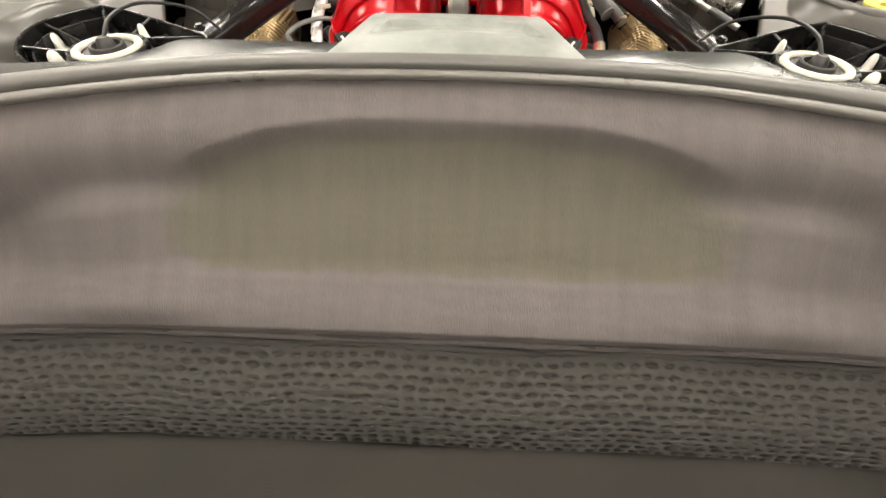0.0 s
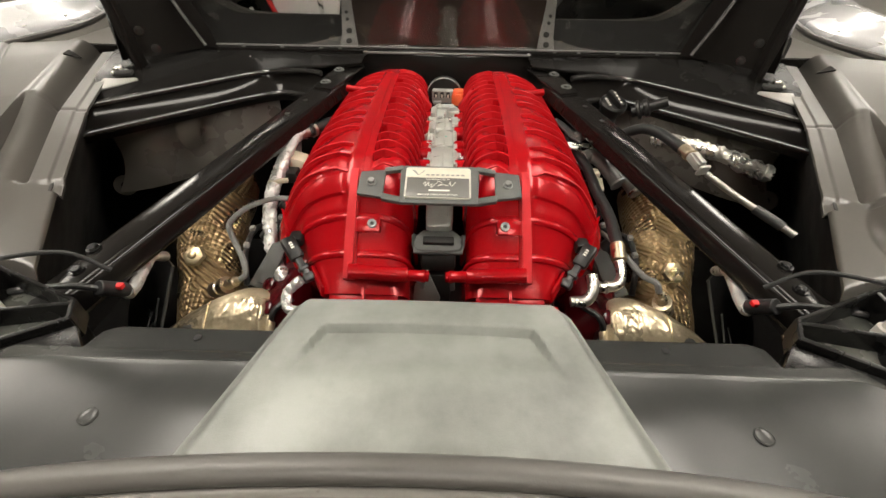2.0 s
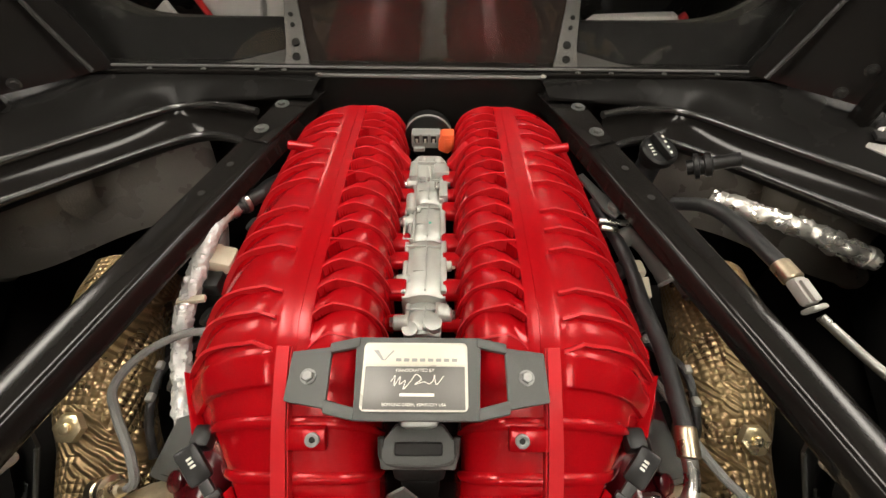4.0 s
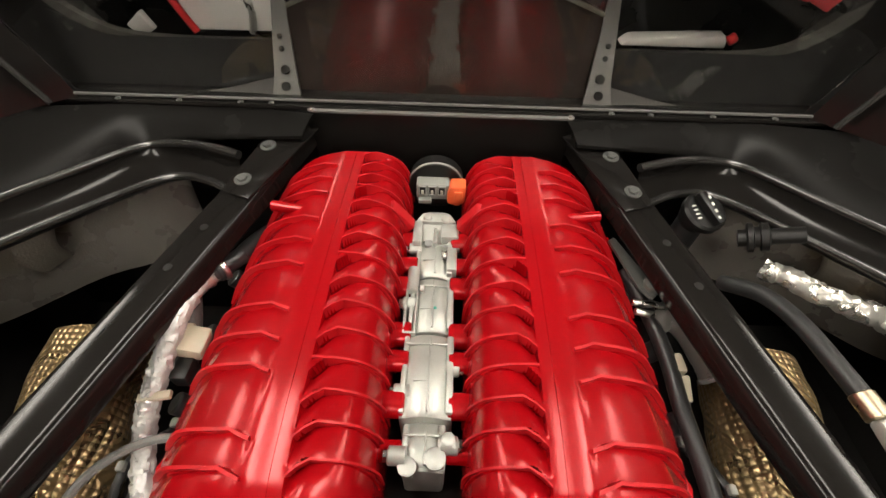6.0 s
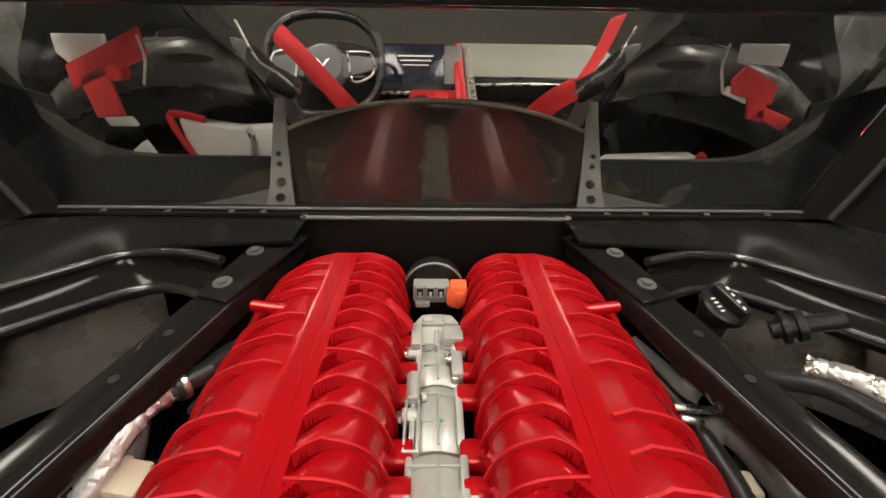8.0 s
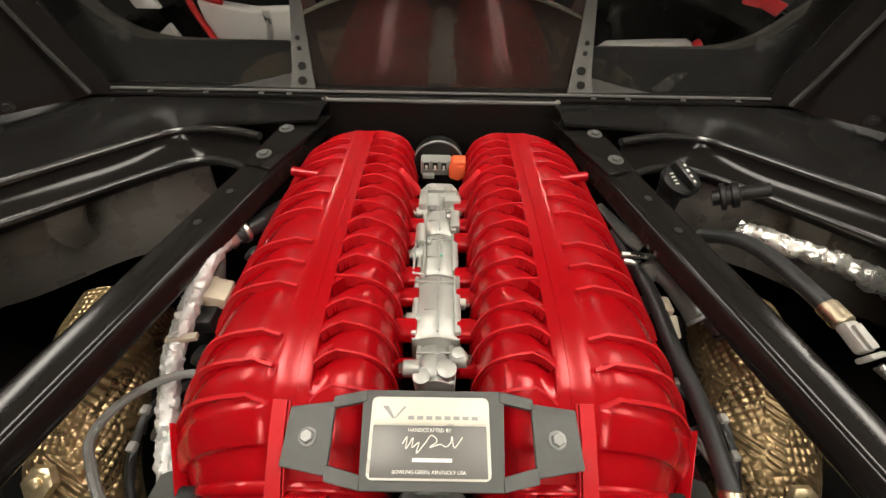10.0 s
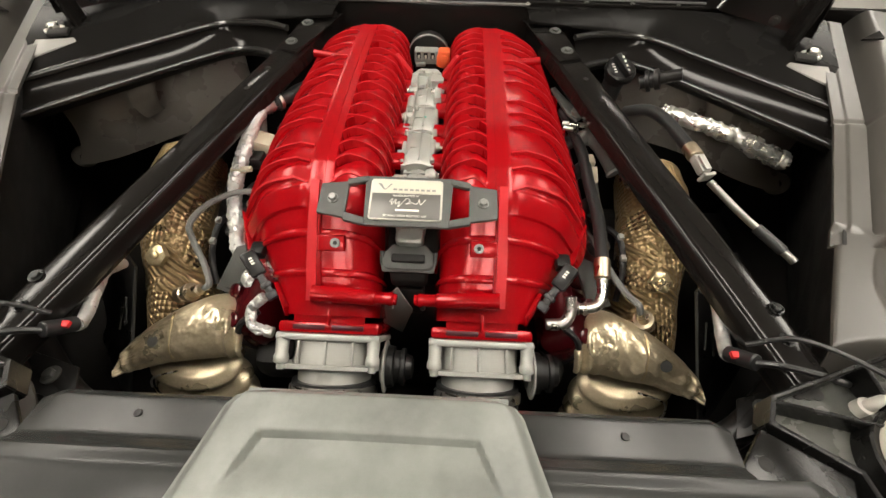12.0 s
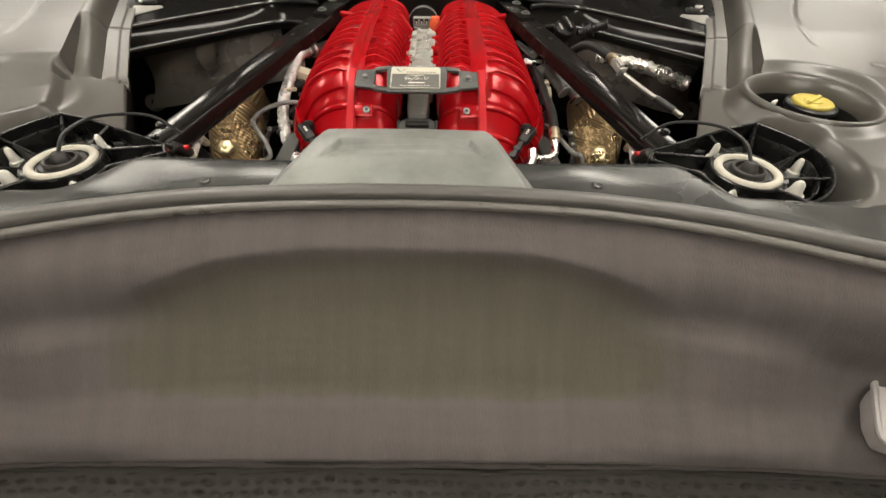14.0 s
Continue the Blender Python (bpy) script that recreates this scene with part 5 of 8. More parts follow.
# ---- silver valley spine ----
def spine():
    e = thing("valley_spine", (0, 0.92, 0.87), "cast aluminium spine between the red plenums", "engine spine")
    for y0, y1, hw, z in ((0.795, 0.836, 0.018, 0.900), (0.834, 0.915, 0.0235, 0.910), (0.917, 0.985, 0.0225, 0.907), (0.986, 1.045, 0.0205, 0.906)):
        bm = bmesh.new()
        rings = []
        for y, drop, k in ((y0, 0.010, 0.80), (y0 + 0.0015, 0.003, 0.93), (y0 + 0.006, 0.0, 1.0), (y1 - 0.006, 0.0, 1.0), (y1 - 0.0015, 0.003, 0.93), (y1, 0.010, 0.80)):
            top = [(x, 0.0045 * max(0.0, 1 - (x / 0.74) ** 2)) for x in [-1 + q / 8 for q in range(17)]]
            rings.append([Vector((-hw * k, y, z - 0.055))] + [Vector((x * hw * k, y, z + h - drop)) for x, h in top] + [Vector((hw * k, y, z - 0.055))])
        skin(bm, rings)
        box_ob = part("housing", bm, ALU, e, smooth=40)
        # raised flange rails, fine middle rib and cross webs
        for x, w, h in ((-hw + 0.0028, 0.0048, 0.0035), (hw - 0.0034, 0.0062, 0.0055)):
            bm = bmesh.new()
            box(bm, (x, (y0 + y1) / 2, z), (w, y1 - y0 - 0.008, h * 2), 0.0016)
            part("flange_rail", bm, ALU, box_ob)
        bm = bmesh.new()
        box(bm, (0.0015, (y0 + y1) / 2, z + 0.0042), (0.0018, y1 - y0 - 0.010, 0.0040), 0.0006)
        box(bm, (-0.002, y1 - 0.013, z + 0.001), (hw * 1.7, 0.0020, 0.0095), 0.0006)
        box(bm, (-0.006, y0 + 0.4 * (y1 - y0), z + 0.0025), (0.012, 0.0016, 0.0050), 0.0005)
        part("casting_rib", bm, ALU, box_ob)
    # rounded cap of the far casting with its pockets
    bm = bmesh.new()
    rings = []
    for y, hw, z in ((1.036, 0.024, 0.906), (1.038, 0.0255, 0.910), (1.058, 0.0265, 0.915), (1.066, 0.0235, 0.920), (1.074, 0.0175, 0.921), (1.080, 0.012, 0.917), (1.083, 0.009, 0.908)):
        rings.append([Vector((-hw, y, 0.86)), Vector((-hw, y, z - 0.006)), Vector((-hw * 0.9, y, z - 0.001)), Vector((-hw * 0.6, y, z)), Vector((hw * 0.6, y, z)), Vector((hw * 0.9, y, z - 0.001)), Vector((hw, y, z - 0.006)), Vector((hw, y, 0.86))])
    skin(bm, rings)
    part("end_cap", bm, ALU, e, smooth=35)
    for nm, c, sz, bev in (("end_wall", (-0.0205, 1.044, 0.908), (0.010, 0.034, 0.026), 0.002), ("end_wall", (0.017, 1.046, 0.911), (0.020, 0.022, 0.020), 0.002), ("end_post", (0.0005, 1.040, 0.910), (0.0045, 0.026, 0.018), 0.0018), ("end_lip", (0.0, 1.061, 0.916), (0.046, 0.003, 0.009), 0.001)):
        bm = bmesh.new()
        box(bm, c, sz, bev)
        part(nm, bm, ALU, e)
    # a solid block whose darker grey gives the shade of a recess
    bm = bmesh.new()
    box(bm, (-0.0075, 1.0335, 0.907), (0.008, 0.010, 0.010), 0.001)
    part("end_pocket_shade", bm, ALU_DARK, e, "duller grey block that paints the shade of a pocket")
    for x, y, r in ((-0.010, 1.068, 0.0055), (0.012, 1.066, 0.0065)):
        bm = bmesh.new()
        spin(bm, (x, y, 0.914), (0, -0.25, 1), [(0, r * 1.05), (0.006, r), (0.0085, r * 0.82), (0.0095, r * 0.5)], 20)
        part("cast_boss", bm, ALU, e, smooth=40)
    # lug on the edge with a hex bolt lying across
    bm = bmesh.new()
    box(bm, (0.0195, 1.008, 0.907), (0.011, 0.032, 0.018), 0.002)
    lug = part("bolt_lug", bm, ALU, e)
    bm = bmesh.new()
    spin(bm, (0.014, 1.014, 0.9145), (-1, 0, 0), [(0, 0.0060), (0.0015, 0.0060), (0.0016, 0.0046), (0.0056, 0.0046), (0.006, 0.0036)], 12)
    part("bolt_head", bm, STEEL, lug)
    # upright stubs before the actuator
    for x, y, z, r, h in ((-0.012, 0.800, 0.888, 0.0065, 0.020), (0.010, 0.806, 0.890, 0.0075, 0.020), (0.020, 0.820, 0.888, 0.005, 0.026)):
        bm = bmesh.new()
        spin(bm, (x, y, z), (0, -0.1, 1), [(0, r), (h * 0.8, r), (h * 0.85, r * 1.15), (h, r * 1.15), (h + 0.001, r * 0.8)], 18)
        part("stub_post", bm, ALU, e, smooth=40)
    for y in (0.812,):
        bm = bmesh.new()
        spin(bm, (0, y, 0.895), (0, 0, 1), [(0, 0.014), (0.008, 0.0135), (0.010, 0.011), (0.0105, 0.004)], 24)
        part("dome", bm, ALU, e)
    for k, (x, y) in enumerate(((0.021, 0.882), (-0.021, 0.858), (0.0215, 0.975), (-0.0215, 0.952), (0.02, 0.815), (-0.02, 0.806), (0.021, 1.035), (-0.021, 1.03))):
        bm = bmesh.new()
        sx = 1 if x > 0 else -1
        spin(bm, (x - sx * 0.006, y, 0.906), (sx, 0, 0), [(0, 0.0075), (0.013, 0.0075), (0.014, 0.0065)], 16)
        b = part("bolt_boss", bm, ALU, e)
        bm = bmesh.new()
        spin(bm, (x + sx * 0.0075, y, 0.906), (sx, 0, 0), [(0, 0.0052), (0.004, 0.0052), (0.0045, 0.004)], 6)
        part("bolt_head", bm, STEEL, b)
    bm = bmesh.new()
    spin(bm, (-0.0205, 0.962, 0.913), (0, 1, 0.02), [(0, 0.0050), (0.001, 0.0062), (0.030, 0.0062), (0.031, 0.0050)], 18)
    for x in (-0.0255, -0.0150):
        box(bm, (x, 0.938, 0.906), (0.0022, 0.050, 0.018), 0.0008)
    box(bm, (-0.0202, 0.914, 0.906), (0.012, 0.0025, 0.018), 0.0008)
    spin(bm, (-0.0125, 0.968, 0.912), (1, 0, 0), [(0, 0.0042), (0.004, 0.0042), (0.0045, 0.003)], 12)
    part("side_bracket", bm, ALU, e)
    bm = bmesh.new()
    spin(bm, (0.004, 0.944, 0.9122), (0, 0, 1), [(0, 0.0018), (0.0006, 0.0018), (0.0007, 0.001)], 12)
    part("paint_dot", bm, TEAL, e, "tiny green paint mark")
    # stubs from the plenums
    for s in (-1, 1):
        for y, z, r, l in ((0.812, 0.893, 0.0075, 0.03), (0.848, 0.900, 0.010, 0.022), (0.888, 0.902, 0.0085, 0.024), (0.918, 0.898, 0.011, 0.02), (0.975, 0.900, 0.010, 0.022), (1.005, 0.9, 0.0085, 0.022), (1.04, 0.902, 0.010, 0.022)):
            bm = bmesh.new()
            cyl(bm, (s * 0.018, y, z + 0.004), (s * (0.026 + l), y, z + 0.004), r * 1.2, None, 16)
            part("stub", bm, RED, e, "short red stub")
    # plug and round black cap at the far end
    h = thing("sensor_plug", (0, 1.12, 0.92), "grey three-way electrical plug before a round black cap", "plug")
    bm = bmesh.new()
    box(bm, (-0.006, 1.122, 0.921), (0.042, 0.020, 0.024), 0.003)
    box(bm, (-0.006, 1.1115, 0.926), (0.040, 0.003, 0.016), 0.001)
    box(bm, (-0.016, 1.110, 0.911), (0.016, 0.010, 0.006), 0.001)
    part("body", bm, PLUG_GREY, h)
    for x in (-0.019, -0.007, 0.005):
        bm = bmesh.new()
        box(bm, (x, 1.1095, 0.9265), (0.0076, 0.002, 0.0115), 0.0008)
        part("slot", bm, BLACK_MATT, h)
        for dx, dz, w, t in ((-0.0042, 0, 0.0014, 0.0135), (0.0042, 0, 0.0014, 0.0135), (0, 0.0064, 0.0098, 0.0014), (0, -0.0064, 0.0098, 0.0014)):
            bm = bmesh.new()
            box(bm, (x + dx, 1.1085, 0.9265 + dz), (w, 0.0026, t), 0.0004)
            part("slot_frame", bm, PLUG_GREY, h)
        bm = bmesh.new()
        box(bm, (x, 1.1080, 0.9245), (0.0034, 0.002, 0.0055), 0.0005)
        part("contact", bm, PALE_METAL, h)
    bm = bmesh.new()
    spin(bm, (-0.003, 1.128, 0.9175), (0, 1, 0), [(0, 0.020), (0.0, 0.0335), (0.001, 0.0345), (0.020, 0.0345), (0.021, 0.033)], 44)
    part("cap", bm, BLACK_PLASTIC, h, "round black cap")
    bm = bmesh.new()
    tube(bm, [(-0.003 + 0.0345 * math.cos(t), 1.131, 0.9175 + 0.0345 * math.sin(t)) for t in [0.35 + q * 2.45 / 16 for q in range(17)]], 0.0015, 8, 2)
    part("cap_rim", bm, PLUG_GREY, h, "pale arc along the top of the cap's rim")
    o = thing("orange_clip", (0.026, 1.115, 0.92), "orange plastic safety clip on the plug", "clip")
    bm = bmesh.new()
    slab(bm, [(0.012, 1.104, 0.910), (0.026, 1.104, 0.905), (0.034, 1.104, 0.912), (0.035, 1.104, 0.936), (0.016, 1.104, 0.936), (0.012, 1.104, 0.926)], (0, 0.020, 0), 0.0025)
    part("body", bm, ORANGE, o)
    bm = bmesh.new()
    box(bm, (0.026, 1.1035, 0.922), (0.010, 0.003, 0.016), 0.001)
    part("tab", bm, ORANGE, o)
    # actuator behind the plaque
    a = thing("actuator", (0, 0.7, 0.87), "black electric actuator with a cast silver cap", "actuator")
    bm = bmesh.new()
    tilt = Matrix.Rotation(radians(25), 4, "X")
    box(bm, (0, 0.752, 0.894), (0.036, 0.05, 0.022), 0.006, tilt)
    box(bm, (0, 0.724, 0.886), (0.034, 0.02, 0.022), 0.006, tilt)
    for x in (-0.011, 0.0, 0.011):
        box(bm, (x, 0.742, 0.902), (0.0022, 0.05, 0.006), 0.0006, tilt)
    part("cap", bm, ALU, a)
    bm = bmesh.new()
    slab(bm, [(-0.020, 0.722, 0.876), (0.020, 0.722, 0.876), (0.034, 0.704, 0.872), (0.031, 0.690, 0.862), (-0.031, 0.690, 0.862), (-0.034, 0.704, 0.872)], (0, -0.004, 0.006), 0.002)
    part("collar", bm, BRACKET, a)
    bm = bmesh.new()
    tube(bm, [(-0.032, 0.708, 0.880), (-0.030, 0.694, 0.870), (-0.018, 0.690, 0.868), (0.018, 0.690, 0.868), (0.030, 0.694, 0.870), (0.032, 0.708, 0.880)], 0.0028, 8, 4)
    part("collar_rim", bm, RUBBER_DARK, a, "grey rim of the collar")
    bm = bmesh.new()
    box(bm, (0, 0.700, 0.877), (0.040, 0.010, 0.010), 0.002, tilt)
    part("window", bm, BLACK_MATT, a, "dark opening in the collar")
    bm = bmesh.new()
    box(bm, (0, 0.698, 0.850), (0.046, 0.024, 0.030), 0.006)
    part("body", bm, BLACK_MATT, a)
    bm = bmesh.new()
    box(bm, (0, 0.70, 0.80), (0.036, 0.026, 0.06), 0.006)
    part("plug", bm, BLACK_MATT, a)


PLUG_GREY = mat("grey_plug_plastic", (0.24, 0.25, 0.23), 0.45, 0.0, 0.2, 50, 600, 0.1)
TEAL = mat("green_mark", (0.08, 0.4, 0.3), 0.5)
PALE_METAL = mat("pale_contact", (0.6, 0.58, 0.5), 0.4, 0.5)
spine()


def retaining_plate():
    e = thing("retaining_plate", (0, 0.678, 0.84), "grey plate with hose clips behind the red cross tubes", "plate")
    bm = bmesh.new()
    slab(bm, [(-0.030, 0.678, 0.820), (-0.013, 0.678, 0.846), (0.004, 0.678, 0.796), (-0.013, 0.678, 0.735), (-0.038, 0.678, 0.761)], (0, 0.003, 0), 0.001)
    part("plate", bm, PLUG_GREY, e)
    for s in (-1, 1):
        bm = bmesh.new()
        spin(bm, (s * 0.022, 0.664, 0.838), (-s, 0, -0.06), [(0, 0.0085), (0.001, 0.0095), (0.005, 0.0095), (0.006, 0.0085)], 22)
        part("hose_clip", bm, ALU_DARK, e, "grey spring clip")


retaining_plate()


# ---- name plaque on its bracket ----
def plaque():
    e = thing("plaque_bracket", (0, 0.73, 0.94), "dark grey bracket with a silver name plaque and two bolts", "plaque")
    o = Vector((0, 0.7305, 0.9385))
    uy = Vector((0, 0.96, 0.28)).normalized()
    un = Vector((0, -0.28, 0.96)).normalized()
    def P(x, y, n=0.0):
        return o + Vector((x, 0, 0)) + uy * y + un * n
    M = Matrix(((1, 0, 0), (0, uy.y, un.y), (0, uy.z, un.z))).to_4x4()
    m3 = M
    def blk(bm, x, y, sx, sy, n0, n1, bev=0.0012):
        return box(bm, P(x, y, (n0 + n1) / 2), (sx, sy, n1 - n0), bev, m3)
    bm = bmesh.new()
    slab(bm, [P(-0.047, -0.0315), P(0.047, -0.0315), P(0.050, 0.0315), P(-0.050, 0.0315)], un * 0.005, 0.0012)
    part("centre_plate", bm, BRACKET, e)
    for s in (-1, 1):
        bm = bmesh.new()
        slab(bm, [P(s * 0.0685, -0.0235), P(s * 0.1005, -0.018), P(s * 0.0995, 0.0195), P(s * 0.0685, 0.0235)], un * 0.005, 0.0012)
        part("end_plate", bm, BRACKET, e)
        bm = bmesh.new()
        slab(bm, [P(s * 0.0465, 0.0315), P(s * 0.0465, 0.0235), P(s * 0.070, 0.0185), P(s * 0.070, 0.0265)], un * 0.006, 0.0012)
        part("upper_rail", bm, BRACKET, e)
        bm = bmesh.new()
        slab(bm, [P(s * 0.0465, -0.0315), P(s * 0.0465, -0.0225), P(s * 0.070, -0.0165), P(s * 0.070, -0.0265)], un * 0.006, 0.0012)
        part("lower_rail", bm, BRACKET, e)
        bolt("bolt", P(s * 0.084, 0.0, 0.005), un, e, 0.0048, 0.0045, ALU_DARK, 1.25)
        bm = bmesh.new()
        cyl(bm, P(s * 0.084, 0, -0.02), P(s * 0.084, 0, 0.001), 0.008)
        part("spacer", bm, BLACK_PLASTIC, e)
    # plaque: rim, pale band, dark field
    bm = bmesh.new()
    t = bmesh.new()
    bmesh.ops.create_cube(t, size=1)
    bmesh.ops.scale(t, vec=(0.081, 0.0515, 0.0022), verts=t.verts[:])
    bmesh.ops.bevel(t, geom=[q for q in t.edges if abs(q.verts[0].co.z - q.verts[1].co.z) > 0.001], offset=0.004, segments=4, affect="EDGES", profile=0.5)
    merge(bm, t, Matrix.Translation(P(-0.002, 0.0005, 0.0062)) @ m3)
    pl = part("plaque", bm, PLAQUE_RIM, e, "silver-edged plaque")
    bm = bmesh.new()
    blk(bm, -0.002, 0.0165, 0.0765, 0.0155, 0.0074, 0.0080, 0.0002)
    part("pale_band", bm, PLAQUE_WHITE, pl)
    bm = bmesh.new()
    blk(bm, -0.002, -0.0082, 0.0765, 0.0315, 0.0074, 0.0080, 0.0002)
    part("dark_field", bm, PLAQUE_DARK, pl)
    # emblem and maker's wordmark as plain shapes
    bm = bmesh.new()
    for q in range(8):
        blk(bm, -0.015 + q * 0.0062, 0.0125, 0.0042, 0.0024, 0.0080, 0.0083, 0)
    slab(bm, [P(-0.035, 0.020, 0.0081), P(-0.028, 0.012, 0.0081), P(-0.026, 0.012, 0.0081), P(-0.031, 0.020, 0.0081)], un * 0.0003)
    slab(bm, [P(-0.020, 0.020, 0.0081), P(-0.0265, 0.012, 0.0081), P(-0.0255, 0.012, 0.0081), P(-0.0185, 0.0195, 0.0081)], un * 0.0003)
    part("emblem", bm, ALU_DARK, pl, "grey emblem and word shapes")
    # a signature, as a plain looping stroke
    bm = bmesh.new()
    sig = [(-0.020, -0.004), (-0.017, 0.0005), (-0.0175, -0.007), (-0.013, 0.0), (-0.0135, -0.006), (-0.009, -0.003), (-0.0105, -0.0095), (-0.005, -0.0035), (-0.001, 0.0015), (0.003, -0.002), (-0.002, -0.006), (0.005, -0.004), (0.009, -0.0055), (0.012, -0.003), (0.013, 0.001), (0.0145, -0.006), (0.020, 0.0005)]
    tube(bm, [P(x, y, 0.0082) for x, y in sig], 0.00035, 5, 5)
    part("stroke", bm, INK, pl)
    bm = bmesh.new()
    blk(bm, 0.0, -0.0135, 0.026, 0.0022, 0.0080, 0.0083, 0)
    part("name_bar", bm, INK, pl)
    for text, size, y in (("HANDCRAFTED BY", 0.0034, 0.0035), ("BOWLING GREEN, KENTUCKY USA", 0.0030, -0.0215)):
        cu = bpy.data.curves.new("lettering", "FONT")
        cu.body, cu.size, cu.align_x, cu.extrude = text, size, "CENTER", 0.00012
        ob = new("lettering_source", cu)
        me = bpy.data.meshes.new_from_object(ob.evaluated_get(bpy.context.evaluated_depsgraph_get()))
        bpy.data.objects.remove(ob)
        bm = bmesh.new()
        bm.from_mesh(me)
        bmesh.ops.transform(bm, matrix=Matrix.Translation(P(-0.002, y, 0.0082)) @ m3, verts=bm.verts[:])
        part("lettering", bm, INK, pl)


plaque()

# ---- exhaust heat shields ----
def exhaust(s):
    e = thing("exhaust_shield", (s * 0.31, 0.72, 0.80), "gold embossed foil heat shield round the exhaust", "heat shield", "exhaust shields")
    out = 0.0 if s > 0 else 0.020
    path = curve([(s * (x + out * k), y, z) for x, y, z, k in ((0.378, 0.955, 0.80, 1), (0.370, 0.875, 0.788, 1), (0.352, 0.80, 0.768, 1), (0.338, 0.745, 0.738, 0.9), (0.324, 0.690, 0.700, 0.5), (0.314, 0.662, 0.64, 0.3))], 22)
    bm = bmesh.new()
    rings = []
    seg = 96
    for i, q in enumerate(path):
        d = (path[min(i + 1, len(path) - 1)] - path[max(i - 1, 0)]).normalized()
        u = Vector((1, 0, 0))
        u = (u - d * u.dot(d)).normalized()
        w = d.cross(u)
        f = i / (len(path) - 1)
        r = 0.051 + 0.004 * math.sin(f * 9)
        ring = []
        for k in range(seg):
            a = k * math.tau / seg
            lx, ly = a * r * 1.0, f * 0.40
            split = noise.noise(Vector((lx * 14 + s, ly * 14, 2)))
            h = 0.0016 * split
            h += 0.0028 * noise.noise(q * 24 + Vector((math.cos(a), math.sin(a), 0)) * 1.3) + 0.0008 * noise.noise(q * 70 + Vector((math.cos(a), math.sin(a), 0)) * 3)
            ring.append(q + (u * math.cos(a) + w * math.sin(a)) * (r + h))
        rings.append(ring)
    # refine along the length so that the embossing holds
    fine = []
    for a, b in zip(rings, rings[1:]):
        fine.append(a)
        fine.append([p.lerp(q, 0.5) for p, q in zip(a, b)])
    fine.append(rings[-1])
    skin(bm, fine)
    body = part("wrap", bm, GOLD_WRAP, e, smooth=70)
    bm = bmesh.new()
    n = Vector((0, -0.55, 0.83))
    at = Vector((s * (0.339 + out * 1.2), 0.738 + out * 0.4, 0.801)) + n * 0.0
    spin(bm, at, n, [(0, 0.017), (0.006, 0.015), (0.0075, 0.012), (0.007, 0.006)], 6)
    spin(bm, at + n * 0.006, n, [(0, 0.0055), (0.004, 0.0055), (0.005, 0.004)], 12)
    part("hex_boss", bm, GOLD, e, "six-sided boss in the foil")
    # oxygen sensor
    o = thing("oxygen_sensor", (s * 0.305, 0.68, 0.80), "steel oxygen sensor with a grey cable", "sensor", "oxygen sensors")
    c = Vector((s * (0.304 if s > 0 else 0.297), 0.678 if s > 0 else 0.69, 0.796))
    dv = Vector((-s * 0.5, -0.2, 0.84)).normalized() if s > 0 else Vector((0.85, -0.1, 0.5)).normalized()
    bm = bmesh.new()
    spin(bm, c - dv * 0.02, dv, [(0, 0.011), (0.012, 0.011), (0.013, 0.009), (0.02, 0.009), (0.021, 0.0125), (0.028, 0.0125), (0.029, 0.008), (0.045, 0.0075), (0.047, 0.005), (0.055, 0.004)], 18)
    part("body", bm, STEEL_WARM, o)
    tip = c + dv * 0.035
    bm = bmesh.new()
    if s < 0:
        pts = [tip, tip + Vector((0.008, 0.004, 0.008)), (-0.270, 0.712, 0.831), (-0.294, 0.744, 0.843), (-0.306, 0.769, 0.848), (-0.290, 0.80, 0.855), (-0.255, 0.824, 0.857), (-0.215, 0.832, 0.85)]
    else:
        pts = [tip, tip + Vector((-0.006, 0.004, 0.012)), (0.272, 0.695, 0.832), (0.255, 0.72, 0.842), (0.248, 0.76, 0.84), (0.235, 0.83, 0.82)]
    tube(bm, pts, 0.0042, 8, 8, 0.06)
    part("cable", bm, GREY_WIRE, o, "grey braided cable")
    # lower pressed shield
    l = thing("lower_shield", (s * 0.29, 0.62, 0.76), "pale gold pressed heat shield below the exhaust", "heat shield", "lower shields")
    def dome(u, v):
        x = 0.212 + 0.166 * u
        ry, rz = smooth_table([(0, 0.652, 0.782), (0.10, 0.660, 0.802), (0.25, 0.664, 0.808), (0.45, 0.654, 0.803), (0.70, 0.636, 0.787), (0.88, 0.618, 0.770), (1, 0.606, 0.752)], u)
        fy, fz = smooth_table([(0, 0.622, 0.760), (0.5, 0.611, 0.758), (0.8, 0.602, 0.748), (1, 0.594, 0.741)], u)
        if v < 0.3:
            k = v / 0.3
            y, z = ry + 0.04 * (1 - k), rz - 0.030 * (1 - k) ** 2
        else:
            k = (v - 0.3) / 0.7
            y, z = ry + (fy - ry) * math.sin(k * math.pi / 2) ** 1.1, fz + (rz - fz) * math.cos(k * math.pi / 2) ** 0.9
        # the pressing: a flatter outer half, upright folds at the inner end, crumples
        fold = 0.0042 * math.sin(u * 85) * step(0.20, 0.04, u) * step(0.25, 0.6, v) + 0.0035 * math.sin(u * 60 + v * 5) * step(0.72, 0.95, u)
        sunk = -0.0035 * step(0.50, 0.52, u) * step(0.2, 0.45, v) * (1 - step(0.9, 1.0, v))
        w = noise.noise(Vector((x * 34, v * 3.0, s * 3))) + 0.5 * noise.noise(Vector((x * 90, v * 8, s * 3)))
        n = 0.0040 * w + 0.0016 * abs(noise.noise(Vector((x * 150, v * 16, s)))) + fold + sunk
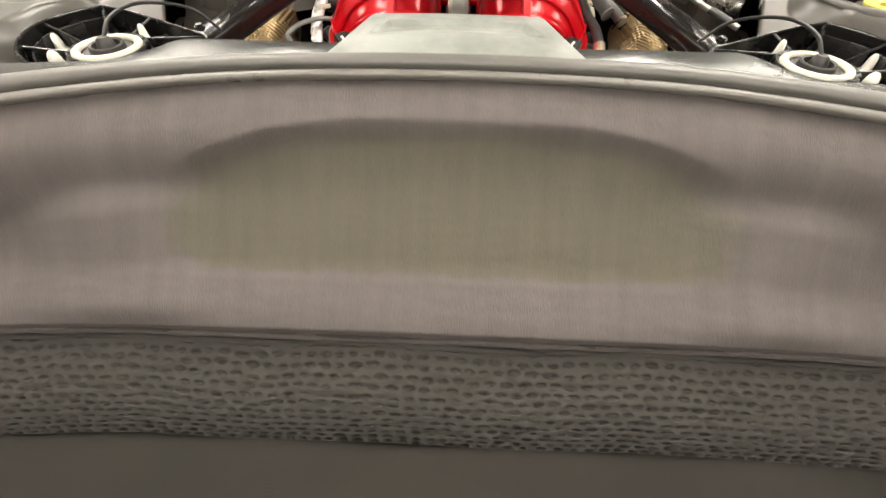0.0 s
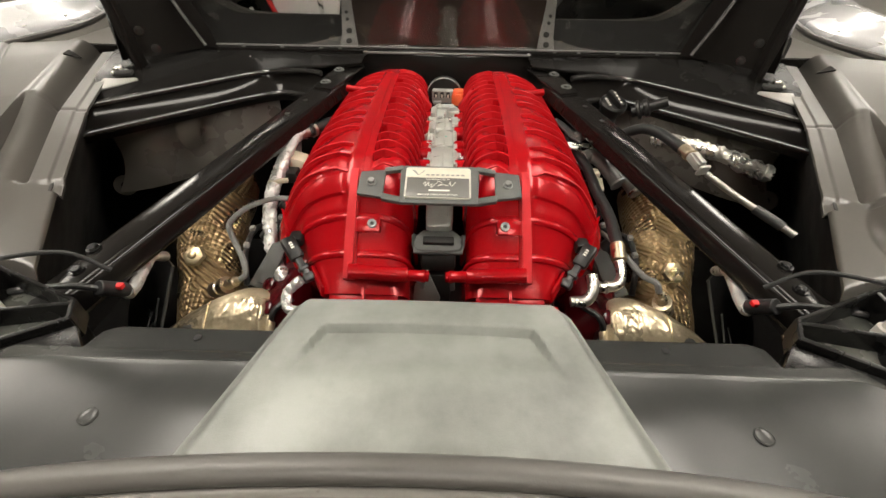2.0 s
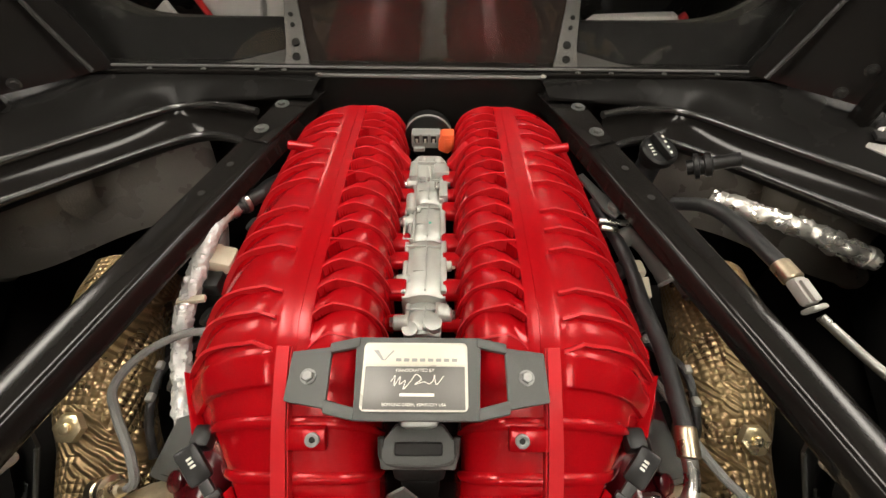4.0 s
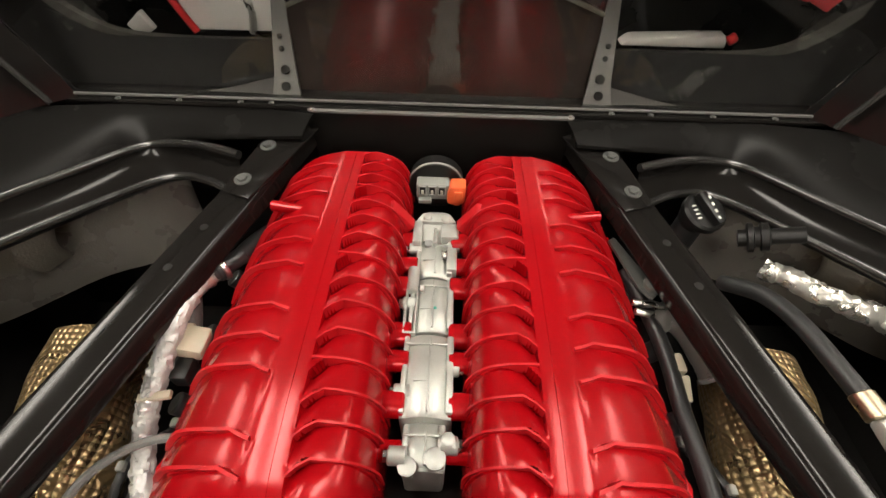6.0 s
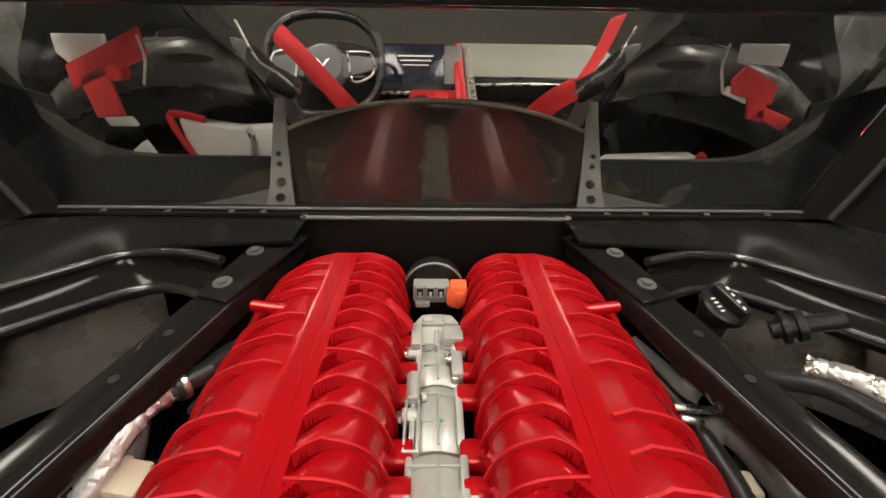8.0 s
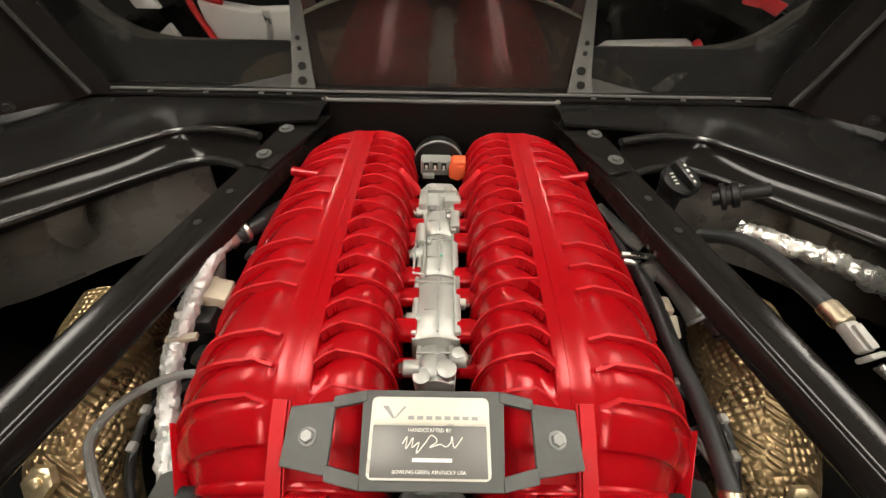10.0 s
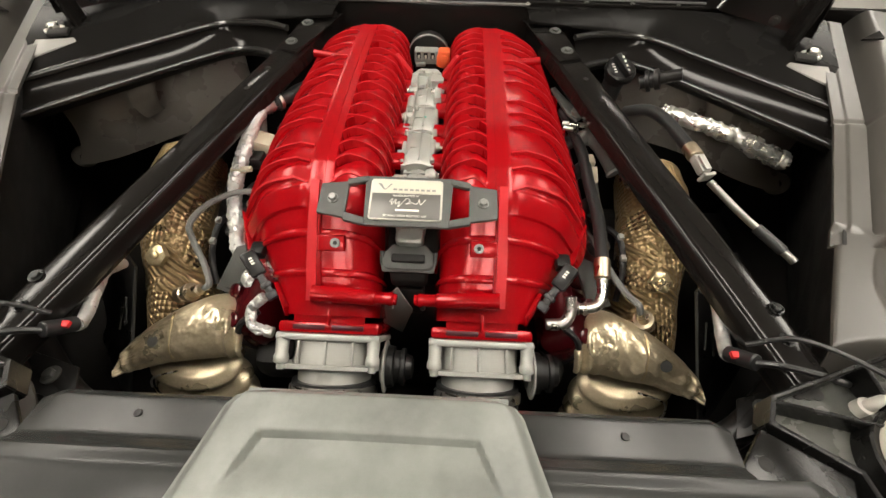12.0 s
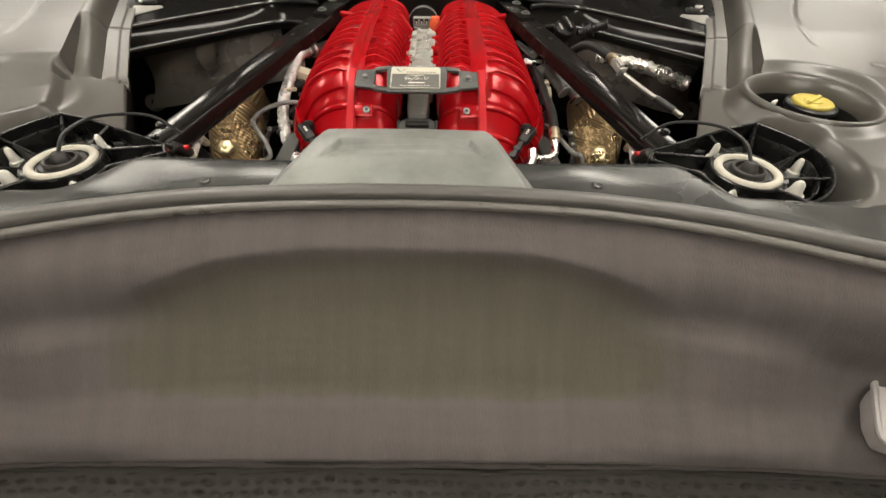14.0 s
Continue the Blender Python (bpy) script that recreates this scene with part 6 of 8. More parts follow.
        return (s * x, y - 0.75 * n, z + 0.6 * n)
    bm = bmesh.new()
    sheet(bm, dome, 120, 60, (0, 0, -0.002))
    part("shell", bm, GOLD_PALE, l, smooth=70)
    bm = bmesh.new()
    tube(bm, [Vector(dome(0.51 + 0.012 * math.sin(v * 4), v)) + Vector((0, -0.0006, 0.0008)) for v in [0.25 + 0.07 * q for q in range(11)]], 0.0014, 6, 2)
    part("seam_bead", bm, GOLD, l, "bead along the joint")
    bm = bmesh.new()
    p0, p1, p2 = Vector(dome(0.66, 0.58)), Vector(dome(0.69, 0.58)), Vector(dome(0.66, 0.62))
    n = (p1 - p0).cross(p2 - p0).normalized()
    n = n if n.z > 0 else -n
    spin(bm, p0 - n * 0.001, n, [(0, 0.0072), (0.0022, 0.0072), (0.0024, 0.0055)], 18)
    part("hole", bm, BRACKET, l, "round hole")
    # folded collar of the pipe below
    bm = bmesh.new()
    rings = []
    for q in range(41):
        f = q / 40
        r = 1 + 0.16 * math.sin(f * 22) - 0.25 * step(0.15, 0.0, f)
        rings.append([(s * 0.292 + 0.060 * r * math.cos(t), 0.628 + 0.034 * r * math.sin(t) - 0.02 * f, 0.728 - 0.12 * f + 0.004 * math.cos(t * 2 + s)) for t in [k * math.tau / 36 for k in range(36)]])
    skin(bm, rings)
    part("folded_collar", bm, GOLD_PALE, l, "gold folded collar of the pipe below", smooth=70)
    # thin wire stay hooked over the collar
    bm = bmesh.new()
    tube(bm, [(s * 0.292, 0.600, 0.752), (s * 0.325, 0.594, 0.742), (s * 0.338, 0.590, 0.715), (s * 0.342, 0.588, 0.67)], 0.0014, 6, 6)
    part("wire_stay", bm, STEEL, l, "thin wire stay")


STEEL_WARM = mat("heat_tinted_steel", (0.5, 0.42, 0.3), 0.32, 1.0, 0.25, 60, 400, 0.1)
for s in (-1, 1):
    exhaust(s)


# ---- hoses, pipes and cables ----
FOIL_BRIGHT = mat("bright_crinkled_foil", (0.62, 0.60, 0.55), 0.28, 0.75, 0.2, 60, 300, 0.4, bscale=90, rvar=0.06)
GREY_RUBBER = mat("grey_rubber", (0.10, 0.098, 0.09), 0.35, 0.0, 0.25, 40, 500, 0.08, 0.5)
TAPE = mat("silver_tape", (0.7, 0.69, 0.64), 0.35, 0.8, 0.2, 60, 400, 0.4, bscale=200)
def foil_tube(bm, pts, r, crumple, size, n=24, seg=28, flat=1.0):
    """A tube whose skin is creased like crumpled foil."""
    c = curve(pts, n)
    rings = []
    u = None
    for i, q in enumerate(c):
        d = (c[min(i + 1, len(c) - 1)] - c[max(i - 1, 0)]).normalized()
        u = (u - d * u.dot(d)).normalized() if u else basis_of(d)[1]
        w = d.cross(u)
        f = i / (len(c) - 1)
        rad = r(f) if callable(r) else r
        ring = []
        for k in range(seg):
            a = k * math.tau / seg
            way = u * math.cos(a) + w * math.sin(a) * flat
            p = q + way * rad
            h = abs(noise.noise(p * size)) * 1.6 + 0.8 * abs(noise.noise(p * size * 2.3 + Vector((3, 1, 7)))) - 0.6
            ring.append(p + way * crumple * h)
        rings.append(ring)
    skin(bm, rings)
    return bm


def pipe(name, pts, r, material, label, category, crumple=0.0026, size=95, group="", flat=1.0):
    e = thing(name, pts[0], label, category, group)
    part("wrap", foil_tube(bmesh.new(), pts, r, crumple, size, flat=flat), material, e, smooth=25)
    c = curve(pts, 8)
    for f in (0.06, 0.93):
        k = min(len(c) - 2, int(f * (len(c) - 1)))
        rr = r(k / (len(c) - 1)) if callable(r) else r
        bm = bmesh.new()
        spin(bm, c[k], c[k + 1] - c[k], [(0, rr * 1.0), (0.001, rr * 1.08), (0.009, rr * 1.08), (0.010, rr * 1.0)], 18)
        part("tape_band", bm, TAPE, e, "bright tape band")
    return e


pipe("heat_wrapped_hose", [(-0.245, 0.99, 0.897), (-0.251, 0.965, 0.904), (-0.254, 0.933, 0.902), (-0.263, 0.89, 0.878), (-0.272, 0.851, 0.85), (-0.268, 0.81, 0.824), (-0.245, 0.75, 0.805), (-0.205, 0.69, 0.79)], 0.0104, FOIL, "crinkled silver heat-wrapped hose beside the plenum", "hose", 0.0022, 130)
h = thing("hose_joint", (-0.25, 1.0, 0.89), "dark hose joint with bright rings", "hose joint")
jd = Vector((0.55, 0.80, -0.05)).normalized()
ja = Vector((-0.262, 0.962, 0.899))
bm = bmesh.new()
spin(bm, ja, jd, [(0, 0.0115), (0.006, 0.0125), (0.010, 0.0105), (0.034, 0.0105), (0.036, 0.0125), (0.044, 0.0125), (0.046, 0.010), (0.07, 0.010)], 20)
part("body", bm, HOSE, h)
for q, rr in ((0.012, 0.0118), (0.022, 0.0125), (0.040, 0.0145)):
    bm = bmesh.new()
    spin(bm, ja + jd * q, jd, [(0, rr - 0.001), (0.001, rr), (0.005, rr), (0.006, rr - 0.001)], 20)
    part("ring", bm, STEEL, h, "bright clamp ring")
bm = bmesh.new()
tube(bm, [ja + jd * 0.068, (-0.215, 1.045, 0.892), (-0.19, 1.12, 0.87)], 0.0105, 12, 6)
part("hose", bm, HOSE, h)
bm = bmesh.new()
tube(bm, [(-0.262, 0.965, 0.893), (-0.258, 0.94, 0.875), (-0.256, 0.90, 0.85)], 0.012, 12, 6)
part("branch_hose", bm, BRACKET, h, "grey-black branch hose")
c = thing("beige_connector", (-0.248, 0.913, 0.872), "beige plug with black housing beside the plenum", "plug")
bm = bmesh.new()
box(bm, (-0.243, 0.916, 0.876), (0.026, 0.030, 0.018), 0.003, Matrix.Rotation(0.3, 4, "Y"))
box(bm, (-0.250, 0.929, 0.880), (0.008, 0.010, 0.010), 0.002)
part("plug", bm, BEIGE, c)
bm = bmesh.new()
box(bm, (-0.247, 0.89, 0.862), (0.018, 0.024, 0.02), 0.003)
part("housing", bm, BLACK_PLASTIC, c)
bm = bmesh.new()
box(bm, (-0.262, 0.862, 0.866), (0.03, 0.008, 0.006), 0.001, Matrix.Rotation(0.2, 4, "Z"))
part("clip", bm, BEIGE, c)

for s in (-1, 1):
    a = (s * 0.342, 0.668, 0.866)
    k = thing("lower_pipe", a, "silver heat-wrapped pipe running to the corner plug", "pipe", "lower pipes")
    bm = bmesh.new()
    tube(bm, [(s * 0.372, 0.705, 0.835), (s * 0.360, 0.672, 0.862), (s * 0.352, 0.645, 0.866), (s * 0.346, 0.618, 0.865), (s * 0.338, 0.598, 0.872), (s * 0.331, 0.589, 0.884)], 0.0068, 12, 8, 0.10)
    part("wrap", bm, FOIL, k)
    bm = bmesh.new()
    cyl(bm, (s * 0.332, 0.592, 0.882), (s * 0.340, 0.572, 0.904), 0.008)
    part("plug", bm, HOSE, k, "black plug")
    bm = bmesh.new()
    box(bm, (s * 0.328, 0.583, 0.8965), (0.008, 0.007, 0.005), 0.0012)
    part("red_lock", bm, RED_TRIM, k, "small red lock tab")
    bm = bmesh.new()
    tube(bm, [(s * 0.34, 0.573, 0.902), (s * 0.356, 0.566, 0.912), (s * 0.380, 0.556, 0.918), (s * 0.400, 0.548, 0.920)], 0.0032, 8, 8)
    part("lead", bm, HOSE, k, "black lead")
    # pressure sensor on the rear corner of the plenum
    p = thing("pressure_sensor", (s * 0.186, 0.687, 0.866), "black pressure sensor plugged into the plenum corner", "sensor", "pressure sensors")
    ax = Vector((-s * 0.55, -0.62, -0.5)).normalized()
    m = ax.to_track_quat("Y", "Z").to_matrix().to_4x4()
    c0 = Vector((s * 0.187, 0.69, 0.866))
    bm = bmesh.new()
    box(bm, c0, (0.018, 0.032, 0.013), 0.003, m)
    part("body", bm, BLACK_PLASTIC, p)
    bm = bmesh.new()
    box(bm, c0 + ax * 0.032, (0.009, 0.034, 0.009), 0.002, m)
    box(bm, c0 + ax * 0.030, (0.013, 0.006, 0.012), 0.0015, m)
    box(bm, c0 + ax * 0.044, (0.013, 0.010, 0.012), 0.0015, m)
    part("plug", bm, HOSE, p)
    bm = bmesh.new()
    for q in range(3):
        box(bm, c0 + m.to_3x3() @ Vector((0.0, -0.006 + q * 0.0034, 0.0068)), (0.004, 0.002, 0.0006), 0.0, m)
    part("print_bar", bm, INK, p, "small pale print marks")
    bm = bmesh.new()
    box(bm, c0 + Vector((0, 0.022, 0.0)), (0.018, 0.02, 0.015), 0.004)
    part("mount", bm, BLACK_PLASTIC, p)

pipe("heat_wrapped_elbow", [(-0.172, 0.662, 0.84), (-0.19, 0.652, 0.825), (-0.186, 0.635, 0.815), (-0.165, 0.63, 0.81)], 0.0062, FOIL, "crinkled silver wrapped elbow below the sensor", "hose", 0.0020, 120)

# right side: long hose down to the gold-jointed pipe
h = thing("coolant_line", (0.239, 0.709, 0.851), "black coolant line with brass-coloured joint and steel elbow", "pipe")
bm = bmesh.new()
tube(bm, [(0.228, 1.03, 0.88), (0.243, 0.97, 0.870), (0.250, 0.92, 0.863), (0.251, 0.873, 0.856), (0.250, 0.80, 0.857), (0.241, 0.725, 0.857)], 0.0085, 12, 8)
part("hose", bm, HOSE, h)
bm = bmesh.new()
cyl(bm, (0.241, 0.728, 0.858), (0.239, 0.703, 0.849), 0.0098)
part("joint", bm, STEEL_WARM, h, "brass-coloured crimped joint")
bm = bmesh.new()
tube(bm, [(0.239, 0.703, 0.849), (0.238, 0.685, 0.84), (0.23, 0.672, 0.835), (0.212, 0.668, 0.834), (0.198, 0.668, 0.834)], 0.0068, 12, 6)
part("steel_elbow", bm, STEEL, h)
bm = bmesh.new()
tube(bm, [(0.196, 0.675, 0.848), (0.196, 0.66, 0.838), (0.188, 0.65, 0.828), (0.168, 0.649, 0.825)], 0.0072, 12, 6)
part("lower_elbow", bm, STEEL, h)
for q in (0.205, 0.214):
    bm = bmesh.new()
    cyl(bm, (q, 0.668, 0.834), (q + 0.003, 0.668, 0.834), 0.0086)
    part("ring", bm, STEEL, h)

h = thing("grey_hose", (0.28, 0.94, 0.87), "thick grey rubber elbow hose with a pale rim", "hose")
bm = bmesh.new()
tube(bm, [(0.248, 0.962, 0.868), (0.262, 0.968, 0.872), (0.278, 0.955, 0.868), (0.292, 0.930, 0.856), (0.300, 0.912, 0.848)], 0.0125, 16, 8)
part("hose", bm, GREY_RUBBER, h)
bm = bmesh.new()
spin(bm, (0.299, 0.914, 0.849), (0.42, -0.78, -0.36), [(0, 0.0125), (0.001, 0.0142), (0.004, 0.0142), (0.005, 0.0125)], 20)
part("rim", bm, ALU_DARK, h, "pale rim")
h = thing("foil_sleeve", (0.31, 0.90, 0.85), "dull silver pipe sleeve beside the elbow hose", "pipe")
bm = bmesh.new()
tube(bm, [(0.292, 0.950, 0.862), (0.312, 0.925, 0.852), (0.328, 0.895, 0.838)], 0.0105, 16, 6)
part("sleeve", bm, ALU_DARK, h)
bm = bmesh.new()
spin(bm, (0.325, 0.901, 0.841), (0.42, -0.78, -0.36), [(0, 0.0105), (0.001, 0.0118), (0.004, 0.0118), (0.005, 0.0105)], 20)
part("bead", bm, STEEL, h)
h = thing("steel_bracket", (0.235, 1.0, 0.9), "bent zinc bracket beside the plenum", "bracket")
bm = bmesh.new()
slab(bm, [(0.206, 1.055, 0.905), (0.214, 1.060, 0.905), (0.232, 1.020, 0.902), (0.246, 1.012, 0.900), (0.252, 0.990, 0.896), (0.240, 0.978, 0.894), (0.226, 0.990, 0.898)], (0, 0, -0.004), 0.001)
part("plate", bm, BRACKET, h)
bm = bmesh.new()
spin(bm, (0.243, 0.994, 0.896), (0, 0, 1), [(0, 0.011), (0.006, 0.010), (0.008, 0.007), (0.008, 0.001)], 18)
part("grommet", bm, GREY_RUBBER, h)
for y, w in ((0.974, 0.046), (0.962, 0.020)):
    bm = bmesh.new()
    tube(bm, [(0.218, y + 0.002, 0.890), (0.218 + w * 0.6, y, 0.889), (0.218 + w, y + 0.001, 0.886)], 0.0038, 10, 4)
    part("strap", bm, STEEL, h, "short steel rod")
c = thing("beige_connector", (0.258, 0.905, 0.86), "beige plug hanging beside the black hose", "plug")
bm = bmesh.new()
box(bm, (0.258, 0.918, 0.862), (0.014, 0.022, 0.014), 0.003)
part("plug", bm, BEIGE, c)
bm = bmesh.new()
box(bm, (0.262, 0.895, 0.855), (0.012, 0.026, 0.006), 0.0015, Matrix.Rotation(0.4, 4, "X"))
part("tongue", bm, BEIGE, c)
bm = bmesh.new()
tube(bm, [(0.266, 0.905, 0.85), (0.270, 0.885, 0.838), (0.276, 0.865, 0.82)], 0.0022, 8, 4)
part("wire", bm, GREY_WIRE, c, "grey wire")

# oil filler cap
o = thing("oil_cap", (0.302, 1.074, 0.939), "black oil filler cap with pale printed marks", "cap")
bm = bmesh.new()
ax = Vector((0.1, -0.35, 0.93)).normalized()
spin(bm, Vector((0.322, 1.096, 0.905)), ax, [(0, 0.02), (0.012, 0.021), (0.014, 0.026), (0.022, 0.026), (0.025, 0.023), (0.025, 0.001)], 30)
part("cap", bm, BLACK_PLASTIC, o)
bm = bmesh.new()
m = ax.to_track_quat("Z", "Y").to_matrix().to_4x4()
cc = Vector((0.322, 1.096, 0.905)) + ax * 0.030
box(bm, cc, (0.012, 0.044, 0.012), 0.003, m @ Matrix.Rotation(0.2, 4, "Z"))
part("grip", bm, BLACK_PLASTIC, o)
bm = bmesh.new()
for q in range(4):
    box(bm, cc + m.to_3x3() @ Vector((0.0 + 0.001, -0.015 + 0.009 * q, 0.0063)), (0.003, 0.004, 0.0006), 0, m @ Matrix.Rotation(0.2, 4, "Z"))
    box(bm, cc + m.to_3x3() @ Vector((-0.014, -0.008 + 0.0055 * q, -0.0045)), (0.005, 0.0018, 0.0006), 0, m)
part("print_bar", bm, INK, o, "pale print marks")
bm = bmesh.new()
cyl(bm, (0.320, 1.10, 0.83), (0.322, 1.097, 0.907), 0.017)
part("neck", bm, HOSE, o)
h = thing("ringed_fitting", (0.34, 1.04, 0.92), "black ringed hose fitting beside the oil cap", "fitting")
bm = bmesh.new()
spin(bm, (0.345, 1.046, 0.924), (0.6, -0.2, 0.3), [(0, 0.010), (0.008, 0.010), (0.009, 0.017), (0.014, 0.017), (0.015, 0.012), (0.02, 0.012), (0.021, 0.016), (0.028, 0.016), (0.03, 0.009), (0.06, 0.009)], 20)
part("body", bm, BLACK_PLASTIC, h)

ROD = mat("dull_rod_steel", (0.3, 0.29, 0.27), 0.34, 0.9, 0.2, 60, 500, 0.1)
CLIP_GREY = mat("grey_clip_plastic", (0.34, 0.33, 0.30), 0.45, 0.2, 0.2, 60, 500, 0.1)
# foil wrapped duct and the rod with its quick connector
pipe("foil_wrapped_duct", [(0.40, 1.045, 0.876), (0.45, 1.0, 0.882), (0.50, 0.975, 0.874), (0.54, 0.957, 0.864), (0.572, 0.943, 0.856)], lambda f: 0.0115 + 0.003 * f, FOIL_BRIGHT, "crinkled bright foil-wrapped duct with an open end", "duct", 0.0046, 45)
h = thing("fuel_line", (0.36, 0.82, 0.935), "black line with brass collar, pale quick connector and steel rod", "line")
bm = bmesh.new()
tube(bm, [(0.32, 1.0, 0.90), (0.335, 0.965, 0.925), (0.345, 0.925, 0.935), (0.352, 0.875, 0.938), (0.356, 0.85, 0.938)], 0.0085, 12, 8)
part("hose", bm, HOSE, h)
bm = bmesh.new()
cyl(bm, (0.355, 0.858, 0.938), (0.3575, 0.836, 0.938), 0.0096)
part("collar", bm, STEEL_WARM, h, "brass-coloured collar")
bm = bmesh.new()
d = Vector((0.26, -0.92, -0.29)).normalized()
m = d.to_track_quat("Y", "Z").to_matrix().to_4x4()
box(bm, (0.3595, 0.824, 0.936), (0.015, 0.028, 0.013), 0.004, m)
box(bm, Vector((0.3635, 0.807, 0.931)), (0.017, 0.005, 0.016), 0.002, m)
box(bm, Vector((0.3600, 0.820, 0.943)), (0.008, 0.022, 0.004), 0.001, m)
part("connector", bm, CLIP_GREY, h, "pale grey quick connector")
bm = bmesh.new()
tube(bm, [(0.366, 0.80, 0.929), (0.39, 0.765, 0.918), (0.41, 0.74, 0.91)], 0.0044, 12, 4)
part("rod", bm, ROD, h, "dull steel rod")
bm = bmesh.new()
tube(bm, [(0.408, 0.742, 0.911), (0.425, 0.722, 0.905), (0.432, 0.714, 0.902)], 0.0064, 12, 4)
part("sleeve", bm, HOSE, h)
bm = bmesh.new()
tube(bm, [(0.430, 0.716, 0.903), (0.442, 0.702, 0.898)], 0.0047, 12, 4)
part("tip", bm, ROD, h)

# engine block mass, heads and dark fillers below
b = thing("engine_block", (0, 0.9, 0.65), "dark cast engine block under the intake", "engine")
bm = bmesh.new()
box(bm, (0, 0.92, 0.66), (0.34, 0.46, 0.30), 0.02)
part("block", bm, BLACK_MATT, b)
for s in (-1, 1):
    bm = bmesh.new()
    box(bm, (s * 0.20, 0.93, 0.765), (0.13, 0.42, 0.10), 0.018, Matrix.Rotation(s * 0.6, 4, "Y"))
    part("rocker_cover", bm, RED_DEEP, b, "dark red rocker cover", smooth=40)
    bm = bmesh.new()
    box(bm, (s * 0.18, 0.64, 0.72), (0.06, 0.05, 0.06), 0.02)
    part("end_housing", bm, BLACK_MATT, b)
    for k in range(4):
        bm = bmesh.new()
        cyl(bm, (s * 0.255, 0.79 + 0.085 * k, 0.80), (s * 0.27, 0.79 + 0.085 * k, 0.82), 0.012)
        part("coil_cap", bm, HOSE, b)

# flat struts, red cam covers, shield panels and leads deep beside the engine
for s in (-1, 1):
    e = thing("flat_strut", (s * 0.24, 0.72, 0.81), "dark grey flat strut beside the exhaust", "strut", "flat struts")
    bm = bmesh.new()
    slab(bm, [(s * 0.214, 0.748, 0.838), (s * 0.238, 0.742, 0.834), (s * 0.270, 0.704, 0.788), (s * 0.240, 0.696, 0.784)], (0, 0.004, -0.006), 0.0015)
    part("bar", bm, BRACKET, e)
    bm = bmesh.new()
    slab(bm, [(s * 0.240, 0.700, 0.790), (s * 0.268, 0.708, 0.792), (s * 0.262, 0.716, 0.70), (s * 0.236, 0.712, 0.70)], (0, 0.004, 0), 0.001)
    part("leg", bm, BLACK_PLASTIC, e)
    e = thing("cam_cover", (s * 0.205, 0.69, 0.76), "deep red glossy cam cover below the plenum", "cover", "cam covers")
    bm = bmesh.new()
    box(bm, (s * 0.212, 0.705, 0.765), (0.075, 0.13, 0.07), 0.022, Matrix.Rotation(s * 0.5, 4, "Y"), 4)
    part("body", bm, RED_GLOSS, e, smooth=60)
    for k in range(2):
        bm = bmesh.new()
        spin(bm, (s * (0.222 + 0.012 * k), 0.655 + 0.045 * k, 0.790), (s * 0.4, -0.4, 0.8), [(0, 0.010), (0.008, 0.010), (0.010, 0.007), (0.010, 0.001)], 16)
        part("bolt_boss", bm, RED_GLOSS, e)
    bm = bmesh.new()
    tube(bm, [(s * 0.190, 0.662, 0.805), (s * 0.210, 0.645, 0.80), (s * 0.218, 0.640, 0.77), (s * 0.205, 0.645, 0.73)], 0.004, 8, 6)
    part("lead", bm, HOSE, e, "thin black lead")
    e = thing("side_shield", (s * 0.42, 0.64, 0.72), "black pressed plastic shield deep beside the exhaust", "shield", "side shields")
    bm = bmesh.new()
    def pane(u, v):
        top = Vector((s * 0.385, 0.725, 0.80)).lerp(Vector((s * 0.47, 0.80, 0.80)), u)
        low = Vector((s * 0.440, 0.60, 0.60)).lerp(Vector((s * 0.56, 0.72, 0.58)), u)
        return top.lerp(low, v) + Vector((0, 0, 0.006 * math.sin(v * 14) * step(0.1, 0.4, u)))
    sheet(bm, pane, 16, 24, (0, 0.003, -0.003))
    part("panel", bm, BLACK_PLASTIC, e, smooth=50)
    bm = bmesh.new()
    tube(bm, [pane(0, v / 6) for v in range(7)], 0.0022, 8, 4)
    part("edge_bead", bm, BRACKET, e, "grey rolled edge")
    for k in range(2):
        bm = bmesh.new()
        tube(bm, [pane(0.18 + 0.16 * k, 0.25 + 0.12 * k) + Vector((0, -0.003, 0.003)), pane(0.14 + 0.16 * k, 0.42 + 0.12 * k) + Vector((0, -0.003, 0.003))], 0.0016, 8, 4)
        part("rib", bm, BRACKET, e)
    e = thing("subframe_rail", (s * 0.45, 0.56, 0.74), "black welded subframe rail low in the bay", "rail", "subframe rails")
    bm = bmesh.new()
    tube(bm, [(s * 0.34, 0.535, 0.70), (s * 0.40, 0.56, 0.755), (s * 0.47, 0.62, 0.775), (s * 0.60, 0.72, 0.78)], 0.017, 14, 8)
    part("tube", bm, BLACK_PLASTIC, e)
    bm = bmesh.new()
    slab(bm, [(s * 0.385, 0.545, 0.762), (s * 0.43, 0.555, 0.785), (s * 0.45, 0.60, 0.79), (s * 0.40, 0.59, 0.77)], (0, 0, 0.004), 0.001)
    part("gusset", bm, BLACK_PLASTIC, e)
    bolt("bolt", (s * 0.418, 0.575, 0.783), (0, 0, 1), e, 0.007, 0.006, BRACKET)
    e = thing("wire_loom", (s * 0.33, 0.80, 0.80), "thin corrugated wire loom with pale clips", "cable", "wire looms")
    bm = bmesh.new()
    tube(bm, [(s * 0.245, 0.90, 0.80), (s * 0.275, 0.86, 0.79), (s * 0.30, 0.82, 0.80), (s * 0.30, 0.77, 0.79), (s * 0.29, 0.73, 0.76)], 0.0045, 10, 10, 0.25)
    part("sleeve", bm, HOSE, e)
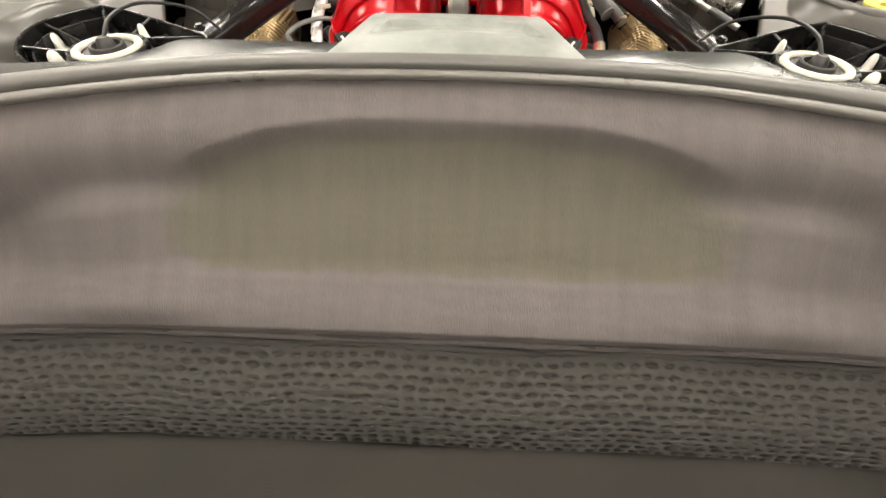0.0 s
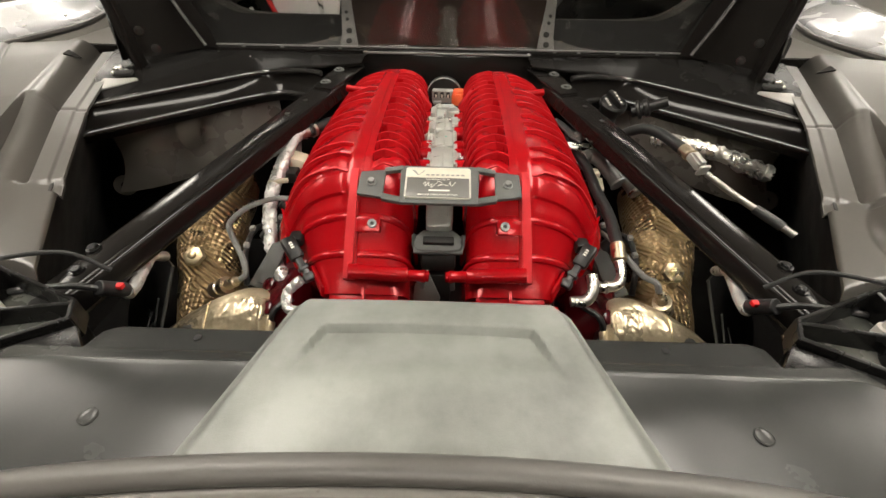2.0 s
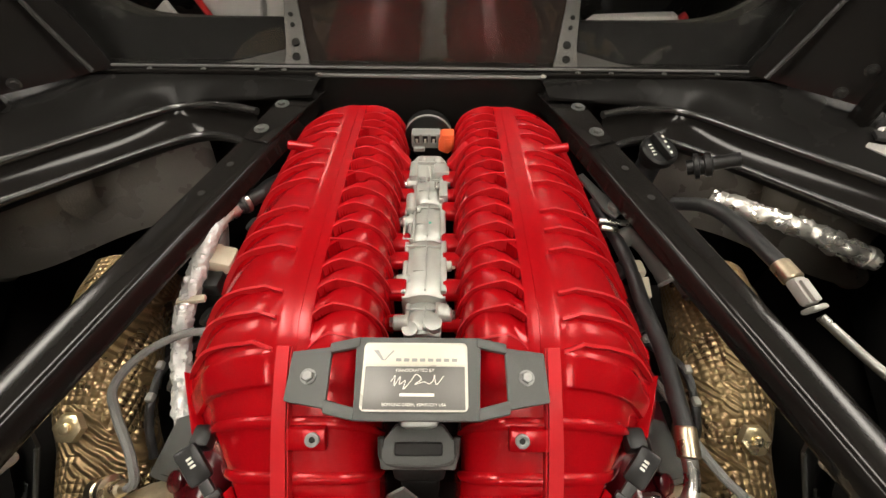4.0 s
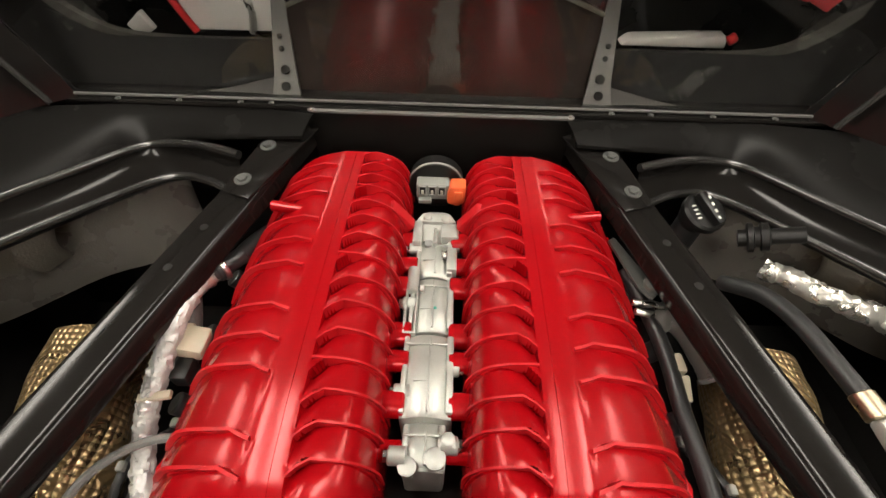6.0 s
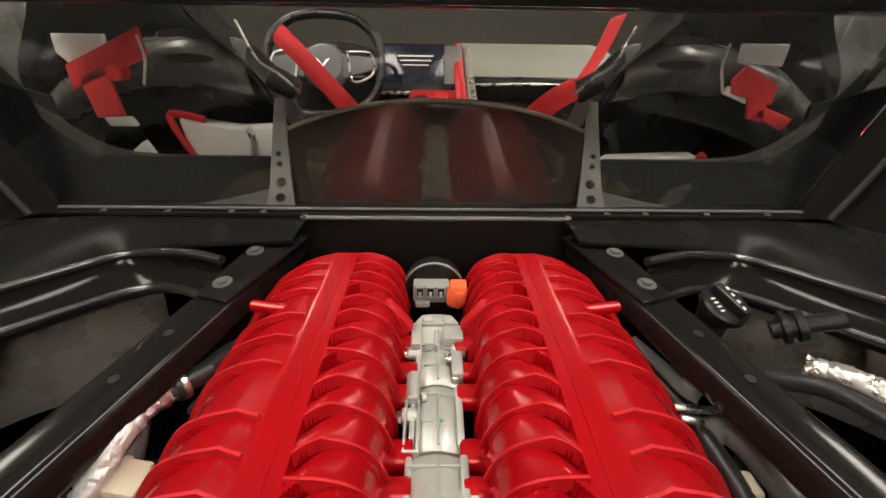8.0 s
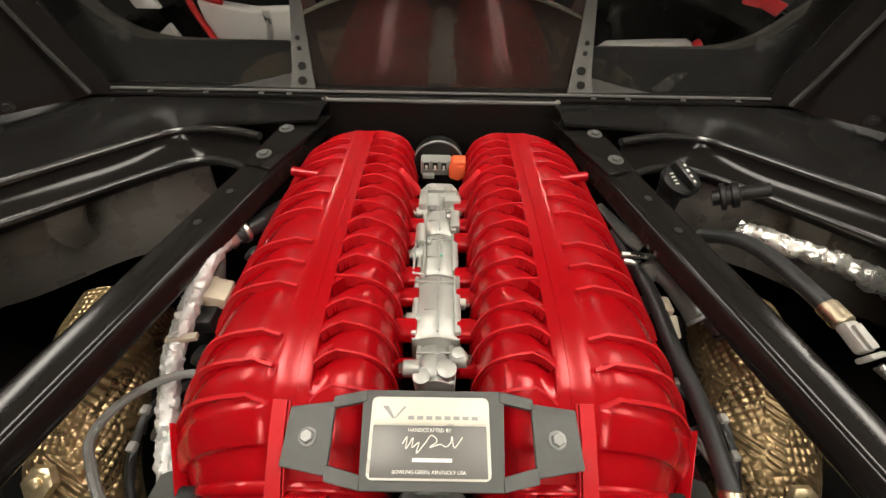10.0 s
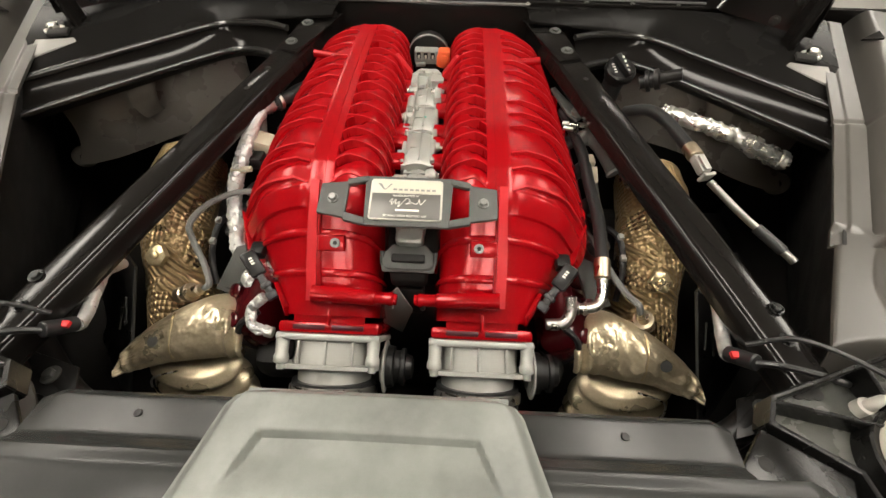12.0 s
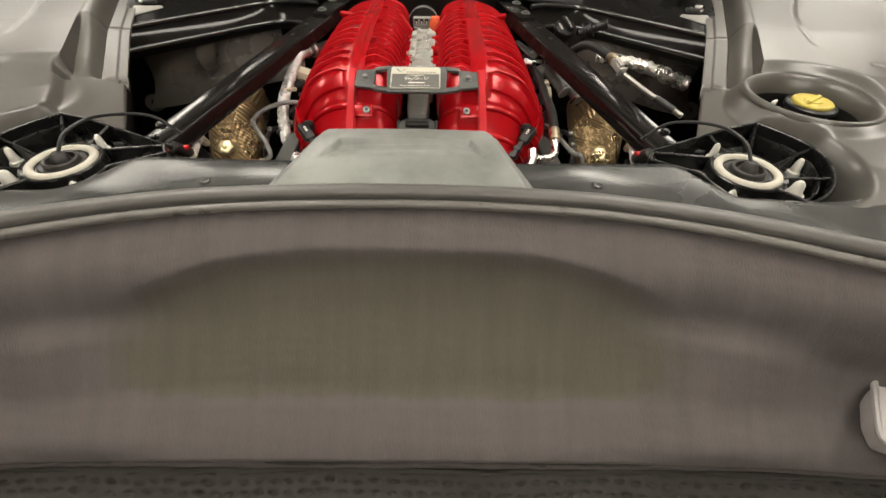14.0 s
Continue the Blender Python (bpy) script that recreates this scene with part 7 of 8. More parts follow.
    for x, y, z in ((0.274, 0.862, 0.796), (0.302, 0.815, 0.805), (0.300, 0.780, 0.798)):
        bm = bmesh.new()
        box(bm, (s * x, y, z), (0.008, 0.010, 0.008), 0.002)
        part("clip", bm, CLIP_GREY, e, "pale plastic clip")

# ---- rear window and its frame ----
def window():
    w = thing("window_1", (0, 1.215, 0.99), "upright rear window between engine bay and cabin", "window", kind="structure")
    bm = bmesh.new()
    lean = -0.0215
    slab(bm, [(-0.478, 1.2125, 0.990), (0.470, 1.2125, 0.990), (0.545, 1.2125 + lean, 1.215), (-0.553, 1.2125 + lean, 1.215)], (0, 0.004, 0))
    p = part("pane", bm, GLASS, w, "clear cabin glass")
    p.visible_shadow = False
    for s in (-1, 1):
        f = thing("window_pillar", (s * 0.53, 1.15, 1.0), "black upright window pillar with a raised bright rib", "pillar", "window pillars")
        bm = bmesh.new()
        slab(bm, [(s * 0.475, 1.207, 0.985), (s * 0.598, 1.085, 0.985), (s * 0.585, 1.085, 1.10), (s * 0.60, 1.12, 1.30), (s * 0.56, 1.215, 1.30), (s * 0.551, 1.215, 1.215)], (s * 0.006, 0.006, 0))
        part("panel", bm, BLACK_GLOSS, f)
        bm = bmesh.new()
        tube(bm, [(s * 0.482, 1.172, 0.993), (s * 0.517, 1.176, 1.06), (s * 0.56, 1.18, 1.16), (s * 0.585, 1.18, 1.24)], 0.004, 8, 6)
        part("rib", bm, BLACK_EDGE, f)
        bm = bmesh.new()
        box(bm, (s * 0.575, 1.085, 1.05), (0.012, 0.03, 0.16), 0.004, Matrix.Rotation(s * 0.1, 4, "Y"))
        part("hinge_leg", bm, BLACK_GLOSS, f)
        for k in range(2):
            bolt("bolt", (s * (0.545 + 0.02 * k), 1.10 + 0.012, 1.0 + 0.03 * k), (-s * 0.6, -0.8, 0), f, 0.005, 0.004, BLACK_EDGE)
    bm = bmesh.new()
    box(bm, (0, 1.235, 1.228), (1.16, 0.05, 0.03), 0.006)
    solo("window_header", bm, BLACK_GLOSS, "black header above the rear window", "trim", kind="structure")


window()


def cabin():
    # cabin floor, and an unseen roof strip cut short so light reaches the seats
    bm = bmesh.new()
    box(bm, (0, 2.1, 0.42), (1.5, 1.8, 0.02))
    solo("cabin_floor", bm, BLACK_MATT, "dark carpeted cabin floor", "floor", kind="structure")
    bm = bmesh.new()
    box(bm, (0, 1.31, 1.25), (1.1, 0.12, 0.02), 0.008)
    solo("unseen_roof_strip", bm, BLACK_GLOSS, "unseen black roof strip, cut short to let light onto the seats", "roof", kind="structure")
    for s in (-1, 1):
        d = thing("car_door", (s * 0.76, 1.9, 0.7), "black door trim inside the cabin", "door", "car doors")
        bm = bmesh.new()
        box(bm, (s * 0.78, 2.0, 0.72), (0.05, 1.3, 0.56), 0.02)
        part("trim", bm, LEATHER, d)
        bm = bmesh.new()
        box(bm, (s * 0.735, 1.95, 0.90), (0.05, 0.9, 0.05), 0.015)
        part("armrest", bm, RED_TRIM, d)
        # belt pillar: pale guide with red webbing
        g = thing("belt_pillar", (s * 0.62, 1.6, 1.05), "dark belt pillar with pale guide and red webbing", "pillar", "belt pillars")
        bm = bmesh.new()
        box(bm, (s * 0.76, 1.60, 1.08), (0.22, 0.26, 0.50), 0.03, Matrix.Rotation(s * 0.12, 4, "Y"))
        part("trim", bm, SHELL_GREY, g)
        bm = bmesh.new()
        y0 = 1.372
        if s < 0:
            webs = ([(-0.535, 1.105), (-0.535, 1.140), (-0.418, 1.190), (-0.414, 1.152)], [(-0.522, 1.122), (-0.480, 1.140), (-0.473, 1.068), (-0.515, 1.066)])
            pale = ([(-0.548, 1.156), (-0.532, 1.138), (-0.478, 1.160), (-0.476, 1.180), (-0.546, 1.180)], [(-0.512, 1.065), (-0.506, 1.052), (-0.466, 1.052), (-0.473, 1.066)], [(-0.490, 1.010), (-0.476, 0.990), (-0.450, 1.004), (-0.462, 1.030)])
        else:
            webs = ([(0.440, 1.132), (0.456, 1.152), (0.512, 1.126), (0.512, 1.096), (0.446, 1.112)], [(0.472, 1.108), (0.505, 1.098), (0.509, 1.070), (0.480, 1.076)], [(0.488, 1.080), (0.542, 1.058), (0.554, 1.076), (0.500, 1.094)])
            pale = ([(0.450, 1.154), (0.448, 1.180), (0.515, 1.180), (0.514, 1.150)], [(0.440, 1.110), (0.446, 1.122), (0.482, 1.108), (0.478, 1.096)])
        for pts in webs:
            bm = bmesh.new()
            slab(bm, [(x, y0, z) for x, z in pts], (0, 0.006, 0), 0.0018)
            part("webbing", bm, BELT, g, "red belt webbing")
        if s < 0:
            bm = bmesh.new()
            cyl(bm, (-0.466, y0 - 0.004, 1.130), (-0.466, y0 + 0.02, 1.130), 0.011)
            part("spool", bm, BELT, g, "round red belt spool")
        for pts in pale:
            bm = bmesh.new()
            slab(bm, [(x, y0 + 0.008, z) for x, z in pts], (0, 0.012, 0), 0.002)
            part("guide", bm, PALE_TRIM, g, "pale grey belt guide")
        bm = bmesh.new()
        tube(bm, [(s * 0.420, y0, 1.18), (s * 0.418, y0, 1.15), (s * 0.43, y0, 1.115)], 0.002, 8, 6)
        part("cord", bm, WHITE_STUD, g)
    # humped bulkhead panel right behind the glass
    b = thing("bulkhead_hump", (0, 1.27, 1.0), "brown-black humped bulkhead panel behind the window", "bulkhead")
    def hump(u, v):
        x = (u * 2 - 1) * 0.214
        crest = 1.105 - 0.036 * (abs(x) / 0.2) ** 2.2
        if v < 0.75:
            k = v / 0.75
            return (x, 1.238 + 0.076 * k, 0.975 + (crest - 0.975) * (1 - (1 - k) ** 1.35))
        k = (v - 0.75) / 0.25
        return (x, 1.314 + 0.07 * k, crest + 0.004 * math.sin(k * 3.1) - 0.02 * k * k)
    bm = bmesh.new()
    sheet(bm, hump, 40, 30, (0, 0.004, -0.004))
    part("skin", bm, PANEL, b, smooth=60)
    # added olive bead, its colour giving the highlight on the hump's top edge
    bm = bmesh.new()
    tube(bm, [hump(k / 12, 0.75) for k in range(13)], 0.004, 8, 4)
    part("crest_sheen", bm, CREST_SHEEN, b, "olive-grey bead that paints the sheen along the crest")
    for s in (-1, 1):
        t = thing("steel_strap", (s * 0.21, 1.25, 0.99), "grey steel strap with punched holes", "strap", "steel straps")
        bm = bmesh.new()
        slab(bm, [(s * 0.186, 1.224, 0.980), (s * 0.226, 1.224, 0.980), (s * 0.221, 1.242, 1.008), (s * 0.236, 1.35, 1.101), (s * 0.222, 1.35, 1.103), (s * 0.192, 1.242, 1.010)], (0, 0.004, -0.004), 0.001)
        part("strip", bm, STRAP, t)
        bm = bmesh.new()
        slab(bm, [(s * 0.226, 1.224, 0.979), (s * 0.36, 1.226, 0.979), (s * 0.28, 1.236, 0.990), (s * 0.222, 1.240, 1.003)], (0, 0.004, -0.003), 0.001)
        part("foot", bm, FOOT, t)
        n = Vector((0, -0.65, 0.76))
        for x, y, z, r in ((0.207, 1.2525, 0.996, 0.0062), (0.207, 1.264, 1.013, 0.0062), (0.213, 1.285, 1.031, 0.0036), (0.2165, 1.297, 1.042, 0.0036)):
            bm = bmesh.new()
            spin(bm, Vector((s * (x - 0.001), y - 0.020, z - 0.002)), n, [(0, r), (0.0014, r), (0.0016, r * 0.7)], 16)
            part("hole", bm, BLACK_MATT, t, "dark punched hole")
        # bulkhead frame with its opening
        f = thing("cabin_surround", (s * 0.36, 1.27, 1.0), "dark grey bulkhead frame round the opening behind the seat", "frame", "bulkhead frames")
        bm = bmesh.new()
        sheet(bm, lambda u, v: (s * (0.20 + 0.36 * u), 1.245 + 0.035 * v, 0.972 + 0.062 * v + 0.05 * step(0.65, 1.0, u) * v), 20, 6, (0, 0.006, 0))
        part("sill", bm, PANEL_GREY, f, smooth=60)
        bm = bmesh.new()
        line = curve([Vector(p) for p in ((0.232, 1.284, 1.026), (0.36, 1.284, 1.027), (0.43, 1.284, 1.034), (0.478, 1.284, 1.056), (0.515, 1.284, 1.092), (0.55, 1.282, 1.14), (0.57, 1.28, 1.19))], 6)
        rings = []
        for p, q in zip(line, line[1:] + [line[-1] * 2 - line[-2]]):
            d = (q - p).normalized()
            up = Vector((-d.z, 0, d.x))
            rings.append([Vector((s * w.x, w.y, w.z)) for w in (p - up * 0.0085, p - up * 0.007 + Vector((0, -0.004, 0)), p + up * 0.006 + Vector((0, -0.004, 0)), p + up * 0.0085 + Vector((0, 0.002, 0)), p + Vector((0, 0.01, 0)))])
        skin(bm, rings)
        part("rolled_edge", bm, EDGE_GREY, f, "olive-grey rounded edge of the opening", smooth=60)
        bm = bmesh.new()
        sheet(bm, lambda u, v: (s * (0.50 + 0.10 * u), 1.285 - 0.03 * u, 0.98 + (0.13 + 0.04 * u) * v), 4, 8, (0, 0.006, 0))
        part("side", bm, PANEL_GREY, f)
        # pale trim with red piping low behind the seat
        q = thing("seat_back_trim", (s * 0.35, 1.42, 1.0), "pale grey trim with red piping behind the seat", "trim", "seat back trims")
        bm = bmesh.new()
        if s < 0:
            slab(bm, [(-0.422, 1.43, 0.985), (-0.275, 1.42, 0.99), (-0.262, 1.42, 1.048), (-0.33, 1.42, 1.045), (-0.43, 1.43, 1.056)], (0, 0.03, 0), 0.006)
            part("pad", bm, PALE_TRIM, q)
            bm = bmesh.new()
            tube(bm, [(-0.41, 1.425, 0.985), (-0.43, 1.425, 1.03), (-0.438, 1.425, 1.058), (-0.425, 1.425, 1.064), (-0.38, 1.42, 1.056)], 0.006, 8, 6)
            part("piping", bm, RED_TRIM, q)
            bm = bmesh.new()
            tube(bm, [(-0.312, 1.415, 0.99), (-0.305, 1.415, 1.02), (-0.308, 1.415, 1.045)], 0.006, 8, 6)
            part("stay", bm, TRIM, q)
        else:
            slab(bm, [(0.285, 1.42, 0.985), (0.455, 1.42, 0.985), (0.452, 1.42, 1.004), (0.40, 1.42, 1.003), (0.30, 1.42, 0.998)], (0, 0.03, 0), 0.004)
            part("pad", bm, PALE_TRIM, q)
            bm = bmesh.new()
            cyl(bm, (0.452, 1.418, 0.998), (0.462, 1.418, 1.006), 0.008)
            part("piping", bm, RED_TRIM, q)
        seat(s)


SHELL_GREY = mat("dark_shell_plastic", (0.075, 0.074, 0.069), 0.25, 0.0, 0.2, 15, 500, 0.03, 0.6)
FOOT = mat("dark_steel_foot", (0.085, 0.082, 0.078), 0.55, 0.0, 0.2, 25, 500, 0.1, 0.2)
CREST_SHEEN = mat("olive_crest_sheen", (0.12, 0.115, 0.09), 0.6)
EDGE_GREY = mat("olive_grey_edge", (0.046, 0.045, 0.039), 0.5, 0.0, 0.2, 12, 500, 0.1, 0.3)
PANEL_GREY = mat("dark_grey_bulkhead", (0.015, 0.0145, 0.014), 0.6, 0.0, 0.2, 12, 500, 0.1, 0.12)


def seat(s):
    e = thing("sports_seat", (s * 0.42, 1.6, 0.6), "black leather sports seat with belt openings", "seat", "sports seats")
    c = s * 0.47
    def shell(u, v, front):
        a = (u * 2 - 1)
        w = 0.195 + 0.035 * math.sin(math.pi * min(1, v * 1.25)) - 0.10 * step(0.78, 1.0, v)
        x = c + a * w
        y = 1.50 + 0.06 * (1 - v) - 0.05 * abs(a) ** 2.5 + (0.12 if front else 0) * (1 - 0.4 * v)
        y += 0.16 * (1 - v) ** 1.5
        z = 0.55 + 0.70 * v + 0.02 * (1 - a * a)
        return Vector((x, y - 0.09 * v + 0.03, z))
    bm = bmesh.new()
    sheet(bm, lambda u, v: shell(u, v, False), 24, 30, (0, 0.10, 0))
    part("backrest", bm, LEATHER, e, smooth=60)
    for a, v in ((-0.35, 0.83), (0.35, 0.83)):
        p = shell(0.5 + a / 2, v, False)
        bm = bmesh.new()
        m = 20
        skin(bm, [[p + Vector((math.cos(t) * r * 0.9, -0.004 * k, math.sin(t) * r * 0.32)) for t in [q * math.tau / m for q in range(m)]] for k, r in ((0, 0.062), (1.2, 0.058), (1.2, 0.047), (-2, 0.044))], False)
        part("belt_bezel", bm, BLACK_EDGE, e, "glossy bezel round the belt opening")
    # shoulder shell with its sheen and oval belt slots
    bm = bmesh.new()
    def shoulder(u, v):
        x = 0.30 + 0.34 * u
        mid = lerp_table([(0, 1.118), (0.25, 1.135), (0.5, 1.125), (0.75, 1.10), (1, 1.05)], u)[0]
        half = 0.042 - 0.012 * u
        t = (v * 2 - 1) * 1.45
        return (s * x, 1.475 - 0.05 * math.cos(t) - 0.03 * (1 - (2 * u - 1) ** 2), mid + half * math.sin(t) * 1.05 + 0.01)
    sheet(bm, shoulder, 30, 14, (0, 0.004, 0))
    sh = part("shoulder_shell", bm, SHELL_GREY, e, "glossy dark grey shoulder shell", smooth=60)
    for uu, vv in ((0.22, 0.55), (0.25, 0.86)):
        p = Vector(shoulder(uu, vv)) + Vector((0, -0.002, 0))
        bm = bmesh.new()
        skin(bm, [[p + Vector((math.cos(t) * r, -0.003 * k, math.sin(t) * r * 0.18 - s * 0.0 + 0.0)) for t in [q * math.tau / 20 for q in range(20)]] for k, r in ((0, 0.040), (1, 0.038))])
        part("belt_slot", bm, BLACK_MATT, sh, "dark oval belt slot")
    bm = bmesh.new()
    sheet(bm, lambda u, v: (c + (u * 2 - 1) * 0.24, 1.62 + 0.48 * v, 0.62 + 0.03 * math.cos((u * 2 - 1) * 3) + 0.02 * v), 16, 16, (0, 0, -0.12))
    part("cushion", bm, LEATHER, e, smooth=60)
    bm = bmesh.new()
    tube(bm, [shell(0.02, 0.3, False), shell(0.0, 0.6, False), shell(0.03, 0.8, False), shell(0.2, 0.97, False), shell(0.5, 1.0, False), shell(0.8, 0.97, False), shell(0.97, 0.8, False), shell(1.0, 0.6, False), shell(0.98, 0.3, False)], 0.005, 8, 8)
    part("piping", bm, BLACK_EDGE, e)


cabin()


def belts():
    for s, line in ((-1, [(-0.110, 1.365, 1.062), (-0.152, 1.39, 1.100), (-0.200, 1.42, 1.143), (-0.25, 1.45, 1.185)]), (1, [(0.12, 1.33, 1.065), (0.17, 1.37, 1.095), (0.224, 1.424, 1.112)])):
        bm = bmesh.new()
        w = Vector((0.008, 0.004, 0.011)) if s < 0 else Vector((-0.008, 0.002, 0.015))
        c = curve(line, 8)
        rings = [[p - w, p - w * 0.5 + Vector((0, -0.004, 0.002)), p + w * 0.5 + Vector((0, -0.004, 0.002)), p + w, p + Vector((0, 0.002, -0.001))] for p in c]
        skin(bm, rings)
        solo("seat_belt", bm, BELT, "red seat belt lying across the seat edge", "seat belt", "seat belts", smooth=50)
    bm = bmesh.new()
    c = curve([(0.235, 1.43, 1.125), (0.262, 1.45, 1.16), (0.29, 1.47, 1.215)], 8)
    skin(bm, [[p + Vector((-0.012, 0, -0.004)), p + Vector((0.012, 0, 0.004)), p + Vector((0.012, 0.003, 0.004)), p + Vector((-0.012, 0.003, -0.004))] for p in c])
    solo("seat_belt", bm, BELT, "red seat belt rising from a black loop", "seat belt", "seat belts")
    for s in (-1, 1):
        k = thing("belt_loop", (s * 0.24, 1.43, 1.115), "black belt loop with bright edge", "belt loop", "belt loops")
        bm = bmesh.new()
        box(bm, (s * 0.245, 1.43, 1.112), (0.05, 0.03, 0.035), 0.008, Matrix.Rotation(-s * 0.5, 4, "Y"))
        part("body", bm, HOSE, k)
        bm = bmesh.new()
        tube(bm, [(s * 0.215, 1.41, 1.10), (s * 0.24, 1.40, 1.128), (s * 0.27, 1.40, 1.15), (s * 0.30, 1.42, 1.20)], 0.0022, 8, 6)
        part("edge_cord", bm, TRIM, k)


belts()


def dashboard():
    # steering wheel
    w = thing("steering_wheel", (-0.34, 2.12, 1.07), "grey and black steering wheel with bright spoke frames", "steering wheel")
    ax = Vector((0, -0.92, 0.36)).normalized()
    u = Vector((1, 0, 0))
    v = ax.cross(u).normalized()
    if v.z < 0:
        v = -v
    c = Vector((-0.345, 2.12, 1.085))
    bm = bmesh.new()
    m = 48
    pts = []
    for k in range(m):
        t = k * math.tau / m
        x, y = math.cos(t), math.sin(t)
        sq = 1 / max(abs(x) ** 4 + abs(y) ** 4, 0.6) ** 0.12
        pts.append((x * 0.175 * sq, y * 0.15 * sq))
    rings = []
    for k in range(m + 1):
        x, y = pts[k % m]
        rr = Vector((x, y)).normalized()
        rings.append([c + u * (x + rr.x * 0.014 * math.cos(t)) + v * (y + rr.y * 0.014 * math.cos(t)) + ax * 0.014 * math.sin(t) for t in [q * math.tau / 10 for q in range(10)]])
    skin(bm, rings, False)
    part("rim", bm, LEATHER, w)
    bm = bmesh.new()
    spin(bm, c - ax * 0.03, ax, [(0, 0.07), (0.03, 0.066), (0.042, 0.055), (0.046, 0.03), (0.047, 0.004)], 28)
    part("hub", bm, HUB, w, "grey airbag hub")
    for s in (-1, 1):
        bm = bmesh.new()
        slab(bm, [c + u * s * 0.06 + v * 0.03, c + u * s * 0.165 + v * 0.02, c + u * s * 0.165 - v * 0.012, c + u * s * 0.06 - v * 0.04], ax * 0.012, 0.003)
        part("spoke", bm, HUB, w)
        bm = bmesh.new()
        tube(bm, [c + u * s * 0.075 + v * 0.035 + ax * 0.016, c + u * s * 0.145 + v * 0.03 + ax * 0.016, c + u * s * 0.150 - v * 0.03 + ax * 0.016, c + u * s * 0.09 - v * 0.05 + ax * 0.016, c + u * s * 0.075 + v * 0.035 + ax * 0.016], 0.004, 8, 4)
        part("spoke_frame", bm, TRIM, w, "bright spoke frame")
    bm = bmesh.new()
    slab(bm, [c + u * -0.022 + v * 0.014 + ax * 0.018, c + ax * 0.018 - v * 0.012, c + u * 0.004 + ax * 0.018 - v * 0.008, c + u * -0.014 + v * 0.014 + ax * 0.018], ax * 0.002)
    slab(bm, [c + u * 0.022 + v * 0.014 + ax * 0.018, c + ax * 0.018 - v * 0.012, c - u * 0.004 + ax * 0.018 - v * 0.008, c + u * 0.014 + v * 0.014 + ax * 0.018], ax * 0.002)
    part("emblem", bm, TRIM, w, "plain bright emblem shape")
    # instrument panel, screen, dash
    d = thing("dashboard", (0.1, 2.5, 0.95), "grey stitched dashboard with satin trim line", "dashboard")
    bm = bmesh.new()
    def top(u2, v2):
        x = 0.115 + 0.64 * u2
        return (x, 2.38 + 0.6 * v2, 1.034 + 0.09 * (1 - (1 - v2) ** 2.5) - 0.03 * step(0.8, 1, u2) * (1 - v2))
    sheet(bm, top, 30, 20, (0, 0, -0.02))
    part("passenger_pad", bm, DASH, d, smooth=60)
    bm = bmesh.new()
    def left(u2, v2):
        x = -0.75 + 0.56 * u2
        return (x, 2.32 + 0.66 * v2, 1.03 + 0.07 * math.sin(u2 * 3.1) + 0.02 * v2)
    sheet(bm, left, 30, 20, (0, 0, -0.02))
    part("driver_pad", bm, LEATHER, d, smooth=60)
    bm = bmesh.new()
    box(bm, (0.45, 2.40, 0.87), (0.66, 0.06, 0.24), 0.03)
    box(bm, (-0.45, 2.42, 0.87), (0.62, 0.06, 0.30), 0.03)
    box(bm, (-0.01, 2.46, 0.87), (0.30, 0.05, 0.32), 0.02)
    part("lower_panel", bm, LEATHER, d)
    bm = bmesh.new()
    tube(bm, [(0.14, 2.342, 1.008), (0.35, 2.337, 1.014), (0.56, 2.342, 1.009), (0.72, 2.36, 0.99)], 0.005, 8, 8)
    part("trim_line", bm, TRIM, d, "bright trim line")
    bm = bmesh.new()
    box(bm, (0.44, 2.372, 0.992), (0.62, 0.05, 0.082), 0.012)
    part("air_vent", bm, BLACK_PLASTIC, d, "black air vent band")
    k = thing("centre_screen", (-0.06, 2.25, 1.06), "dark centre screen with bluish picture and satin lower edge", "screen")
    M = Matrix.Rotation(radians(-28), 4, "X")
    bm = bmesh.new()
    box(bm, (-0.06, 2.27, 1.068), (0.27, 0.02, 0.165), 0.008, M)
    part("case", bm, BLACK_PLASTIC, k)
    bm = bmesh.new()
    box(bm, Vector((-0.075, 2.27, 1.075)) + M.to_3x3() @ Vector((0, -0.012, 0.0)), (0.20, 0.003, 0.125), 0.001, M)
    part("display", bm, SCREEN, k, "lit bluish display")
    bm = bmesh.new()
    for q in range(5):
        box(bm, Vector((-0.07, 2.27, 1.10 - 0.014 * q)) + M.to_3x3() @ Vector((0, -0.0145, 0.0)), (0.12 - 0.015 * (q % 3), 0.001, 0.004), 0, M)
    part("text_bar", bm, INK, k, "pale bars of text")
    bm = bmesh.new()
    box(bm, Vector((0.055, 2.27, 1.075)) + M.to_3x3() @ Vector((0, -0.012, 0.0)), (0.055, 0.003, 0.13), 0.001, M)
    part("side_panel", bm, STRAP, k)
    bm = bmesh.new()
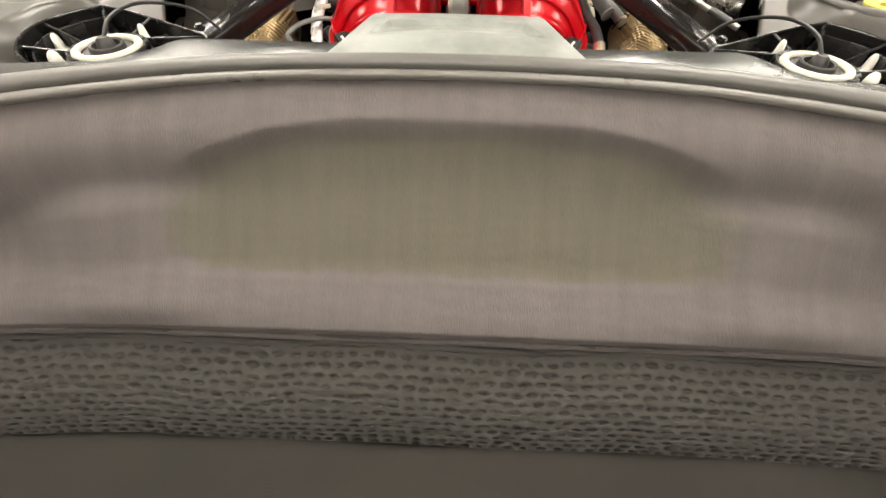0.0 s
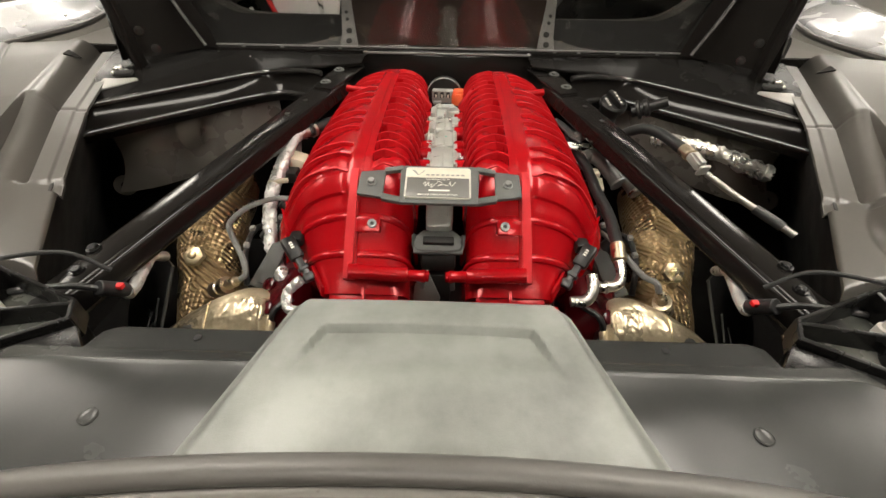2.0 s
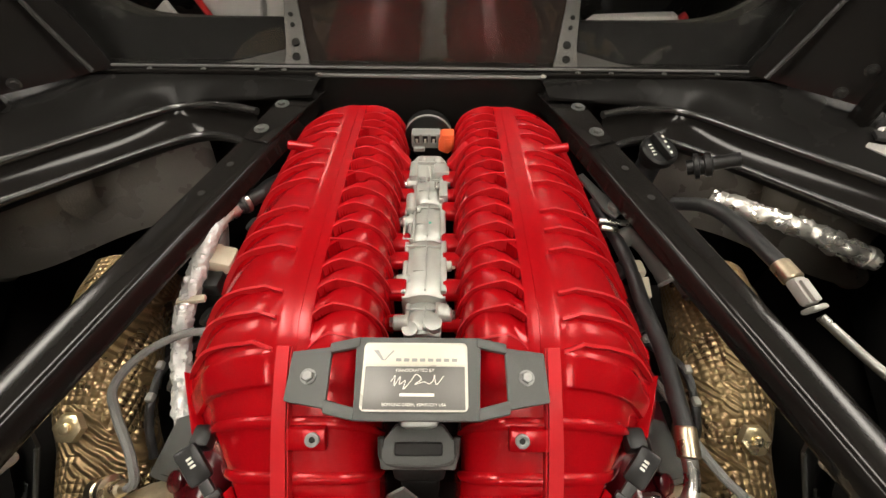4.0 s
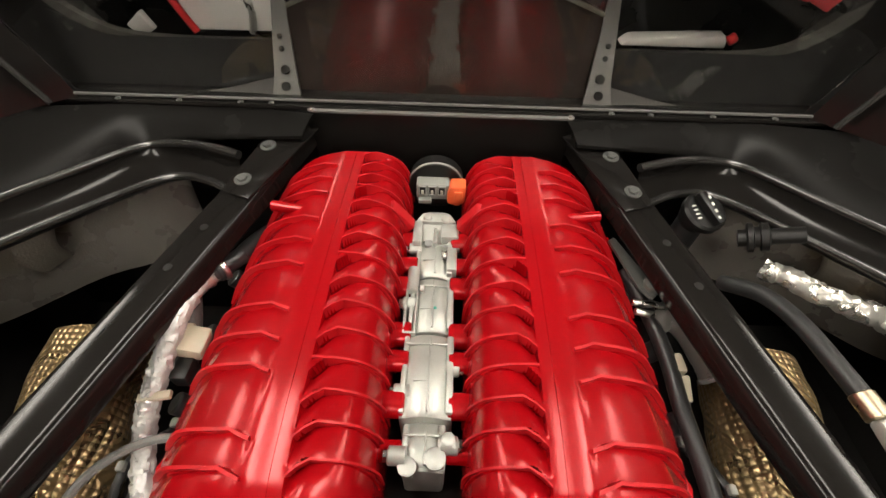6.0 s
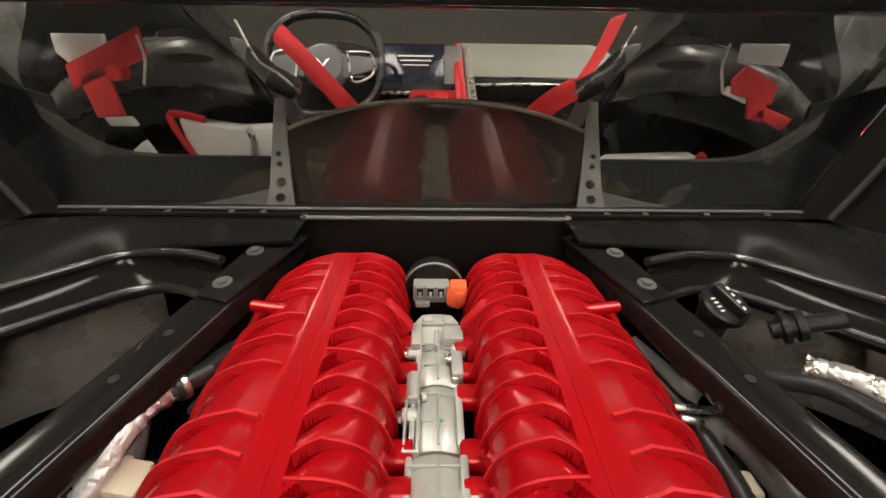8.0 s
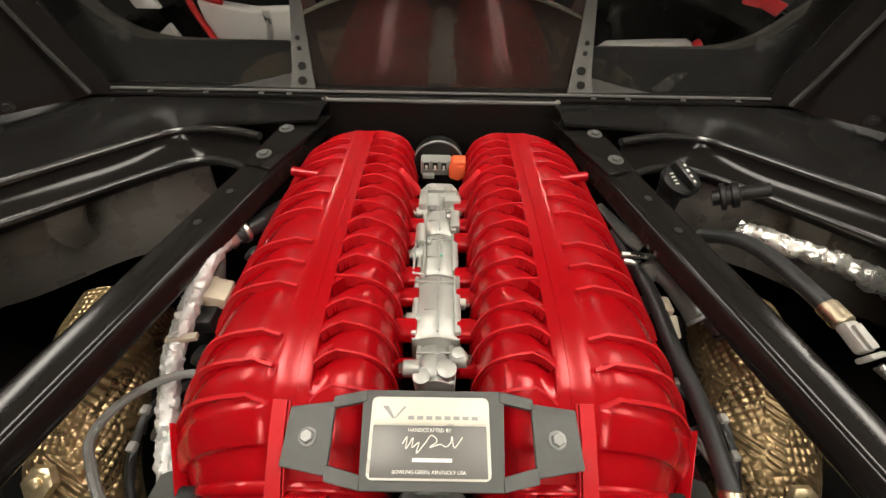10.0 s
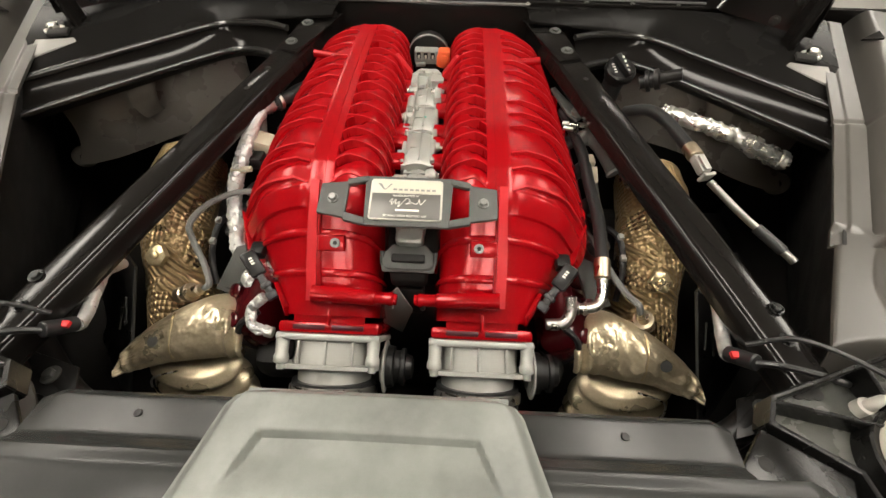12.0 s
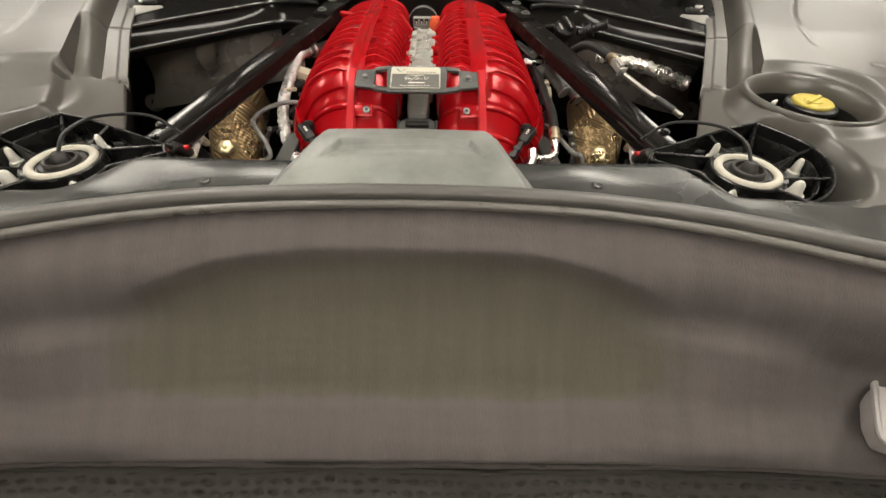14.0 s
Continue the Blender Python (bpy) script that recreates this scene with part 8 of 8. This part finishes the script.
    box(bm, Vector((-0.06, 2.235, 0.993)), (0.27, 0.02, 0.012), 0.004)
    part("lower_edge", bm, TRIM, k)
    # console with its red sides
    c2 = thing("centre_console", (0.0, 2.0, 0.85), "red leather centre console with switch strip", "console")
    bm = bmesh.new()
    box(bm, (-0.02, 1.95, 0.86), (0.2, 0.75, 0.16), 0.03)
    part("body", bm, RED_TRIM, c2)
    bm = bmesh.new()
    box(bm, (-0.006, 2.07, 0.955), (0.17, 0.34, 0.05), 0.014, Matrix.Rotation(radians(9), 4, "X"))
    part("shift_panel", bm, RED_TRIM, c2, "sloping red panel round the shifter")
    bm = bmesh.new()
    tube(bm, [(0.075, 1.75, 0.93), (0.08, 2.0, 0.975), (0.078, 2.2, 1.04), (0.07, 2.36, 1.13)], 0.018, 10, 8)
    part("side_rail", bm, RED_TRIM, c2)
    bm = bmesh.new()
    tube(bm, [(0.108, 1.75, 0.935), (0.112, 2.0, 0.98), (0.112, 2.2, 1.04), (0.108, 2.36, 1.12)], 0.014, 10, 8)
    part("switch_strip", bm, DASH, c2)
    for q in range(9):
        bm = bmesh.new()
        f = q / 8
        box(bm, (0.112, 1.98 + 0.28 * f, 0.993 + 0.075 * f), (0.014, 0.014, 0.006), 0.002, Matrix.Rotation(0.28, 4, "X"))
        part("switch", bm, TRIM, c2)
    bm = bmesh.new()
    box(bm, (-0.048, 2.07, 0.982), (0.036, 0.15, 0.012), 0.004, Matrix.Rotation(radians(9), 4, "X"))
    part("drive_selector", bm, BLACK_PLASTIC, c2)
    for q in (-0.015, 0.015):
        bm = bmesh.new()
        cyl(bm, (-0.048, 2.05 + 2 * q, 0.983 + 0.3 * q), (-0.048, 2.049 + 2 * q, 0.991 + 0.3 * q), 0.011)
        part("button", bm, TRIM, c2)
    bm = bmesh.new()
    cyl(bm, (0.014, 2.08, 0.95), (0.014, 2.05, 1.012), 0.027, 0.022)
    part("knob", bm, RED_TRIM, c2)


HUB = mat("grey_hub_skin", (0.16, 0.165, 0.165), 0.5, 0.0, 0.1, 20, 600, 0.15)
dashboard()
